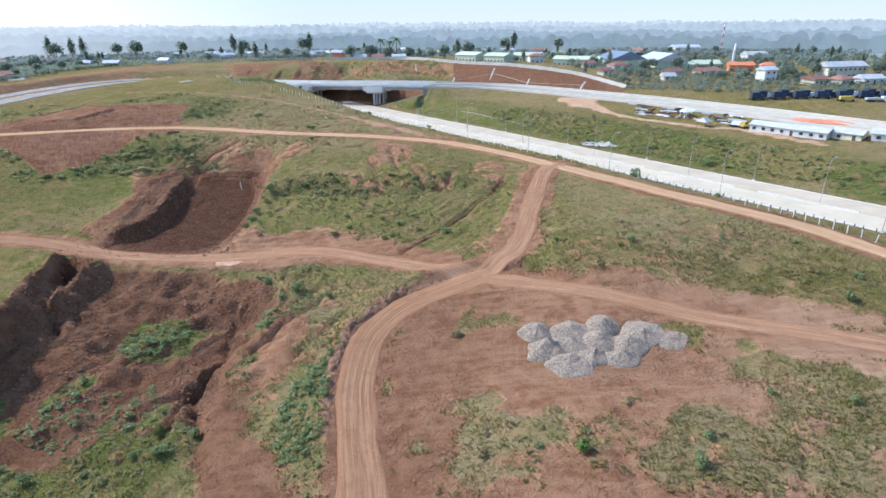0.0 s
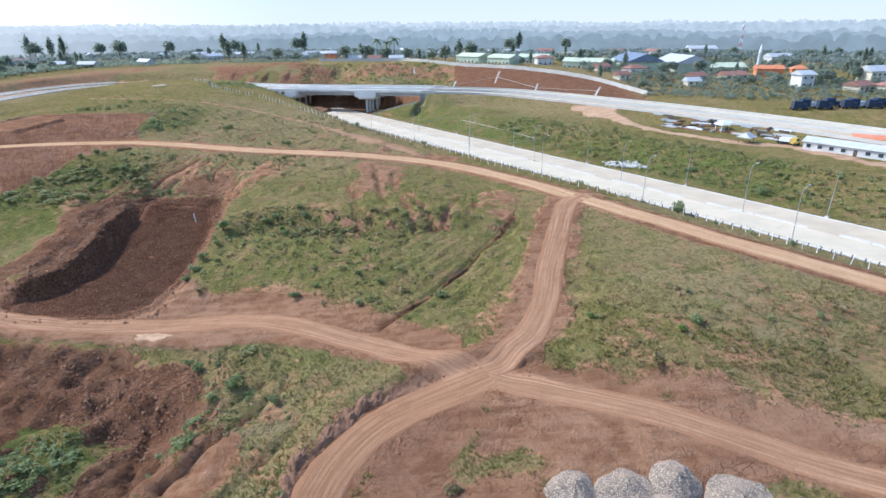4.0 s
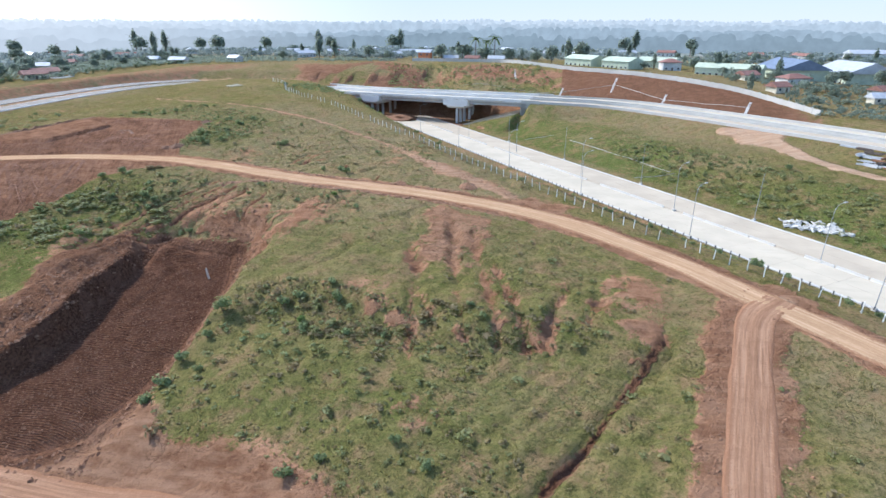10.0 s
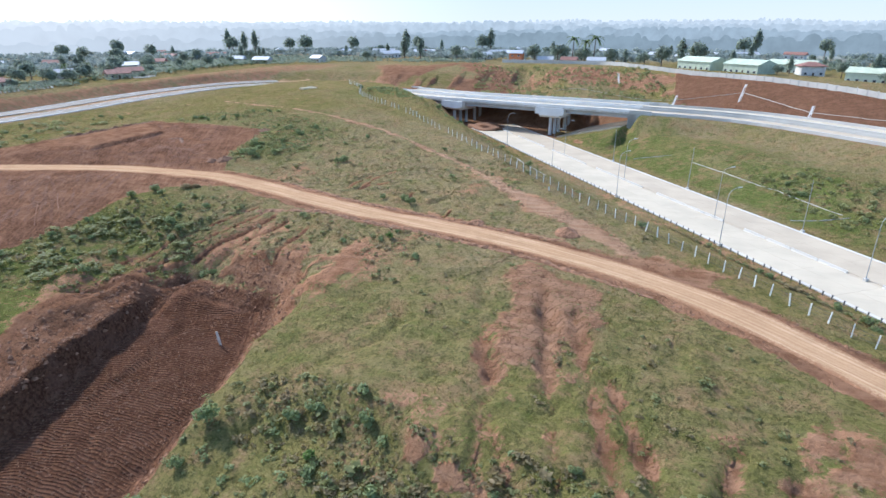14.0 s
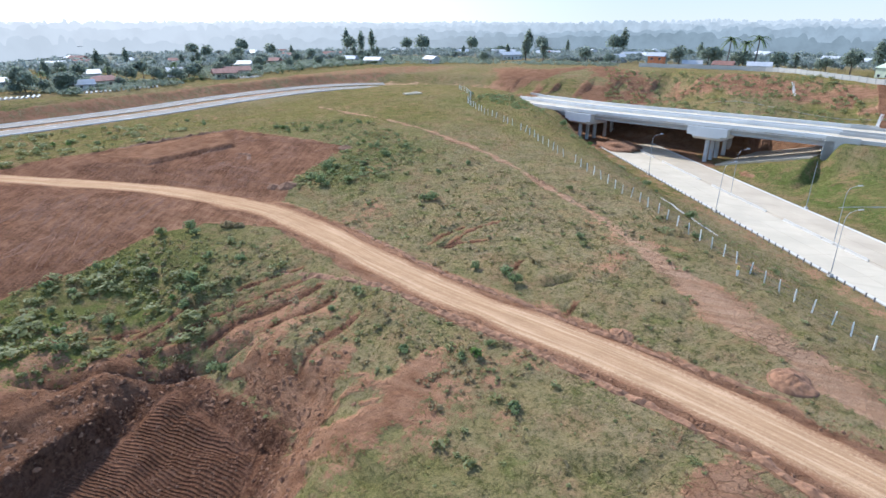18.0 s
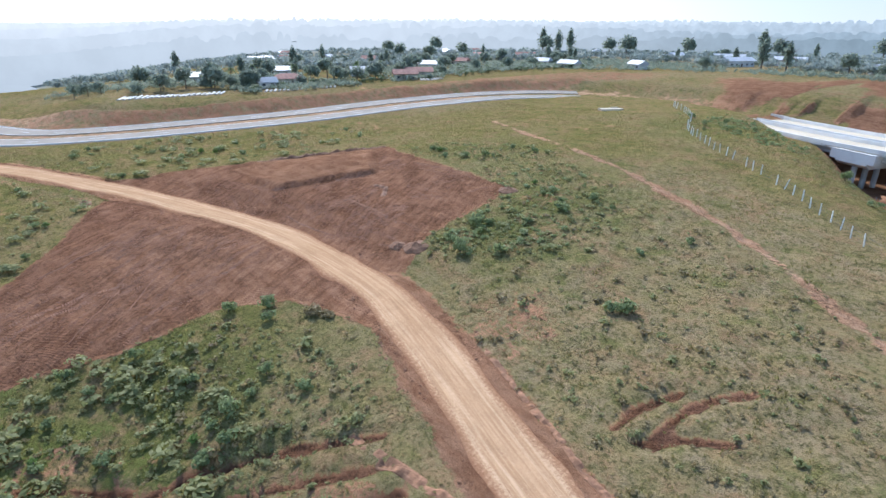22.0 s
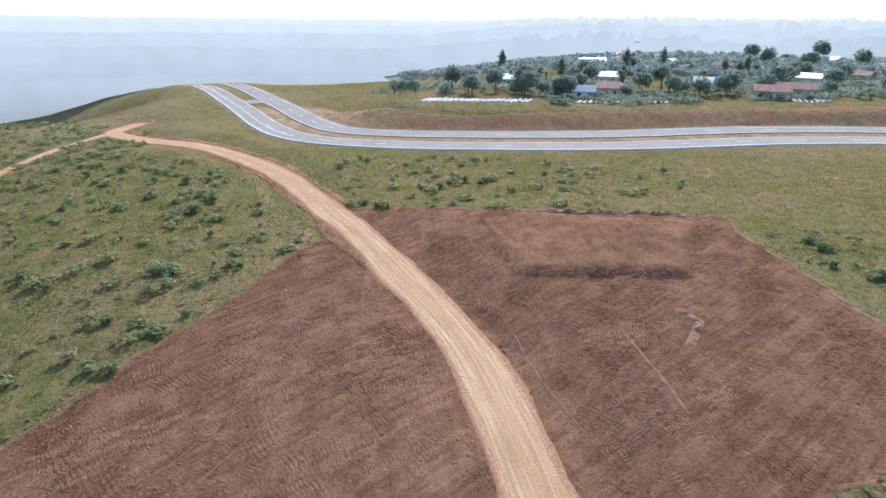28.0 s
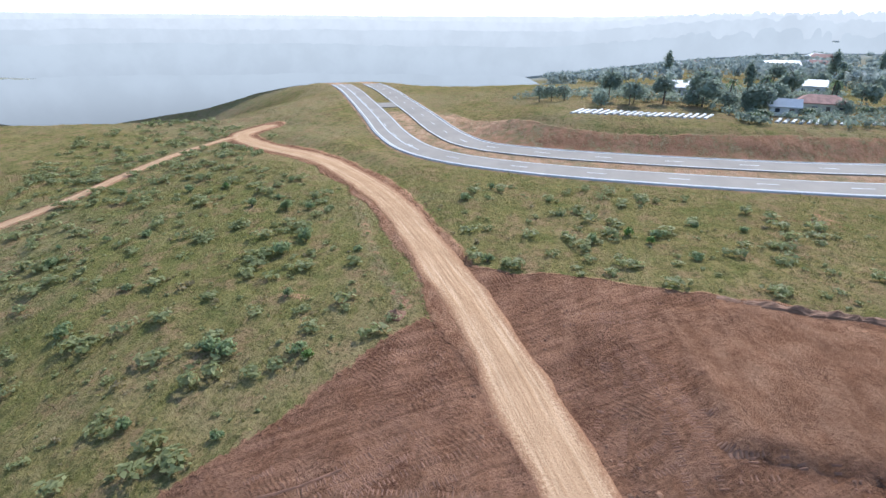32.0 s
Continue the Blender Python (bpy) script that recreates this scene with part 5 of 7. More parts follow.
for k, (x, y, r, h) in enumerate(((16.2, 78.6, 2.7, 1.5), (22.3, 79.6, 2.9, 1.7), (27.6, 79.4, 3.0, 1.7), (32.6, 77.0, 3.2, 1.6), (36.2, 75.4, 2.3, 0.9), (17.0, 73.6, 3.4, 2.1), (21.6, 75.8, 3.0, 1.9), (25.8, 75.2, 3.2, 2.0), (30.0, 74.6, 3.0, 1.8), (19.4, 70.2, 3.0, 1.8), (23.8, 71.6, 2.8, 1.7), (28.2, 71.8, 2.6, 1.5))):
    heap(x + 0.5 * math.sin(5.1 * k), y + 0.6 * math.cos(3.7 * k), r * (1.14 + 0.12 * math.sin(2.3 * k)), h * (0.95 + 0.18 * math.sin(4.1 * k)), k * 2.7)

# loose stones round the heaps
rnd = random.Random(4)
g = Geo()
for _ in range(900):
    a, d = rnd.uniform(0, 6.28), abs(rnd.gauss(0, 1))
    x, y = 25 + math.cos(a) * (9 + 4.2 * d), 74.5 + math.sin(a) * (5.0 + 2.6 * d)
    s = rnd.uniform(0.06, 0.17)
    g.box((x, y, height(x, y) + 0.02), (s, s * rnd.uniform(0.6, 1), s * 0.7), Matrix.Rotation(rnd.uniform(0, 3), 3, "Z"), taper=0.7)
tagged(part("loose_gravel", g, GRAVEL), "loose stones scattered round the gravel heaps", "gravel", kind="stuff")

# fence of whitewashed posts
FENCE = finer(spline([(-150, 364, 0), (-132, 342, 0), (-118, 317, 0), (-87, 290.5, 0), (-61, 267, 0), (-38, 246, 0), (-20, 228, 0), (-7, 214, 0), (3, 204, 0), (18, 188, 0), (36, 172, 0), (54, 155, 0), (72, 132, 0), (92, 104, 0), (108, 80, 0)]), 2.75)
fence = thing("post_fence", (-38, 246, height(-38, 246)), 0, "long fence of whitewashed concrete posts along the slope", "fence")
FI = fence.matrix_world.inverted()
tall = Geo().box((0, 0, -0.4), (0.15, 0.15, 2.2), taper=0.85).box((0, 0, 1.8), (0.13, 0.13, 0.06), taper=0.3).mesh("fence_post", POST)
rnd = random.Random(11)
tops = []
for x, y, _ in FENCE:
    if rnd.random() < 0.06:
        continue
    ob = part("fence_post", tall, None, fence)
    ob.matrix_parent_inverse = FI
    ob.matrix_basis = pose(x + rnd.uniform(-0.15, 0.15), y, height(x, y), rnd.gauss(0, 3.5), rnd.gauss(0, 3.5), rnd.uniform(0, 90))
    tops.append((x, y, height(x, y)))
for lift in (0.5, 1.0, 1.5):
    w = part("wire", Geo().tube([(x, y, z + lift) for x, y, z in tops], 0.012, 3, False), DARK_STEEL, fence)
    w.matrix_parent_inverse = FI
YELLOW = plain("yellow_paint", (0.58, 0.41, 0.09), 0.6, 0.2)
marker = thing("boundary_marker", (-27.6, 231.2, height(-27.6, 231.2)), 10, "short post painted yellow on top beside the fence", "marker post")
part("shaft", Geo().box((0, 0, -0.3), (0.3, 0.3, 1.2), taper=0.9), POST, marker)
part("cap", Geo().box((0, 0, 0.9), (0.34, 0.34, 0.5), taper=0.8), YELLOW, marker, "yellow painted cap")

# whitish plank standing in the cut
z = height(-67.6, 173.2)
plank = part("survey_plank", Geo().box((0, 0, -0.4), (0.42, 0.16, 2.9), taper=0.8, lean=(0.1, 0.15)).box((0.05, 0.0, 1.2), (0.48, 0.10, 0.2)), PLANK)
plank.matrix_world = pose(-67.6, 173.2, z, 8, -6, 20)
tagged(plank, "pale wooden survey plank standing in the excavation", "plank")

# puddle of milky water on the site road
g, v = Geo(), [(-50.6, 116.9, height(-50.6, 116.9) + 0.07)]
for ring in (0.35, 0.7, 1.0):
    for k in range(40):
        a = 2 * math.pi * k / 40
        q = ring * (1 + 0.6 * noise.noise(Vector((math.cos(a) * 2.2, math.sin(a) * 2.2, 2.2))))
        x, y = -50.6 + 3.4 * q * math.cos(a), 116.9 + 1.3 * q * math.sin(a) - 0.6 * q * math.cos(a)
        v.append((x, y, height(x, y) + (0.07 if ring < 0.9 else -0.04)))
g.add(v, [(0, 1 + k, 1 + (k + 1) % 40) for k in range(40)] + [(1 + 40 * i + k, 41 + 40 * i + k, 41 + 40 * i + (k + 1) % 40, 1 + 40 * i + (k + 1) % 40) for i in (0, 1) for k in range(40)])
n = Nodes("milky_puddle")
MUD_WATER = n.done(n.mix(n.ramp(n.noise(0.6, 4), 0.35, 0.65), (0.33, 0.205, 0.120), (0.43, 0.285, 0.175)), 0.9, None, 0, 0.05)
tagged(part("puddle", g, MUD_WATER), "shallow milky puddle on red earth", "puddle", kind="structure")

# turned-up clods beside the haul road and at the ends of the bare fields
for k, (x, y, r, mat, label) in enumerate(((-20.2, 208.8, 1.7, CLOD, "heap of torn red clods beside the path"), (-37.0, 209.6, 1.1, CLOD, "lump of red earth at the edge of the haul road"), (-113.0, 230.4, 1.5, DARK_EARTH, "mound of red earth at the edge of a bare field"), (-115.9, 229.0, 1.0, DARK_EARTH, "mound of red earth at the edge of a bare field"), (-119.3, 256.0, 1.4, DARK_EARTH, "mound of red earth at the edge of a bare field"), (-174, 195.5, 1.0, DARK_EARTH, "small mound of dark earth in the grass"))):
    heap(x, y, r * 1.35, r * 0.55, k * 3.3 + 40, "earth_mound", mat, label, "earth mound", "")


def berm(name, line, half, tall, mat, label):
    """A low uneven ridge of pushed earth."""
    line = finer([(x, y, 0) for x, y in line], 0.4)
    g = Geo()
    us = (-1, -0.75, -0.5, -0.25, 0, 0.25, 0.5, 0.75, 1)
    d = np.gradient(line[:, :2], axis=0)
    d /= np.linalg.norm(d, axis=1, keepdims=True)
    v = []
    for i, (p, u) in enumerate(zip(line, d)):
        end = min(1, 4 * i / len(line), 4 * (len(line) - 1 - i) / len(line))
        for a in us:
            w = half * a * (0.8 + 0.5 * noise.noise(Vector((p[0] * 0.3, p[1] * 0.3, a))))
            x, y = p[0] - u[1] * w, p[1] + u[0] * w
            v.append((x, y, height(x, y) - 0.15 + (tall * end * (1 - a * a) + 0.15) * (0.7 + 0.9 * noise.noise(Vector((x * 0.7, y * 0.7, 3))) + 0.4 * noise.noise(Vector((x * 2.1, y * 2.1, 7)))) * (abs(a) < 1)))
    n = len(us)
    g.add(v, [(i * n + k, (i + 1) * n + k, (i + 1) * n + k + 1, i * n + k + 1) for i in range(len(line) - 1) for k in range(n - 1)])
    return tagged(part(name, g, mat), label, "earth ridge")


berm("earth_ridge", [(-181, 232), (-176, 247), (-169.5, 263.5)], 1.1, 0.6, DARK_EARTH, "ridge of dark pushed earth along the bare field")
berm("earth_ridge", [(-142, 240.5), (-138, 241.5), (-134.5, 238.5)], 0.8, 0.4, DARK_EARTH, "curved windrow of earth pushed by a bulldozer")
berm("earth_ridge", [(-91, 203), (-70, 205.5), (-45, 201.5), (-22, 196.5), (0, 187)], 0.8, 0.35, CLOD, "windrow of red clods along the haul road")
berm("earth_ridge", [(-92, 222.5), (-64, 213.5), (-36, 208.5), (-20, 206)], 0.6, 0.28, CLOD, "windrow of red clods along the haul road")
berm("earth_ridge", [(2, 100), (-9, 95.5), (-16.5, 86), (-17.5, 72), (-15.5, 60)], 1.4, 0.5, DARK_EARTH, "bank of dark earth round the curving track")
g = blob(7.0, 0.3, 21, 0.28, 26, 8)
ob = part("earth_mound", g, CLOD, None, "", True)
ob.matrix_world = pose(-77, 354, float(ex_z(-150)) + 0.05, 0, 0, -20) @ Matrix.Diagonal((1.25, 0.8, 1, 1))
tagged(ob, "broad mound of red earth tipped under the overpass", "earth mound")

# broken white slabs dumped on the far slope
dump = thing("rubble_dump", (57, 211.5, height(57, 211.5)), 0, "dump of broken white concrete pieces on the slope", "rubble")
DI = dump.matrix_world.inverted()
rnd = random.Random(8)
for _ in range(150):
    x, y = 51.5 + rnd.random() * 11.0, 0
    y = 215.0 - (x - 51.5) * 0.42 + rnd.uniform(-3.0, 3.0)
    ob = part("rubble_piece", Geo().box((0, 0, -0.1), (rnd.uniform(0.4, 1.6), rnd.uniform(0.3, 0.9), rnd.uniform(0.2, 0.5)), taper=rnd.uniform(0.7, 1)), BARRIER, dump)
    ob.matrix_parent_inverse = DI
    ob.matrix_basis = pose(x, y, height(x, y) + rnd.uniform(0, 0.35), rnd.uniform(-30, 30), rnd.uniform(-30, 30), rnd.uniform(0, 180))

# concrete drains
def drain(line, label, half=0.45):
    line = [(x, y, height(x, y)) for x, y, _ in finer([(x, y, 0) for x, y in line], 2.0)]
    return tagged(part("drain", Geo().sweep(line, [(half, 0.13), (half * 0.65, 0.13), (half * 0.6, 0.02), (-half * 0.6, 0.02), (-half * 0.65, 0.13), (-half, 0.13), (-half, -0.5), (half, -0.5)]), BARRIER), label, "drain", kind="structure")


for a, b in (((-30, 455), (-28, 437)), ((1, 411), (-1, 398)), ((29, 406), (25, 387)), ((49, 370), (45.5, 358.5)), ((79, 345), (73.5, 331))):
    drain([a, b], "concrete stepped drain down the brown slope", 0.5)
drain([(-60, 424), (-20, 412), (27, 396), (47, 365), (76, 338)], "narrow concrete berm drain across the brown slope", 0.1)
drain([(-46, 271), (-40, 265), (-33, 258)], "pale concrete drain below the fence", 0.2)
drain([tuple(ex_point(-42, 36)[:2]), tuple(ex_point(-14, 36)[:2]), tuple(ex_point(8, 35)[:2])], "pale berm drain across the grassy slope", 0.09)
drain([tuple(ex_point(10, 35)[:2]), tuple(ex_point(4, 25)[:2])], "pale drain down the grassy slope", 0.09)
drain([tuple(ex_point(-52, 36)[:2]), tuple(ex_point(-60, 28)[:2])], "pale drain down the grassy slope", 0.09)
g = Geo().box((0, 0, -0.2), (7.5, 3.2, 0.5)).box((1.5, 1.0, 0.3), (2.5, 0.8, 0.3))
ob = part("footing_slab", g, SLAB)
ob.matrix_world = pose(-161.5, 345.5, height(-161.5, 345.5) + 0.1, 0, 0, 60)
tagged(ob, "pale concrete footing slab in the grass", "slab")


# ribbed marks of crawler tracks on the bare fields
def crawler_marks(lines, seed):
    rnd, v, f = random.Random(seed), [], []
    for line in lines:
        line = finer(spline([(x, y, 0) for x, y in line]), 0.34)
        for side in (-1.05, 1.05):
            run = shift(line, side)
            d = np.gradient(run[:, :2], axis=0)
            d /= np.linalg.norm(d, axis=1, keepdims=True)
            for p, u in zip(run, d):
                if rnd.random() < 0.08 or fbm(p[0], p[1], 6, 3) < 0.47 or inside(PANEL, p[0], p[1]) > 0.5 or along(HAUL, p[0], p[1])[0] < 4.5:
                    continue
                n, a0, lift = np.array((-u[1], u[0])), rnd.uniform(0.26, 0.36), rnd.uniform(0.035, 0.075)
                q = [p[:2] + n * a + u * b for a, b in ((-a0, -0.13), (a0, -0.13), (a0, 0.13), (-a0, 0.13), (-a0 * 0.9, 0.02), (a0 * 0.9, 0.02))]
                k = len(v)
                v += [(x, y, height(x, y) - 0.03 + (lift if j > 3 else 0)) for j, (x, y) in enumerate(q)]
                f += [(k, k + 1, k + 5, k + 4), (k + 2, k + 3, k + 4, k + 5), (k + 1, k + 2, k + 5), (k + 3, k, k + 4)]
    return tagged(part("crawler_tracks", Geo().add(v, f), FIELD_EARTH), "ribbed marks of crawler tracks in bare earth", "track marks", kind="stuff")


FIELD_EARTH = plain("rutted_field_earth", (0.225, 0.112, 0.064), 0.95, 0.35, 1.0, bump=0.4)
turns = [[(cx + q * math.cos(b), cy + q * math.sin(b) * 0.9) for b in np.arange(b0, b1, 0.5)] for cx, cy, q, b0, b1 in ((-124, 235.5, 5.2, 0.0, 6.0), (-124.5, 235.2, 3.4, 1.0, 5.0), (-126, 236, 7.2, 2.0, 5.6), (-134, 243, 5.5, 3.2, 6.4), (-158, 219, 4.5, 0.2, 2.6))]
turns += [[(-155.5, 226), (-163, 226.5), (-171, 230.5), (-176, 240), (-171, 256)], [(-143, 251), (-135.7, 251.8), (-130, 251), (-121, 248)], [(-140, 247.5), (-131, 245.2), (-126, 245.6), (-119, 243)], [(-145, 246), (-138, 240), (-135, 237), (-131, 233.5), (-129, 227)]]
# sweeps to and fro over the two bare fields
pick = random.Random(12)
for field, headings, many in ((PATCH_R, (0.1, 1.6, 1.6, 2.9), 40), (PATCH_L, (2.46, 2.46, 2.1, 1.7), 36)):
    box = np.array(field)
    made = 0
    while made < many:
        x, y = pick.uniform(*box[:, 0][[box[:, 0].argmin(), box[:, 0].argmax()]]), pick.uniform(*box[:, 1][[box[:, 1].argmin(), box[:, 1].argmax()]])
        a, bend, run = pick.choice(headings) + pick.gauss(0, 0.07), pick.gauss(0, 0.012), []
        for _ in range(pick.randint(4, 9)):
            if inside(field, x, y) < 1.5:
                break
            run.append((x, y))
            x, y, a = x + 3.2 * math.cos(a), y + 3.2 * math.sin(a), a + bend * 3.2
        if len(run) > 2:
            turns.append(run)
            made += 1
crawler_marks(turns, 3)


def furrows(lines, seed):
    """Thin ridges of earth left beside the blade."""
    rnd, g = random.Random(seed), Geo()
    for line in lines:
        line = finer(spline([(x, y, 0) for x, y in line]), 0.6)
        line = shift(line, rnd.uniform(1.5, 2.2))
        line = [(x, y, height(x, y)) for x, y, _ in line if along(HAUL, x, y)[0] > 4.2 and inside(PANEL, x, y) < 0.3]
        if len(line) > 4:
            w, h = rnd.uniform(0.12, 0.24), rnd.uniform(0.03, 0.08)
            g.sweep(line, [(w, -0.06), (0.3 * w, h), (-0.2 * w, 0.9 * h), (-w, -0.06)], False)
    return tagged(part("blade_furrows", g, FIELD_EARTH), "thin ridges of earth left by a bulldozer blade", "furrows", kind="stuff")


furrows(turns[9:60:4], 6)


def clods(name, places, low, high, mat, label, seed):
    """Loose lumps of torn earth, half sunk."""
    r = np.random.RandomState(seed)
    places = np.array(places)
    n = len(places)
    ball = np.array([(1, 0, 0), (0.3, 0.95, 0), (-0.8, 0.6, 0), (-0.8, -0.6, 0), (0.3, -0.95, 0), (0.35, 0.3, 0.72), (-0.45, 0.15, 0.8), (0.05, -0.45, 0.68)])
    faces = np.array([(0, 1, 5), (1, 2, 6), (2, 3, 6), (3, 4, 7), (4, 0, 7), (0, 5, 7), (1, 6, 5), (3, 7, 6), (5, 6, 7)])
    s = low * (high / low) ** (r.uniform(0, 1, n) ** 2.2)
    a = r.uniform(0, 6.28, n)
    p = ball[None] * (1 + 0.28 * r.normal(0, 1, (n, 8, 1))) * s[:, None, None] * np.array((1.0, 0.8, 0.75))
    x = p[..., 0] * np.cos(a)[:, None] - p[..., 1] * np.sin(a)[:, None] + places[:, :1]
    y = p[..., 0] * np.sin(a)[:, None] + p[..., 1] * np.cos(a)[:, None] + places[:, 1:2]
    z = p[..., 2] + (surface(places[:, 0], places[:, 1]) - 0.12 * s)[:, None]
    me = bpy.data.meshes.new(name)
    me.from_pydata(np.stack([x, y, z], -1).reshape(-1, 3).tolist(), [], (faces[None] + 8 * np.arange(n)[:, None, None]).reshape(-1, 3).tolist())
    me.materials.append(mat)
    return tagged(new(name, me), label, "clods", kind="stuff")


def strewn(n, box, seed, test):
    r = np.random.RandomState(seed)
    x, y = r.uniform(box[0], box[1], n), r.uniform(box[2], box[3], n)
    ok = test(x, y, r.uniform(0, 1, n))
    return np.stack([x[ok], y[ok]], 1)


def beside(line, lo, hi_, n, seed):
    """Places scattered along both sides of a road."""
    r = np.random.RandomState(seed)
    line = finer(line, 0.5)
    k = r.randint(1, len(line) - 1, n)
    d = line[np.minimum(k + 1, len(line) - 1), :2] - line[k - 1, :2]
    d /= np.linalg.norm(d, axis=1, keepdims=True)
    w = r.choice([-1, 1], n) * (lo + (hi_ - lo) * r.uniform(0, 1, n) ** 1.8)
    p = np.stack([line[k, 0] - d[:, 1] * w, line[k, 1] + d[:, 0] * w], 1)
    return p[(p[:, 0] > -215) & (p[:, 1] > 40) & (fbm(p[:, 0], p[:, 1], 9, 3) > 0.46)]


clods("torn_clods", strewn(24000, (-92, -30, 66, 120), 41, lambda x, y, u: (soil_at(x, y) > 0.6) & (inside(LOW_PIT, x, y) > -4) & (along(LOWER, x, y)[0] > 3.6) & (fbm(x, y, 8, 3) > 0.38 + 0.25 * u)), 0.09, 0.42, CLOD, "torn red clods over the slope below the site road", 42)
clods("cut_edge_clods", strewn(16000, (-104, -52, 122, 196), 43, lambda x, y, u: (inside(PIT, x, y) < -0.3) & (inside(PIT, x, y) > -13 * u) & (soil_at(x, y) > 0.5)), 0.10, 0.5, CLOD, "crumbled red earth along the rim of the cut", 44)
clods("cut_floor_clods", strewn(9000, (-88, -57, 124, 186), 45, lambda x, y, u: (inside(PIT, x, y) > 0.5) & (u > 0.25)), 0.07, 0.24, DARK_EARTH, "small damp clods over the floor of the cut", 46)
clods("road_clods", np.concatenate([beside(HAUL, 3.5, 6.2, 4200, 47), beside(LOOP, 3.2, 6.5, 1500, 48), beside(SPUR, 2.9, 5.5, 900, 49)]), 0.06, 0.32, CLOD, "loose clods pushed aside along the dirt roads", 50)
clods("field_clods", strewn(9000, (-186, -104, 170, 264), 51, lambda x, y, u: (np.maximum(inside(PATCH_L, x, y), inside(PATCH_R, x, y)) > 0.3) & (inside(PANEL, x, y) < 0) & (along(HAUL, x, y)[0] > 4) & (u > 0.35)), 0.05, 0.22, FIELD_EARTH, "small clods over the bare fields", 52)


# ---- plants ----
def leaf_cloud(rs, n, size, shape, lobes=6, droop=0.3):
    """Points and quads of n leaves gathered in lobes; shape is (width, depth, height)."""
    c = rs.normal(0, 1, (lobes, 3))
    c /= np.linalg.norm(c, axis=1, keepdims=True)
    c = c * rs.uniform(0.25, 0.62, (lobes, 1))
    c[:, 2] = np.abs(c[:, 2]) * 0.9 - 0.1
    r = rs.uniform(0.30, 0.55, lobes)
    k = rs.randint(0, lobes, n)
    d = rs.normal(0, 1, (n, 3))
    d /= np.linalg.norm(d, axis=1, keepdims=True)
    p = (c[k] + d * (r[k] * rs.uniform(0.55, 1.0, n) ** 0.5)[:, None]) * np.array(shape) / 2
    nrm = d + rs.normal(0, 0.55, (n, 3)) + np.array((0, 0, 0.5))
    nrm /= np.linalg.norm(nrm, axis=1, keepdims=True)
    t = np.cross(nrm, rs.normal(0, 1, (n, 3)))
    t /= np.linalg.norm(t, axis=1, keepdims=True)
    b = np.cross(nrm, t)
    s = size * rs.uniform(0.6, 1.3, n)[:, None]
    quad = np.stack([p - t * s, p + b * s * 0.55 - nrm * s * droop * 0.3, p + t * s * 1.1 - nrm * s * droop, p - b * s * 0.55], 1)
    return quad.reshape(-1, 3)


def quads_mesh(name, v, material):
    v = np.asarray(v, np.float32)
    me = bpy.data.meshes.new(name)
    n = len(v) // 4
    me.vertices.add(len(v))
    me.vertices.foreach_set("co", v.ravel())
    me.loops.add(4 * n)
    me.loops.foreach_set("vertex_index", np.arange(4 * n, dtype=np.int32))
    me.polygons.add(n)
    me.polygons.foreach_set("loop_start", np.arange(0, 4 * n, 4, dtype=np.int32))
    me.update(calc_edges=True)
    me.materials.append(material)
    return me


def make_bush(seed, mat, label, width=2.6, tall=1.7, leaves=260, size=0.20):
    rs = np.random.RandomState(seed)
    t = thing("bush", (0, 0, 0), 0, label, "bush", "bushes on the grassland")
    v = leaf_cloud(rs, leaves, size, (width, width * rs.uniform(0.75, 1), tall * 1.2), 7)
    v[:, 2] += tall * 0.45
    part("foliage", quads_mesh("foliage", v, mat), None, t)
    g = Geo()
    for k in range(4):
        a, b = k * 1.6 + seed, rs.uniform(0.3, 0.6)
        g.tube([(0, 0, -0.2), (math.cos(a) * b * 0.5, math.sin(a) * b * 0.5, tall * 0.4), (math.cos(a) * b * 1.3, math.sin(a) * b * 1.3, tall * 0.8)], [0.05, 0.035, 0.015], 5)
    part("stem", g, BARK, t)
    return t


BUSHES = [make_bush(1, LEAF_NEAR, "leafy dark green bush in the grass"), make_bush(2, LEAF_NEAR, "spreading green shrub with open branches", 3.4, 1.9, 300, 0.22), make_bush(3, LEAF_NEAR, "small rounded green bush", 1.9, 1.2, 170, 0.18),
          make_bush(4, LEAF_LIME, "bright young green shrub", 1.8, 1.4, 170, 0.2), make_bush(5, LEAF_NEAR, "tall leafy shrub beside the road", 3.2, 2.8, 420, 0.22)]
used = set()


def plant_bush(kind, x, y, size, rs):
    b = BUSHES[kind]
    m = pose(x, y, height(x, y) - 0.05, rs.uniform(-6, 6), rs.uniform(-6, 6), rs.uniform(0, 360)) @ Matrix.Diagonal((size, size, size * rs.uniform(0.8, 1.15), 1))
    if kind not in used:
        used.add(kind)
        b.matrix_basis = m
        return
    c = copy_thing(b, m)
    c.matrix_basis = m


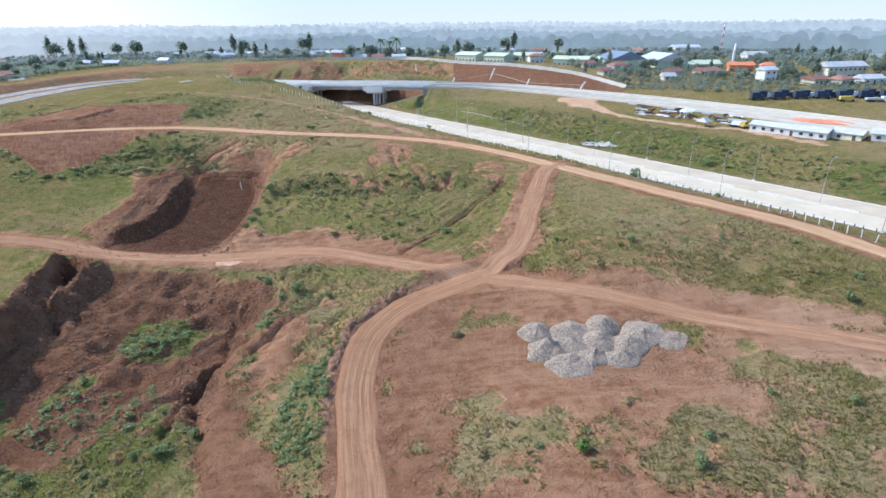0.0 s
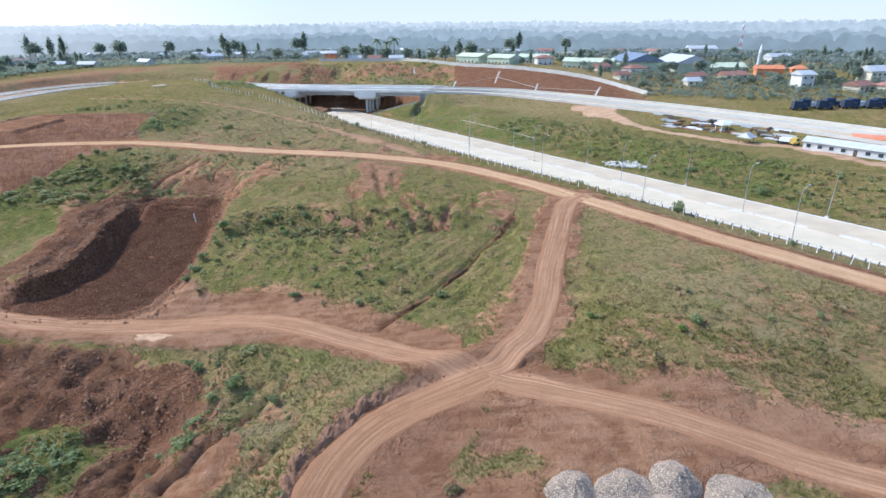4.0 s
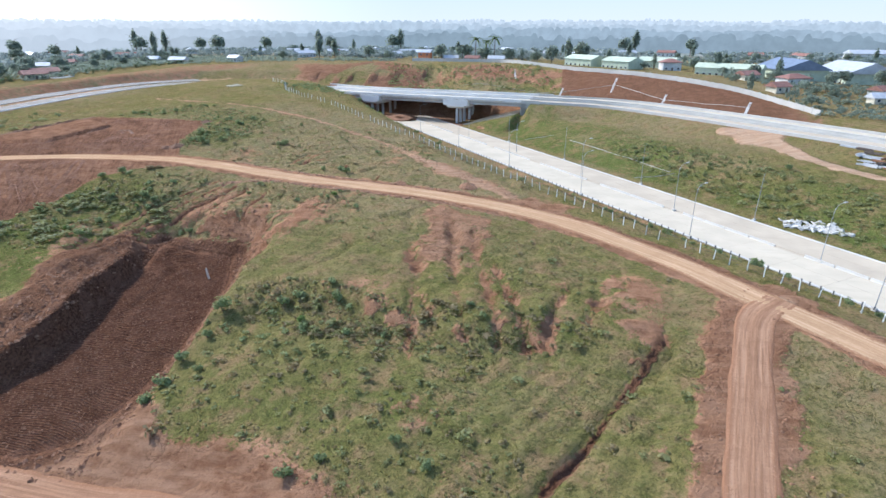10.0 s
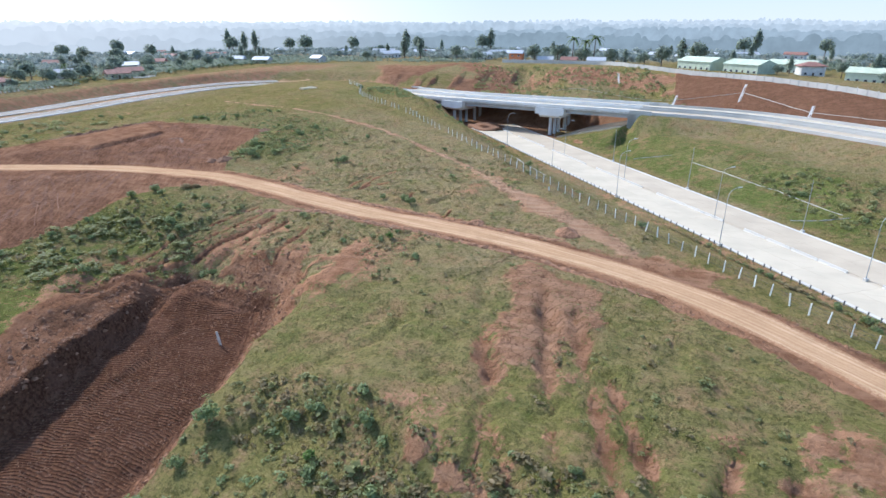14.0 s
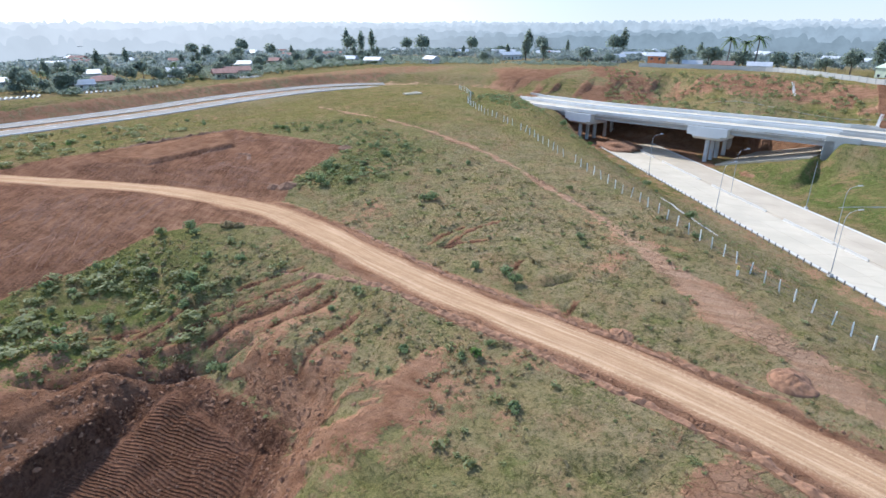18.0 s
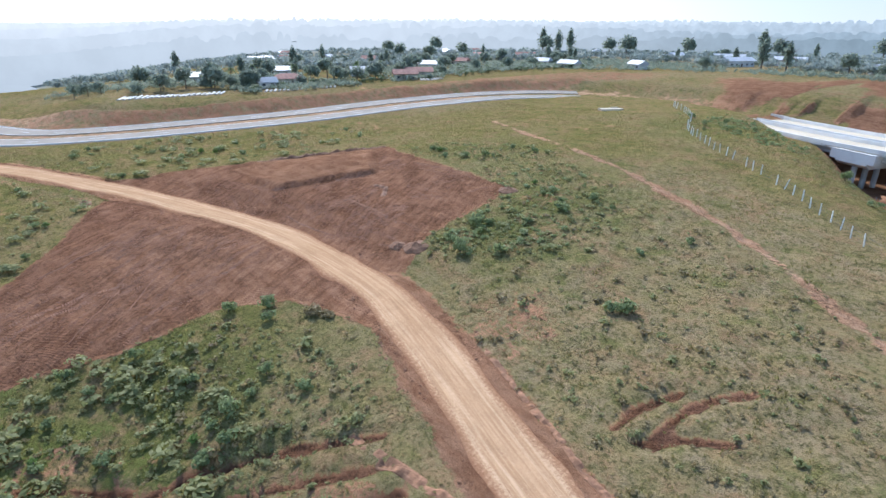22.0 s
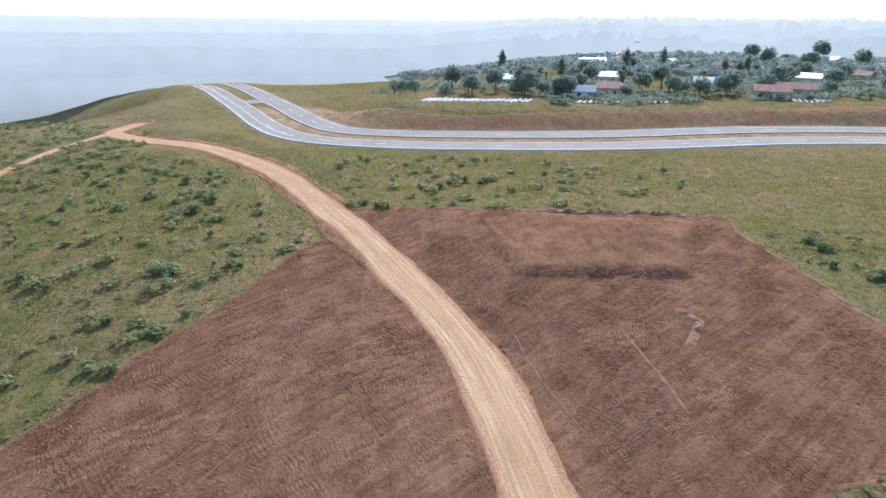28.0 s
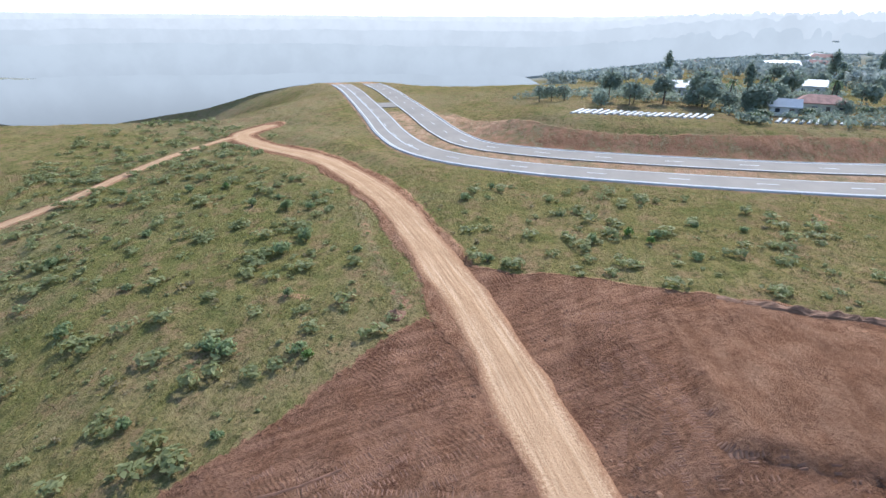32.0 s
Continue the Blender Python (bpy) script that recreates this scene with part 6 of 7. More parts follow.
rs = np.random.RandomState(5)
for kind, x, y, size in ((4, 56, 161, 1.35), (0, 47, 172, 0.9), (2, 50, 169, 1.0), (0, 24, 198, 0.8), (0, -82, 236, 1.0), (4, -60, 216.5, 0.6), (0, -53, 215, 1.0), (1, -55, 217, 0.9), (0, -109, 235, 1.0), (1, -81, 237, 1.0), (1, -113, 207, 1.0), (4, -116, 203, 0.8), (0, -110, 206, 0.9), (0, -27, 125, 1.0), (3, -37, 152, 0.9), (0, -33, 157, 1.0), (0, -35, 160, 0.9),
                         (0, -52, 138, 1.2), (4, -51, 148, 0.7), (0, -52, 143, 1.0), (2, -190, 205, 1.2), (0, -198, 220, 1.0), (0, -201, 230, 1.1), (1, -189, 175, 1.3), (3, -165, 188, 0.9), (1, -165, 179, 1.2), (1, -166, 177, 1.1), (3, 36, 104, 0.9), (4, 70, 138, 0.6), (3, 18, 51, 1.2), (0, 61, 152, 0.7), (0, 66, 146, 0.9), (0, -8, 216, 0.9)):
    plant_bush(kind, x, y, size, rs)


def scatter(n, cx, cy, rx, ry, turn, rs, low_soil=0.55):
    """n places in a turned ellipse, off the bare earth and the roads."""
    out, guard = [], 0
    c, s = math.cos(turn), math.sin(turn)
    while len(out) < n and guard < 40:
        guard += 1
        a, r = rs.uniform(0, 2 * math.pi, 4 * n), np.sqrt(rs.uniform(0, 1, 4 * n))
        u, v = rx * r * np.cos(a), ry * r * np.sin(a)
        x, y = cx + c * u - s * v, cy + s * u + c * v
        st, o = ex_frame(x, y)
        ok = (soil_at(x, y) < low_soil) & (along(HAUL, x, y)[0] > 5) & (along(HIGHWAY, x, y)[0] > 15) & ((o < -3.5) | (o > 23.5))
        out += list(zip(x[ok], y[ok]))
    return out[:n]


FIELDS = (  # number of whole bushes, number of small ones, centre, radii, turn, share of dry brush
    (20, 600, -112, 182, 26, 12, 0.5, 0.1), (29, 700, -185, 160, 52, 30, 0.6, 0.2), (12, 520, -113, 256, 20, 13, 2.4, 0.05), (5, 220, -107, 240, 9, 6, 1.0, 0.05), (9, 320, -145, 272, 16, 7, 0.4, 0.1), (2, 480, -85, 245, 30, 16, 2.5, 0.5), (1, 330, -40, 232, 36, 12, 2.45, 0.6), (1, 300, -20, 185, 40, 16, 2.6, 0.4), (1, 500, -30, 130, 24, 18, 0, 0.3), (11, 260, -205, 235, 40, 22, 1.3, 0.2), (8, 300, -70, 195, 26, 9, 0.2, 0.5), (3, 420, -101, 200, 14, 7, 0.3, 0.25), (22, 1000, -60, 68, 28, 16, 0.3, 0.15), (8, 120, -57, 92, 7, 5, 0.0, 0.0),
    (12, 160, -18, 68, 4, 17, 0.1, 0.1), (4, 460, -36, 155, 14, 5, -0.2, 0.5), (3, 500, -12, 151, 18, 4, 0.0, 0.55), (4, 240, 5, 128, 24, 20, 0.5, 0.4), (8, 500, 52, 100, 34, 15, -0.45, 0.5), (11, 520, 30, 205, 90, 6, -0.93, 0.5), (16, 900, 78, 205, 90, 14, -0.93, 0.3), (6, 420, 45, 258, 44, 12, -0.93, 0.35), (8, 300, -60, 285, 60, 7, -0.75, 0.2), (5, 300, 30, 50, 36, 12, 0.0, 0.8), (3, 240, -70, 228, 40, 12, 0.35, 0.6), (5, 120, -120, 335, 22, 10, -0.9, 0.1), (7, 200, -32, 100, 10, 14, 0.4, 0.3), (3, 60, -52, 145, 4, 12, 0.1, 0.0))
small, brush = [], []
for whole, little, cx, cy, rx, ry, turn_, parched in FIELDS:
    for x, y in scatter(whole, cx, cy, rx, ry, turn_, rs):
        plant_bush(int(rs.choice([0, 0, 1, 2, 2, 3, 4], p=[0.2, 0.2, 0.2, 0.15, 0.12, 0.06, 0.07])), x, y, rs.uniform(0.5, 1.1), rs)
    found = scatter(little, cx, cy, rx * 1.15, ry * 1.15, turn_, rs, 0.7)
    cut = int(len(found) * parched)
    brush, small = brush + found[:cut], small + found[cut:]


def scrub(name, places, mat, label, seed, low=0.38, spread=0.5, flat=0.7, leaves=27, widest=2.6):
    """Many low clumps of leaves of uneven size."""
    r, places = np.random.RandomState(seed), np.array(places)
    z = surface(places[:, 0], places[:, 1])
    clumps = [leaf_cloud(np.random.RandomState(seed + k), leaves, 0.14 * (27 / leaves) ** 0.5, (1.0, 0.9, 0.62), 5) for k in range(8)]
    v = []
    for i, (x, y) in enumerate(places):
        s = min(widest, low * math.exp(r.normal(0.35, spread)))
        a = r.uniform(0, 6.28)
        c = clumps[i % 8] @ np.array(((math.cos(a), math.sin(a), 0), (-math.sin(a), math.cos(a), 0), (0, 0, flat * r.uniform(0.7, 1.2))))
        v.append(c * s * 1.3 + np.array((x, y, z[i] + 0.2 * s)))
    return tagged(new(name, quads_mesh(name, np.concatenate(v), mat)), label, "scrub", kind="stuff")


scrub("scrub", small, LEAF_OLIVE, "low green scrub scattered over the grass", 40)
scrub("acacia_scrub", scatter(260, -190, 150, 70, 34, 0.6, rs) + scatter(260, -262, 108, 56, 30, 0.5, rs) + scatter(90, -205, 225, 40, 22, 1.3, rs) + scatter(70, -112, 182, 26, 12, 0.5, rs), LEAF_OLIVE, "wide low shrubs in the grass field", 80, 1.7, 0.42, 0.6, 54, 3.6)
for k, (x, y, size, label) in enumerate(((-107.3, 210.6, 2.6, "low tangled dry bush beside the haul road"), (-104.9, 211.4, 1.8, "small tangled dry bush beside the haul road"), (3, 80.5, 1.8, "tangle of dry roots on bare earth"))):
    v = leaf_cloud(np.random.RandomState(90 + k), 420, 0.2, (size * 1.5, size, size * 0.75), 12)
    ob = new("dry_bush", quads_mesh("dry_bush", v + np.array((0, 0, 0.12 * size)), DRY_LEAF))
    ob.matrix_world = pose(x, y, height(x, y))
    tagged(ob, label, "bush")
scrub("slope_brush", scatter(1500, 78, 205, 95, 14, -0.93, rs), LEAF_OLIVE, "rough green brush over the slope beyond the expressway", 140, 0.62, 0.5, 0.8)
scrub("green_scrub", scatter(110, -113, 256, 20, 12, 2.4, rs) + scatter(50, -107, 240, 9, 6, 1.0, rs) + scatter(40, -30, 150, 22, 7, 0.0, rs) + scatter(150, -57, 92.5, 7, 4.5, 0.0, rs, 1.1) + scatter(170, -20, 66, 3.6, 11, 0.1, rs, 1.1) + scatter(60, -33, 97, 9, 3, 0.7, rs, 1.1) + scatter(120, -58, 72, 12, 7, 0.2, rs, 1.1) + scatter(190, -110, 331, 24, 6, -0.71, rs, 1.1), LEAF_NEAR, "dense low green shrubs in the grass", 160, 0.62, 0.45, 0.75, 40)
scrub("dry_scrub", brush, DRY_LEAF, "dry brown brush on the slopes", 60, 0.4)


def grass(count, seed, box, tall, mat, name, label, limit=0.6, edge=420):
    """Tufts of four blades, bent outwards."""
    r = np.random.RandomState(seed)
    x, y = r.uniform(box[0], box[1], count), r.uniform(box[2], box[3], count)
    st, o = ex_frame(x, y)
    patch = fbm(x, y, 12, 3) + 0.6 * fbm(x, y, 2.5, 2)
    ok = (soil_at(x, y) < limit) & (along(HAUL, x, y)[0] > 4.2) & (along(HIGHWAY, x, y)[0] > 13.5) & ((o < -1.5) | (o > 22)) & (patch > 0.62) & (inside(PIT, x, y) < -1) & (r.uniform(0, 1, count) < smooth(edge, edge - 45, y))
    x, y = x[ok], y[ok]
    z = surface(x, y) - 0.06
    n = len(x)
    h = tall * r.uniform(0.5, 1.4, n) * (0.6 + 0.8 * fbm(x, y, 9, 2))
    verts = []
    for k in range(4):
        a = r.uniform(0, 2 * np.pi, n)
        w, out = h * r.uniform(0.10, 0.22, n), h * r.uniform(0.2, 0.9, n)
        ca, sa = np.cos(a), np.sin(a)
        verts.append(np.stack([np.stack([x - sa * w, y + ca * w, z], 1), np.stack([x + sa * w, y - ca * w, z], 1), np.stack([x + ca * out + sa * w * 0.4, y + sa * out - ca * w * 0.4, z + h], 1), np.stack([x + ca * out - sa * w * 0.4, y + sa * out + ca * w * 0.4, z + h * 0.9], 1)], 1))
    return tagged(new(name, quads_mesh(name, np.concatenate(verts).reshape(-1, 3), mat)), label, "grass", kind="stuff")


grass(150000, 21, (-240, 96, 36, 345), 0.24, TUFT, "grass", "tufts of green and dry grass")
grass(52000, 22, (-60, 90, 38, 130), 0.36, TUFT, "tall_grass", "taller dry tufts on the slopes", 0.75, 132)


# ---- village, trees and works beyond the roads ----
ROOF_RED = plain("weathered_clay_tiles", (0.30, 0.15, 0.11), 0.85, 0.35, 0.8, bump=0.4, spread=0.4)
ROOF_GREY = plain("pale_metal_roof", (0.47, 0.47, 0.46), 0.5, 0.15, 0.4)
ROOF_BLUE = plain("blue_grey_metal_roof", (0.17, 0.20, 0.25), 0.55, 0.2, 0.4)
ROOF_GREEN = plain("pale_green_metal_roof", (0.50, 0.54, 0.38), 0.6, 0.15, 0.4)
ROOF_ORANGE = plain("orange_roof_sheets", (0.62, 0.22, 0.10), 0.6, 0.2, 0.4)
WALL_WHITE = plain("whitewashed_wall", (0.62, 0.60, 0.55), 0.85, 0.15, 0.5)
WALL_CREAM = plain("cream_wall", (0.60, 0.54, 0.40), 0.85, 0.2, 0.5)
WALL_ORANGE = plain("orange_wall", (0.68, 0.24, 0.10), 0.8, 0.15, 0.5)
WALL_GREEN = plain("pale_green_wall", (0.52, 0.56, 0.40), 0.85, 0.15, 0.5)
DARK_GLASS = plain("dark_window_glass", (0.05, 0.06, 0.07), 0.15, 0.2)
TRUCK_BLUE = plain("dark_blue_tarpaulin", (0.035, 0.050, 0.085), 0.7, 0.3, 0.8, spread=0.3)
TYRE = plain("tyre_rubber", (0.03, 0.03, 0.03), 0.85, 0.2)
RED_PAINT = plain("red_lead_paint", (0.55, 0.09, 0.06), 0.6, 0.2)
CANVAS = plain("white_plastic_sheet", (0.75, 0.77, 0.78), 0.4, 0.15, 1.0)


def house(x, y, w, d, h, turn_, wall, roof, label, ridge=1.8, hip=False, storeys=1, eave=0.7, category="house", name="house"):
    """A house with walls, a pitched roof with eaves, a door and windows on its two long sides."""
    base = min(height(x + a, y + b) for a in (-w / 2, w / 2) for b in (-d / 2, d / 2)) - 0.2
    t = thing(name, (x, y, base), turn_, label, category, "houses of the village" if category == "house" else "")
    h = h * storeys + 0.3
    part("wall", Geo().box((0, 0, -0.5), (w, d, h + 0.5)), wall, t)
    a, b, r = w / 2 + eave, d / 2 + eave, 0.0 if not hip else min(w, d) / 2
    v = [(-a, -b, h - 0.1), (a, -b, h - 0.1), (a, b, h - 0.1), (-a, b, h - 0.1), (-a + r, 0, h + ridge), (a - r, 0, h + ridge)]
    v += [(p[0], p[1], p[2] - 0.22) for p in v[:4]]
    part("roof", Geo().add(v, [(0, 1, 5, 4), (2, 3, 4, 5), (1, 2, 5), (3, 0, 4), (0, 6, 7, 1), (1, 7, 8, 2), (2, 8, 9, 3), (3, 9, 6, 0), (9, 8, 7, 6)]), roof, t)
    n = max(2, int(w / 3.2))
    for s in range(storeys):
        for side in (-1, 1):
            for k in range(n):
                wx = -w / 2 + w * (k + 0.5) / n
                if s == 0 and k == n // 2:
                    part("door", Geo().box((wx, side * (d / 2 + 0.03), 0.3), (1.0, 0.12, 2.0)), BARK, t)
                    continue
                fr = part("window", Geo().box((wx, side * (d / 2 + 0.02), 1.1 + s * (h / storeys)), (1.5, 0.12, 1.25)), WALL_WHITE, t)
                part("pane", Geo().box((wx, side * (d / 2 + 0.07), 1.2 + s * (h / storeys)), (1.25, 0.08, 1.05)), DARK_GLASS, fr)
    return t


HOUSES = (  # x, y, width, depth, storey height, turn, wall, roof, hip, storeys, label
    (112, 398, 12, 9, 3.2, 20, WALL_WHITE, ROOF_RED, True, 1, "white house with a hipped clay tile roof"),
    (94, 410, 10, 7, 3.0, 35, WALL_CREAM, ROOF_RED, False, 1, "cream house with a weathered tile roof"),
    (96, 368, 8, 6, 2.8, 30, WALL_CREAM, ROOF_RED, False, 1, "small house with a red tile roof beside the wall"),
    (65, 466, 11, 9, 5.2, 10, WALL_WHITE, ROOF_RED, True, 1, "tall white house with a dark hipped roof"),
    (196, 402, 15, 8, 4.5, -12, WALL_ORANGE, ROOF_ORANGE, False, 1, "bright orange building with open window bays"),
    (212, 398, 8, 6, 4.0, -12, WALL_ORANGE, ROOF_ORANGE, True, 1, "small orange building beside a larger one"),
    (181, 338, 8, 7, 3.2, 15, WALL_WHITE, ROOF_GREY, False, 2, "white two-storey house with a pale roof"),
    (199, 321, 11, 8, 3.0, 24, WALL_CREAM, ROOF_RED, False, 1, "cream house with a red-brown tile roof"),
    (211, 318, 10, 8, 3.0, 24, WALL_CREAM, ROOF_RED, True, 1, "house with a brown hipped roof"),
    (232, 352, 26, 9, 3.4, 12, WALL_CREAM, ROOF_GREY, False, 2, "long two-storey building with a pale metal roof"),
    (226, 318, 12, 8, 3.0, 8, WALL_WHITE, ROOF_GREY, False, 1, "white house with a grey sheet roof"),
    (240, 306, 12, 8, 3.0, -5, WALL_WHITE, ROOF_RED, True, 1, "white house with a hipped tile roof"),
    (165, 382, 14, 9, 2.8, 14, WALL_CREAM, ROOF_RED, False, 1, "low house with a broad red tile roof"),
    (180, 430, 26, 12, 3.4, 5, WALL_GREEN, ROOF_GREEN, False, 1, "long pale green hall with a sheet roof"),
    (255, 505, 18, 10, 4, 10, WALL_WHITE, ROOF_GREY, False, 1, "white hall with a pale roof among trees"),
    (236, 610, 26, 14, 6, 5, WALL_WHITE, ROOF_GREY, False, 1, "large white hall with a pale roof"),
    (140, 372, 9, 7, 2.8, 30, WALL_WHITE, ROOF_RED, False, 1, "small white house with a tile roof"),
    (130, 352, 7, 5, 2.6, 10, WALL_CREAM, ROOF_GREY, False, 1, "small shed with a grey sheet roof"),
    (-104, 520, 9, 7, 3.2, 0, WALL_ORANGE, ROOF_GREY, False, 2, "two-storey house with orange walls and a pale roof"),
    (-84, 522, 10, 6, 2.6, 8, WALL_CREAM, ROOF_GREY, False, 1, "low house with a dark grey roof behind the wall"),
    (-66, 512, 10, 6, 2.6, -6, WALL_CREAM, ROOF_RED, False, 1, "low house with a brown roof behind the wall"),
    (-48, 508, 11, 6, 2.6, 4, WALL_WHITE, ROOF_GREY, False, 1, "low house with a grey roof behind the wall"),
    (-239, 478, 10, 6, 3.0, -20, WALL_WHITE, ROOF_GREY, False, 1, "small white building alone on the edge of the cut"),
    (-300, 466, 10, 7, 2.8, 20, WALL_CREAM, ROOF_GREY, False, 1, "small house with a pale roof in the gardens"),
    (-272, 458, 11, 7, 2.8, 10, WALL_CREAM, ROOF_GREY, False, 1, "small house with a pale roof in the gardens"),
    (-288, 360, 13, 8, 3.0, 60, WALL_CREAM, ROOF_RED, False, 1, "farm house with a weathered red roof"),
    (-296, 293, 13, 8, 3.0, 72, WALL_CREAM, ROOF_RED, True, 1, "farm house with a red hipped roof"),
    (-290, 281, 7, 4, 2.6, 75, WALL_WHITE, ROOF_GREY, False, 1, "small shed with a bright sheet roof beside a farm house"),
    (-330, 262, 11, 7, 3.0, 80, WALL_WHITE, ROOF_GREY, False, 1, "house with a pale roof among trees"),
    (-342, 310, 9, 7, 3.0, 70, WALL_WHITE, ROOF_GREY, False, 1, "white house among trees"),
    (-312, 340, 9, 6, 3.0, 66, WALL_WHITE, ROOF_GREY, False, 1, "white house among trees"),
    (-283, 348, 11, 8, 3.0, 62, WALL_CREAM, ROOF_RED, False, 1, "farm house with a rusty red roof"),
    (-330, 398, 11, 8, 3.0, 40, WALL_WHITE, ROOF_GREY, False, 1, "white house in the gardens"),
    (-350, 440, 11, 8, 3.0, 30, WALL_WHITE, ROOF_RED, False, 1, "white house with a red roof in the gardens"))
for x, y, w, d, h, tr, wall, roof, hip, st, label in HOUSES:
    house(x, y, w, d, h, tr, wall, roof, label, 1.9 if max(w, d) < 16 else 2.6, hip, st)
# green-roofed halls behind the wall
for x, y, w, d, tr in ((14, 478, 22, 15, -42), (36, 462, 20, 15, -42), (62, 492, 24, 14, -30), (92, 436, 34, 12, -28)):
    house(x, y, w, d, 5.0, tr, WALL_GREEN, ROOF_GREEN, "pale green hall with a shallow green sheet roof", 2.2, False, 1, 0.5, "hall", "factory_hall")
for x, y, roof, tr in ((124, 438, ROOF_BLUE, 8), (152, 430, ROOF_GREY, 8)):
    house(x, y, 30, 24, 6.5, tr + 90, WALL_GREEN, roof, "large hall with a wide gable and a metal roof", 5.0, False, 1, 1.2, "hall", "factory_hall")

# long sheds and stores on the bench
for x, y, w, d, tr, wall, roof, label in ((125, 207, 26, 6, -51, WALL_WHITE, ROOF_GREY, "long white shed with a pale sheet roof"), (138.5, 195, 9, 5, -51, WALL_CREAM, ROOF_GREY, "low shed with a grey sheet roof"), (147, 189, 8, 6, -40, WALL_WHITE, ROOF_GREY, "small white shed with a steep roof"), (157, 184, 9, 6, -50, WALL_CREAM, ROOF_RED, "small shed with a red roof")):
    house(x, y, w, d, 2.8, tr, wall, roof, label, 1.2, False, 1, 0.5, "shed", "site_shed")
t = thing("open_hut", (101, 244, height(101, 244)), 15, "small open hut with a white pyramid roof", "hut")
for a in (-1.6, 1.6):
    for b in (-1.6, 1.6):
        part("post", Geo().box((a, b, -0.3), (0.16, 0.16, 2.8)), POST, t)
part("roof", Geo().add([(-2.3, -2.3, 2.4), (2.3, -2.3, 2.4), (2.3, 2.3, 2.4), (-2.3, 2.3, 2.4), (0, 0, 3.9)], [(0, 1, 4), (1, 2, 4), (2, 3, 4), (3, 0, 4), (3, 2, 1, 0)]), CANVAS, t)
t = thing("open_hut", (101.5, 226, height(101.5, 226)), 40, "small hut under a grey pointed roof", "hut")
for a in (-1.7, 1.7):
    for b in (-1.7, 1.7):
        part("post", Geo().box((a, b, -0.3), (0.16, 0.16, 2.4)), BARK, t)
part("roof", Geo().add([(-2.6, -2.4, 2.0), (2.6, -2.4, 2.0), (2.6, 2.4, 2.0), (-2.6, 2.4, 2.0), (-1.2, 0, 3.6), (1.2, 0, 3.6)], [(0, 1, 5, 4), (1, 2, 5), (2, 3, 4, 5), (3, 0, 4), (3, 2, 1, 0)]), ROOF_GREY, t)
ob = part("tarpaulin", Geo().add([(-10, -4, 0.5), (10, -4.5, 0.4), (11, 3.5, 0.7), (-9, 4, 0.9), (0, 0, 1.3), (-10, -4, -0.6), (10, -4.5, -0.6), (11, 3.5, -0.6), (-9, 4, -0.6)], [(0, 1, 4), (1, 2, 4), (2, 3, 4), (3, 0, 4), (0, 5, 6, 1), (1, 6, 7, 2), (2, 7, 8, 3), (3, 8, 5, 0)]), ROOF_ORANGE)
ob.matrix_world = pose(143, 218.5, height(143, 218.5), 0, 0, -22)
tagged(ob, "stack of red roof tiles under a rusty red cover", "tile stack")
rnd = random.Random(31)
for k in range(60):
    x = rnd.uniform(86, 118)
    y = 262 - (x - 86) * 1.05 + rnd.uniform(-6, 9)
    mat = rnd.choice((CANVAS, BARK, GREY_CONCRETE, ROOF_GREY, CLOD, BARK))
    t = thing("board_stack", (x, y, height(x, y) - 0.05), rnd.choice((-50, -45, 38, -55)) + rnd.uniform(-8, 8), "stack of building boards and sheets on the bench", "board stack", "stacks in the builders' yard")
    for j in range(rnd.randint(2, 6)):
        part("board", Geo().box((0.0, j * 0.35 - 0.7, 0.0), (rnd.uniform(2.0, 6.0), 0.3, rnd.uniform(0.2, 0.7)), Matrix.Rotation(rnd.uniform(-0.12, 0.12), 3, "Z")), mat, t)



def truck(x, y, tr, cab, body, label, size=(7.5, 2.4, 2.6)):
    t = thing("truck", (x, y, height(x, y)), tr, label, "truck", "parked trucks")
    part("cargo_body", Geo().box((-0.9, 0, 0.95), (size[0] - 2.0, size[1], size[2]), taper=0.97), body, t)
    c = part("cab", Geo().box((size[0] / 2 - 0.85, 0, 0.6), (1.8, size[1] * 0.95, 1.9), taper=0.9), cab, t)
    part("windscreen", Geo().box((size[0] / 2 + 0.0, 0, 1.5), (0.1, size[1] * 0.8, 0.75)), DARK_GLASS, c)
    part("chassis", Geo().box((0, 0, 0.55), (size[0], 1.0, 0.4)), DARK_STEEL, t)
    for a in (-2.6, -1.4, 2.6):
        for b in (-1, 1):
            part("wheel", Geo().tube([(a, b * size[1] / 2 - 0.15, 0.48), (a, b * size[1] / 2 + 0.15, 0.48)], 0.48, 12), TYRE, t)
    return t


for k in range(13):
    truck(147 + 4.9 * k, 277.5 - 0.3 * k + (k % 2) * 3.5, -6 + (k % 3), CANVAS if k % 4 == 1 else TRUCK_BLUE, TRUCK_BLUE, "dark blue covered truck parked in a row", (5.6, 2.6, 2.7))
truck(113.5, 222, -52, YELLOW, CANVAS, "small truck with a yellow cab", (5.5, 2.1, 1.2))
truck(181, 265, -10, YELLOW, YELLOW, "yellow truck parked beside the road", (5.5, 2.3, 1.4))
truck(193, 263, -6, CANVAS, ROOF_GREY, "pale flatbed truck parked beside the road", (8.5, 2.4, 0.8))

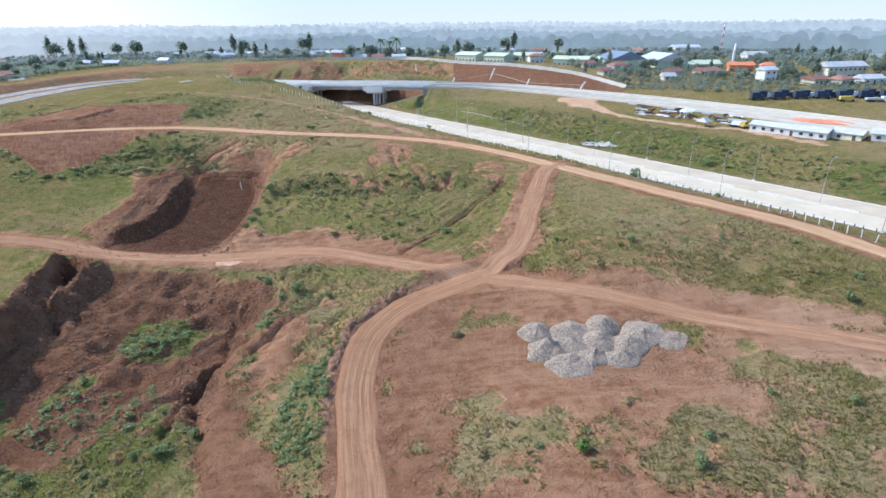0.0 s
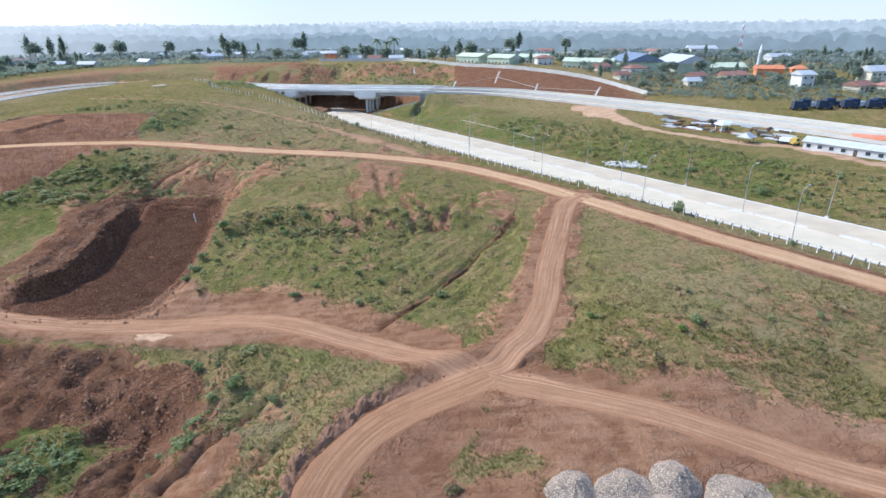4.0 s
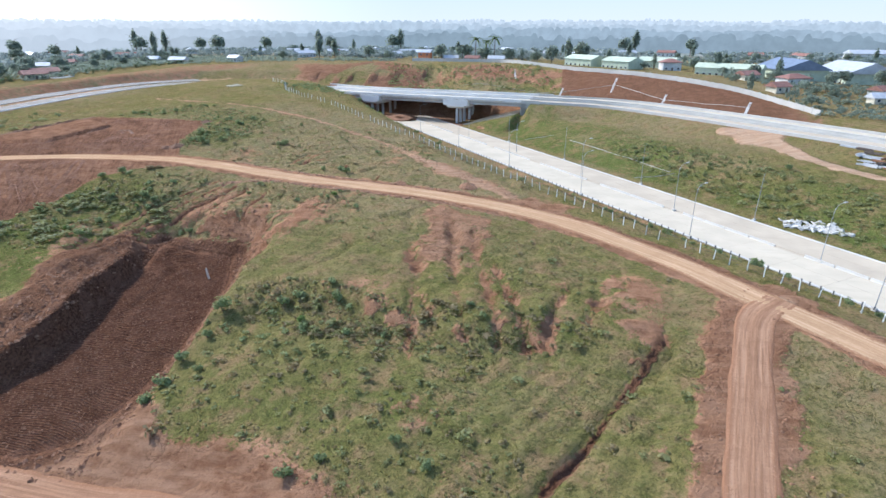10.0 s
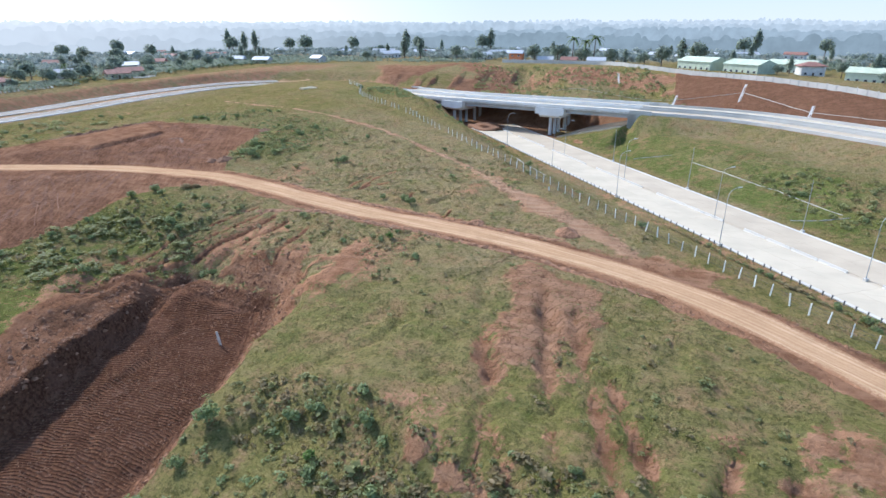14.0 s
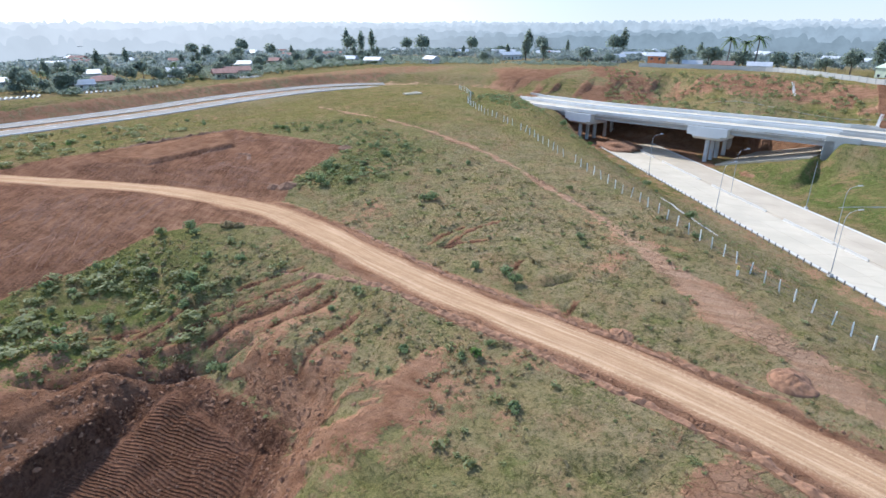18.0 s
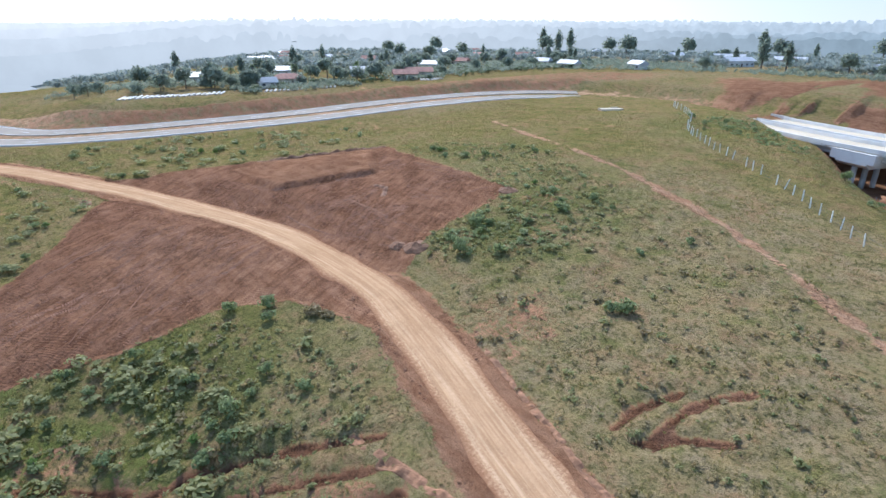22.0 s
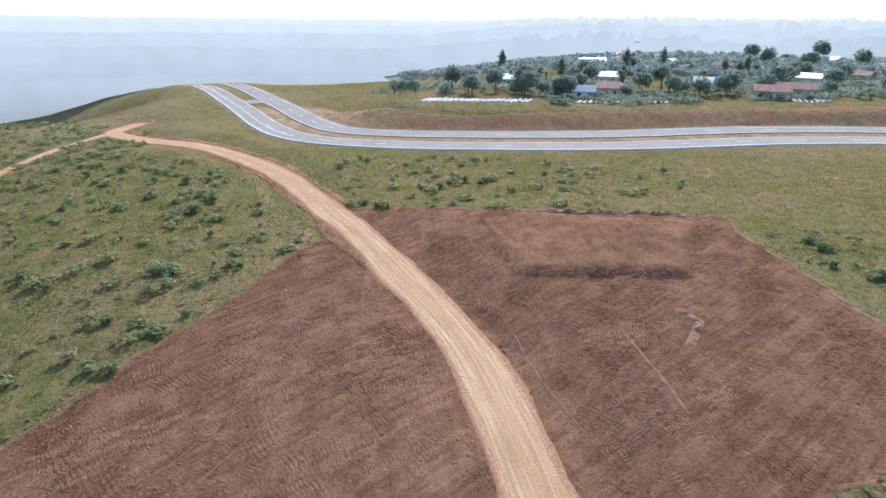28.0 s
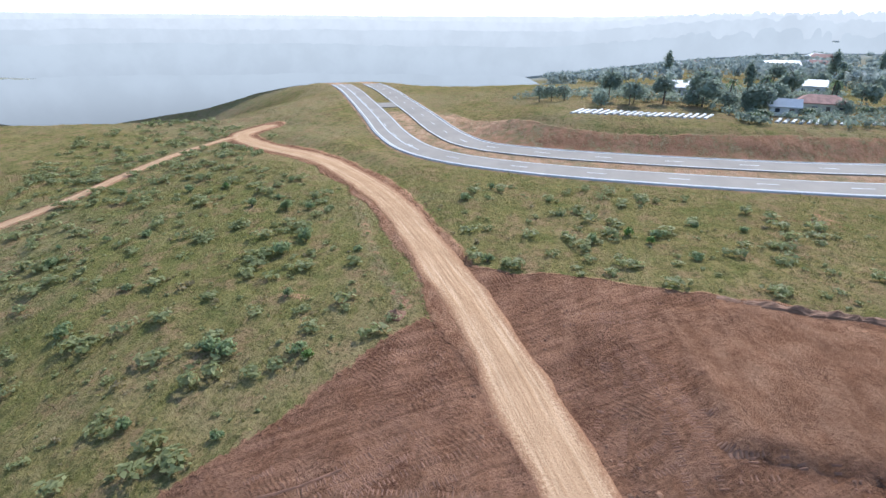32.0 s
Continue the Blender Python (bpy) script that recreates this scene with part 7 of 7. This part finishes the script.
# lattice mast
mast = thing("radio_mast", (267, 597, height(267, 597)), 20, "tall red and white lattice radio mast", "mast")
for k in range(8):
    g, z0, z1 = Geo(), 3.6 * k, 3.6 * k + 3.6
    r0, r1 = 2.2 * (1 - k / 9), 2.2 * (1 - (k + 1) / 9)
    for a in range(4):
        c, s, c2, s2 = math.cos(a * math.pi / 2), math.sin(a * math.pi / 2), math.cos((a + 1) * math.pi / 2), math.sin((a + 1) * math.pi / 2)
        g.tube([(c * r0, s * r0, z0), (c * r1, s * r1, z1)], 0.16, 4)
        g.tube([(c * r0, s * r0, z0), (c2 * r1, s2 * r1, z1)], 0.10, 4)
        g.tube([(c2 * r0, s2 * r0, z0), (c * r1, s * r1, z1)], 0.10, 4)
        g.tube([(c * r1, s * r1, z1), (c2 * r1, s2 * r1, z1)], 0.10, 4)
    part("mast_section", g, RED_PAINT if k % 2 == 0 else CANVAS, mast)
part("antenna", Geo().tube([(0, 0, 28), (0, 0, 31.5)], 0.12, 6), STEEL, mast)
for a in range(3):
    part("panel_antenna", Geo().box((math.cos(a * 2.1) * 0.9, math.sin(a * 2.1) * 0.9, 25), (0.5, 0.5, 2.2)), CANVAS, mast)
tower = thing("minaret", (208, 440, height(208, 440)), 0, "slender white tower with a pointed top", "tower")
part("shaft", Geo().tube([(0, 0, 0), (0, 0, 11)], [1.3, 0.9], 8), WALL_WHITE, tower)
part("balcony", Geo().tube([(0, 0, 11), (0, 0, 11.6)], [1.5, 1.5], 8), WALL_WHITE, tower)
part("spire", Geo().tube([(0, 0, 11.6), (0, 0, 14), (0, 0, 17)], [0.9, 0.8, 0.05], 8), CANVAS, tower)

# pale panel wall round the village
wall_line = finer(spline([(-112, 512, 0), (-80, 506, 0), (-44, 496, 0), (-20, 468, 0), (21, 424, 0), (47, 397, 0), (68, 373, 0), (84, 352, 0), (97, 322, 0)]), 4.0)
wall = thing("boundary_wall", (-20, 468, height(-20, 468)), 0, "long pale concrete panel wall along the top of the slope", "wall", kind="structure")
WI = wall.matrix_world.inverted()
for a, b in zip(wall_line[:-1], wall_line[1:]):
    za, zb = height(a[0], a[1]), height(b[0], b[1])
    g = Geo().sweep([(a[0], a[1], za), (b[0], b[1], zb)], [(0.1, -0.8), (0.1, 2.1), (-0.1, 2.1), (-0.1, -0.8)])
    part("wall_panel", g, BARRIER, wall).matrix_parent_inverse = WI
    part("pillar", Geo().box((a[0], a[1], za - 0.6), (0.35, 0.35, 3.0), taper=0.95), BARRIER, wall).matrix_parent_inverse = WI

BED_FILM = plain("silver_plastic_film", (0.42, 0.41, 0.38), 0.5, 0.3)
# vegetable beds under plastic on the terrace above the highway
for bx, by, rows_, length, tr, label in ((-287, 224, 20, 7.5, 76, "vegetable bed under silver plastic film"), (-279.5, 276, 9, 6.0, 76, "short vegetable bed under pale plastic film"), (-278.5, 297, 6, 4.5, 70, "short vegetable bed under pale plastic film"), (-275, 352, 7, 8.0, 55, "vegetable bed under pale plastic film")):
    for k in range(rows_):
        x, y = bx + 0.22 * k * 1.9 * 0.55, by + k * 1.85
        line = [(x + u * math.cos(radians(150)), y + u * math.sin(radians(150)), height(x + u * math.cos(radians(150)), y + u * math.sin(radians(150)))) for u in np.linspace(-length / 2, length / 2, 5)]
        tagged(part("vegetable_bed", Geo().sweep(line, [(0.5, -0.2), (0.42, 0.3), (0.2, 0.38), (-0.2, 0.38), (-0.42, 0.3), (-0.5, -0.2)]), BED_FILM), label, "vegetable bed", "vegetable beds")


# ---- trees ----
def trunk_and_limbs(rs, tall, r):
    g = Geo()
    top = Vector((rs.uniform(-0.4, 0.4), rs.uniform(-0.4, 0.4), tall * 0.62))
    g.tube([(0, 0, -0.6), (0.05, 0, tall * 0.25), tuple(top)], [r, r * 0.8, r * 0.5], 7)
    for k in range(6):
        a, z = k * 1.05 + rs.uniform(0, 0.6), tall * rs.uniform(0.32, 0.6)
        out = tall * rs.uniform(0.15, 0.26)
        g.tube([(top.x * z / top.z, top.y * z / top.z, z), (math.cos(a) * out * 0.6, math.sin(a) * out * 0.6, z + out * 0.5), (math.cos(a) * out * 0.95, math.sin(a) * out * 0.95, z + out * 0.8)], [r * 0.4, r * 0.25, r * 0.1], 5)
    return g


def make_tree(seed, tall, width, leaves, size, mat, label, low=0.35, lobes=11):
    rs = np.random.RandomState(seed)
    t = thing("tree", (0, 0, 0), 0, label, "tree", "trees round the village")
    leaves = int(leaves * 1.25)
    part("trunk", trunk_and_limbs(rs, tall, tall * 0.022), BARK, t)
    v = leaf_cloud(rs, leaves, size, (width, width * 0.9, tall * (1.12 - low) * 1.2), lobes)
    v[:, 2] += tall * (0.30 + low * 0.42)
    part("crown", quads_mesh("crown", v, mat), None, t)
    return t


def make_palm(seed):
    rs = np.random.RandomState(seed)
    t = thing("palm_tree", (0, 0, 0), 0, "slender coconut palm with a drooping crown", "palm", "palms of the village")
    part("trunk", Geo().tube([(0, 0, -0.5), (0.3, 0, 4), (0.5, 0.2, 9.5)], [0.26, 0.2, 0.16], 7), BARK, t)
    q = []
    for k in range(18):
        a, lift = k * 2.4, rs.uniform(-0.2, 0.75)
        for j in range(9):
            u0, u1 = j / 9, (j + 1) / 9
            pt = lambda u: np.array((math.cos(a) * 3.6 * u, math.sin(a) * 3.6 * u, 9.5 + 2.4 * lift * u * 2 - 3.2 * u * u)) + np.array((0.5, 0.2, 0))
            p, e = pt(u0), pt(u1)
            w = np.array((-math.sin(a), math.cos(a), -0.35)) * 0.55 * (1 - 0.75 * u1)
            w2 = w * np.array((-1, -1, 1))
            q += [p, e, e + w, p + w, p, p + w2, e + w2, e]
    part("frond_crown", quads_mesh("frond_crown", np.array(q), LEAF_PALM), None, t)
    return t


def make_banana(seed):
    rs = np.random.RandomState(seed)
    t = thing("banana_plant", (0, 0, 0), 0, "clump of banana plants with broad torn leaves", "banana plant", "banana plants in the gardens")
    g, q = Geo(), []
    for c in range(3):
        cx, cy = rs.uniform(-1, 1, 2)
        tall = rs.uniform(1.6, 2.6)
        g.tube([(cx, cy, -0.3), (cx, cy, tall)], [0.16, 0.1], 6)
        for k in range(7):
            a = k * 0.95 + c
            for j in range(3):
                u0, u1 = j / 3, (j + 1) / 3
                pt = lambda u: np.array((cx + math.cos(a) * 1.7 * u, cy + math.sin(a) * 1.7 * u, tall + 1.5 * u - 2.0 * u * u))
                p, e = pt(u0), pt(u1)
                w = np.array((-math.sin(a), math.cos(a), 0)) * 0.32 * (1 - 0.5 * u1)
                q += [p - w, e - w, e + w, p + w]
    part("stem", g, LEAF_PALM, t)
    part("leaf_crown", quads_mesh("leaf_crown", np.array(q), LEAF_PALM), None, t)
    return t


TREES = [make_tree(61, 10, 10.5, 520, 0.55, LEAF_TREE, "broad green tree with a rounded crown"), make_tree(62, 13, 10, 560, 0.6, LEAF_TREE, "tall green tree with an uneven crown", 0.4, 9), make_tree(63, 8.5, 9.5, 420, 0.5, LEAF_TREE, "spreading green tree beside houses", 0.3), make_tree(64, 16, 5.5, 520, 0.55, LEAF_TREE, "tall narrow dark tree", 0.25, 14), make_tree(65, 6.5, 7.5, 330, 0.45, LEAF_TREE, "small leafy tree in a garden", 0.25)]
PALM, BANANA = make_palm(71), make_banana(72)
planted = set()


def plant(model, x, y, size, rs, squash=1.0):
    m = pose(x, y, height(x, y) - 0.1, 0, 0, rs.uniform(0, 360)) @ Matrix.Diagonal((size, size, size * squash, 1))
    if model.name not in planted:
        planted.add(model.name)
        model.matrix_basis = m
        return
    copy_thing(model, m).matrix_basis = m


rs = np.random.RandomState(9)
for k, x, y, size in ((1, -92, 524, 1.35), (0, -76, 526, 1.7), (2, -60, 530, 1.7), (0, -40, 520, 1.4), (2, -18, 500, 1.3), (1, -8, 492, 1.3), (3, 3, 505, 1.35), (1, 12, 512, 1.6), (3, 28, 470, 0.9), (0, 22, 484, 0.9), (3, 55, 462, 0.8), (2, 48, 452, 0.8), (3, 86, 440, 1.0), (1, 76, 452, 0.9), (2, 84, 418, 0.9), (0, 100, 420, 1.0), (2, 108, 410, 0.9), (0, 128, 392, 1.0), (0, 150, 395, 1.2), (2, 118, 372, 0.8), (0, 135, 402, 1.0), (0, 190, 350, 1.1), (0, 196, 342, 1.2), (1, 216, 352, 1.0),
                      (2, 176, 352, 0.9), (1, 240, 372, 1.2), (0, 250, 345, 1.3), (1, 226, 372, 1.2), (2, 160, 350, 0.9), (3, -190, 520, 1.4), (3, -178, 522, 1.3), (1, -150, 525, 1.2), (0, -132, 520, 1.0), (0, -214, 505, 1.0)):
    plant(TREES[k], x, y, size, rs)
for k, x, y, size in ((3, -420, 600, 1.9), (1, -408, 592, 1.8), (3, -378, 572, 1.7), (3, -372, 580, 1.8), (1, -361, 620, 1.6), (1, -330, 600, 1.9), (1, -300, 640, 1.7), (3, -250, 660, 1.8), (1, -240, 664, 1.7), (1, -180, 690, 1.9), (3, -172, 694, 1.9), (1, -437, 452, 1.4), (0, -425, 470, 1.5), (1, -414, 496, 1.4), (1, 60, 700, 1.8), (3, 70, 705, 1.9), (1, 120, 690, 1.7), (1, -480, 520, 1.7), (0, -500, 480, 1.7)):
    plant(TREES[k], x, y, size, rs)
for x, y, size in ((-66, 522, 1.7), (-52, 524, 1.75), (-58, 528, 1.5), (160, 400, 0.9), (-303, 270, 0.8), (-306, 300, 0.8), (-298, 330, 0.85), (-296, 316, 0.7), (-315, 285, 0.8), (-300, 345, 0.8)):
    plant(PALM, x, y, size, rs)
# trees on the terrace above the highway
for k, x, y, size in ((2, -330, 214, 1.1), (2, -322, 218, 1.1), (2, -316, 222, 1.0), (1, -312, 236, 1.1), (0, -306, 243, 0.9), (1, -306, 252, 1.1), (0, -300, 262, 1.2), (1, -305, 262, 1.2), (2, -298, 268, 0.9), (4, -292, 272, 1.0), (4, -296, 278, 1.0), (0, -308, 284, 1.1), (1, -318, 294, 1.1), (0, -304, 308, 1.2), (1, -310, 320, 1.2), (2, -298, 322, 1.0), (0, -296, 336, 1.1), (0, -292, 352, 1.2), (1, -300, 362, 1.1), (2, -290, 376, 1.0), (0, -306, 392, 1.1)):
    plant(TREES[k], x, y, size * rs.uniform(0.85, 1.1), rs)
for _ in range(46):
    y = rs.uniform(268, 400)
    plant(BANANA, -277 - rs.uniform(0, 22) + max(0, y - 330) * 0.12, y, rs.uniform(0.7, 1.15), rs)
for _ in range(60):
    y = rs.uniform(400, 470)
    plant(BANANA, rs.uniform(-330, -262), y, rs.uniform(0.7, 1.1), rs)
count = 0
while count < 150:
    x, y = -290 - 130 * rs.uniform(0, 1) ** 1.6, rs.uniform(225, 520)
    if rs.uniform() < 0.55:
        plant(TREES[rs.randint(0, 5)], x, y, rs.uniform(0.7, 1.15), rs)
    count += 1
for _ in range(120):
    x, y = rs.uniform(80, 340), rs.uniform(318, 610)
    if all(math.hypot(x - h[0], y - h[1]) > 14 for h in HOUSES) and math.hypot(x - 138, y - 434) > 32:
        plant(TREES[rs.randint(0, 5)], x, y, rs.uniform(0.6, 1.0), rs)
for _ in range(24):
    plant(TREES[rs.randint(0, 5)], rs.uniform(-280, 60), rs.uniform(535, 680), rs.uniform(0.7, 1.15), rs)

# hedges and scrub in front of the village, and woods beyond it
def canopy(name, places, mat, label, leaves, size, shape, kind="stuff"):
    forms = [leaf_cloud(np.random.RandomState(300 + k), leaves, size, shape, 5) for k in range(10)]
    r = np.random.RandomState(len(places))
    v = np.concatenate([forms[i % 10] * r.uniform(0.6, 1.3) + np.array((x, y, z + shape[2] * 0.42)) for i, (x, y, z) in enumerate(places)])
    return tagged(new(name, quads_mesh(name, v, mat)), label, "woods" if size > 0.6 else "scrub", kind=kind)


xs = rs.uniform(95, 300, 1900)
ys = 330 - (xs - 95) * 0.42 + rs.uniform(-10, 80, 1900)
canopy("village_scrub", list(zip(xs, ys, surface(xs, ys))), LEAF_TREE, "hazy pale green scrub before the village", 26, 0.4, (3.4, 3.0, 2.4))
xs, ys = rs.uniform(80, 340, 420), rs.uniform(335, 600, 420)
ok = np.array([min(math.hypot(x - h[0], y - h[1]) for h in HOUSES) > 11 for x, y in zip(xs, ys)]) & (np.hypot(xs - 138, ys - 434) > 30) & (along(CREST, xs, ys)[1] > 0)
canopy("village_woods", list(zip(xs[ok], ys[ok], surface(xs[ok], ys[ok]))), LEAF_TREE, "garden trees closing the gaps between village houses", 90, 0.55, (7.0, 6.5, 6.5))
xs, ys = rs.uniform(-350, -272, 2600), rs.uniform(205, 470, 2600)
ok = (fbm(xs, ys, 30, 3) > 0.40) & (xs < -270 + 0.03 * (ys - 212)) & ~((ys < 262) & (xs > -298))
canopy("garden_scrub", list(zip(xs[ok], ys[ok], surface(xs[ok], ys[ok]))), LEAF_TREE, "leafy gardens and hedges between farm houses", 26, 0.42, (4.2, 3.8, 3.2))
xs, ys = rs.uniform(-345, -120, 1500), rs.uniform(440, 545, 1500)
ok = (along(CREST, xs, ys)[0] > 9) & (along(CREST, xs, ys)[1] > 0) & (fbm(xs, ys, 26, 3) > 0.36)
canopy("terrace_scrub", list(zip(xs[ok], ys[ok], surface(xs[ok], ys[ok]))), LEAF_TREE, "leafy gardens on the terrace above the cut", 26, 0.42, (4.4, 4.0, 3.0))
xs, ys = rs.uniform(-95, 6, 620), rs.uniform(392, 466, 620)
xs = xs - (ys - 392) * 0.3
canopy("slope_scrub", list(zip(xs, ys, surface(xs, ys))), LEAF_OLIVE, "green bushes on the cut slope", 26, 0.34, (2.8, 2.5, 1.8))
a, d = rs.uniform(-0.9, 1.75, 2600), 330 + 245 * rs.uniform(0, 1, 2600)
xs, ys = -60 - np.sin(a) * d, 180 + np.cos(a) * d
ok = (fbm(xs, ys, 120, 3) > 0.27) & ((ys > 530) | (xs < -345) | (xs > 250)) & ~((xs < -380) & (ys < 220))
xs, ys = xs[ok], ys[ok]
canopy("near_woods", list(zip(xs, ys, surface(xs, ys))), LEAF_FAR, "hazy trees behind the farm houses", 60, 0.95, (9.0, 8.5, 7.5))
# small pale houses scattered through the far woods
for k in range(34):
    b, q = rs.uniform(-0.55, 1.35), rs.uniform(390, 560)
    x, y = -60 - math.sin(b) * q, 180 + math.cos(b) * q
    house(x, y, rs.uniform(9, 20), rs.uniform(7, 10), 3.6, rs.uniform(0, 180), WALL_WHITE, (ROOF_GREY, ROOF_RED, ROOF_GREY)[k % 3], "pale house among distant trees", 2.0)


# ---- wooded ridges fading towards the horizon ----
def ridge(name, radius, top, valley, tint, sunward, seed, crown, deep=0.82):
    """A far wooded ridge as a glowing strip with haze in its colour: an uneven line of crowns over low ground; it sinks
    towards the valley in the west.
    """
    r = np.random.RandomState(seed)
    n = int(2 * math.pi * radius / 1.5)
    a = 2 * np.pi * np.arange(n) / n
    u = a * radius
    line = np.zeros(n)
    for c, w, h in zip(r.uniform(0, u[-1], int(u[-1] / 5.0)), r.uniform(3.0, 8.0, n), crown * r.uniform(0.3, 1.0, n) ** 1.6):
        h = h * (0.25 + 1.0 * float(fbm(np.array([c]), np.array([seed * 31.0]), 90.0, 2)[0]) ** 1.5)
        k = np.arange(int((c - w) / 1.5), int((c + w) / 1.5) + 1)
        q = np.sqrt(np.clip(1 - ((k * 1.5 - c) / w) ** 2, 0, 1)) * h
        line[k % n] = np.maximum(line[k % n], q)
    ground_line = top + 3 + 16 * (fbm(np.cos(a) * radius + 5000, np.sin(a) * radius + 5000, radius * 0.3, 3) - 0.5)
    low = smooth(2.75, 3.1, a) * smooth(4.6, 4.2, a)
    z = ground_line + (valley + 9 * (fbm(np.cos(a) * radius + 900, np.sin(a) * radius + 3000, radius * 0.22, 4) - 0.5) - ground_line) * low + line * (1 - 0.8 * low) + 0.5 * (r.rand(n) - 0.5)
    x, y = np.cos(a) * radius - 80, np.sin(a) * radius + 180
    v = np.stack([np.stack([x, y, 0 * x - 90], 1), np.stack([x, y, z], 1)], 1).reshape(-1, 3)
    g = Geo().add(v.tolist(), [(2 * k, 2 * ((k + 1) % n), 2 * ((k + 1) % n) + 1, 2 * k + 1) for k in range(n)])
    m = Nodes(name)
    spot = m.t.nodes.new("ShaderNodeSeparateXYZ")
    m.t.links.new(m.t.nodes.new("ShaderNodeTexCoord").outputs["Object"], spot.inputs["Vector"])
    # haze is painted into the glow: paler towards the sun, darker at the foot
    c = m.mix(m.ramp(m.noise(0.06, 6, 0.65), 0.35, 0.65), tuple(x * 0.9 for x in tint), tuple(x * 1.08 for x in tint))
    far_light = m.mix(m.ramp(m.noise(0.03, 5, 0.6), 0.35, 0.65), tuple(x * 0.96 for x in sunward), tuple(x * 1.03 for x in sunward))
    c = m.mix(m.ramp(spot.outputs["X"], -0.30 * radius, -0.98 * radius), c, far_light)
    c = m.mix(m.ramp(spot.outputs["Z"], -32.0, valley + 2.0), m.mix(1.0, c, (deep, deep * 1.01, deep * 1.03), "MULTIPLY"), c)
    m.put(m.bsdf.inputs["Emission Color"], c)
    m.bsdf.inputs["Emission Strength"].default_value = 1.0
    return tagged(part(name, g, m.done((0.01, 0.01, 0.01), 1.0, None, 0, 0.0)), "glowing far backdrop of hazy blue-grey ridge and valley haze", "hills", kind="structure")


# the valley strip is added haze over the ground behind; outer rings glow paler
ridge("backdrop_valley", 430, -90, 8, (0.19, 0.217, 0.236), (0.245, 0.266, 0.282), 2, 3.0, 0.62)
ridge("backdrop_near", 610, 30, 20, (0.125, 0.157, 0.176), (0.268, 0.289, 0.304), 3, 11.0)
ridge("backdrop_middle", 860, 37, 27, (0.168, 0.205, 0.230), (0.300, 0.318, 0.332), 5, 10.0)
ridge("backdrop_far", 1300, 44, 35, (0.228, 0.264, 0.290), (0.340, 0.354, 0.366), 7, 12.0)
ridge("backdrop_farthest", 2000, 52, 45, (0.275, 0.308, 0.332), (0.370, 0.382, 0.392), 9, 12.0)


def haze_bank():
    """The bright hazy lower sky, far behind everything."""
    n, r = 96, 4000.0
    v = [(math.cos(2 * math.pi * k / n) * r - 80, math.sin(2 * math.pi * k / n) * r + 180, z) for k in range(n) for z in (-300.0, 480.0)]
    g = Geo().add(v, [(2 * k, 2 * ((k + 1) % n), 2 * ((k + 1) % n) + 1, 2 * k + 1) for k in range(n)])
    m = Nodes("haze_bank")
    spot = m.t.nodes.new("ShaderNodeSeparateXYZ")
    m.t.links.new(m.t.nodes.new("ShaderNodeTexCoord").outputs["Object"], spot.inputs["Vector"])
    c = m.mix(m.ramp(spot.outputs["Z"], 20.0, 240.0), (0.375, 0.395, 0.412), (0.345, 0.385, 0.430))
    c = m.mix(m.ramp(spot.outputs["X"], -900.0, -3900.0), c, (0.66, 0.675, 0.69))
    m.put(m.bsdf.inputs["Emission Color"], c)
    m.bsdf.inputs["Emission Strength"].default_value = 1.0
    return tagged(part("backdrop_sky", g, m.done((0.0, 0.0, 0.0), 1.0, None, 0, 0.0)), "pale hazy sky near the horizon", "sky", kind="structure")


haze_bank()
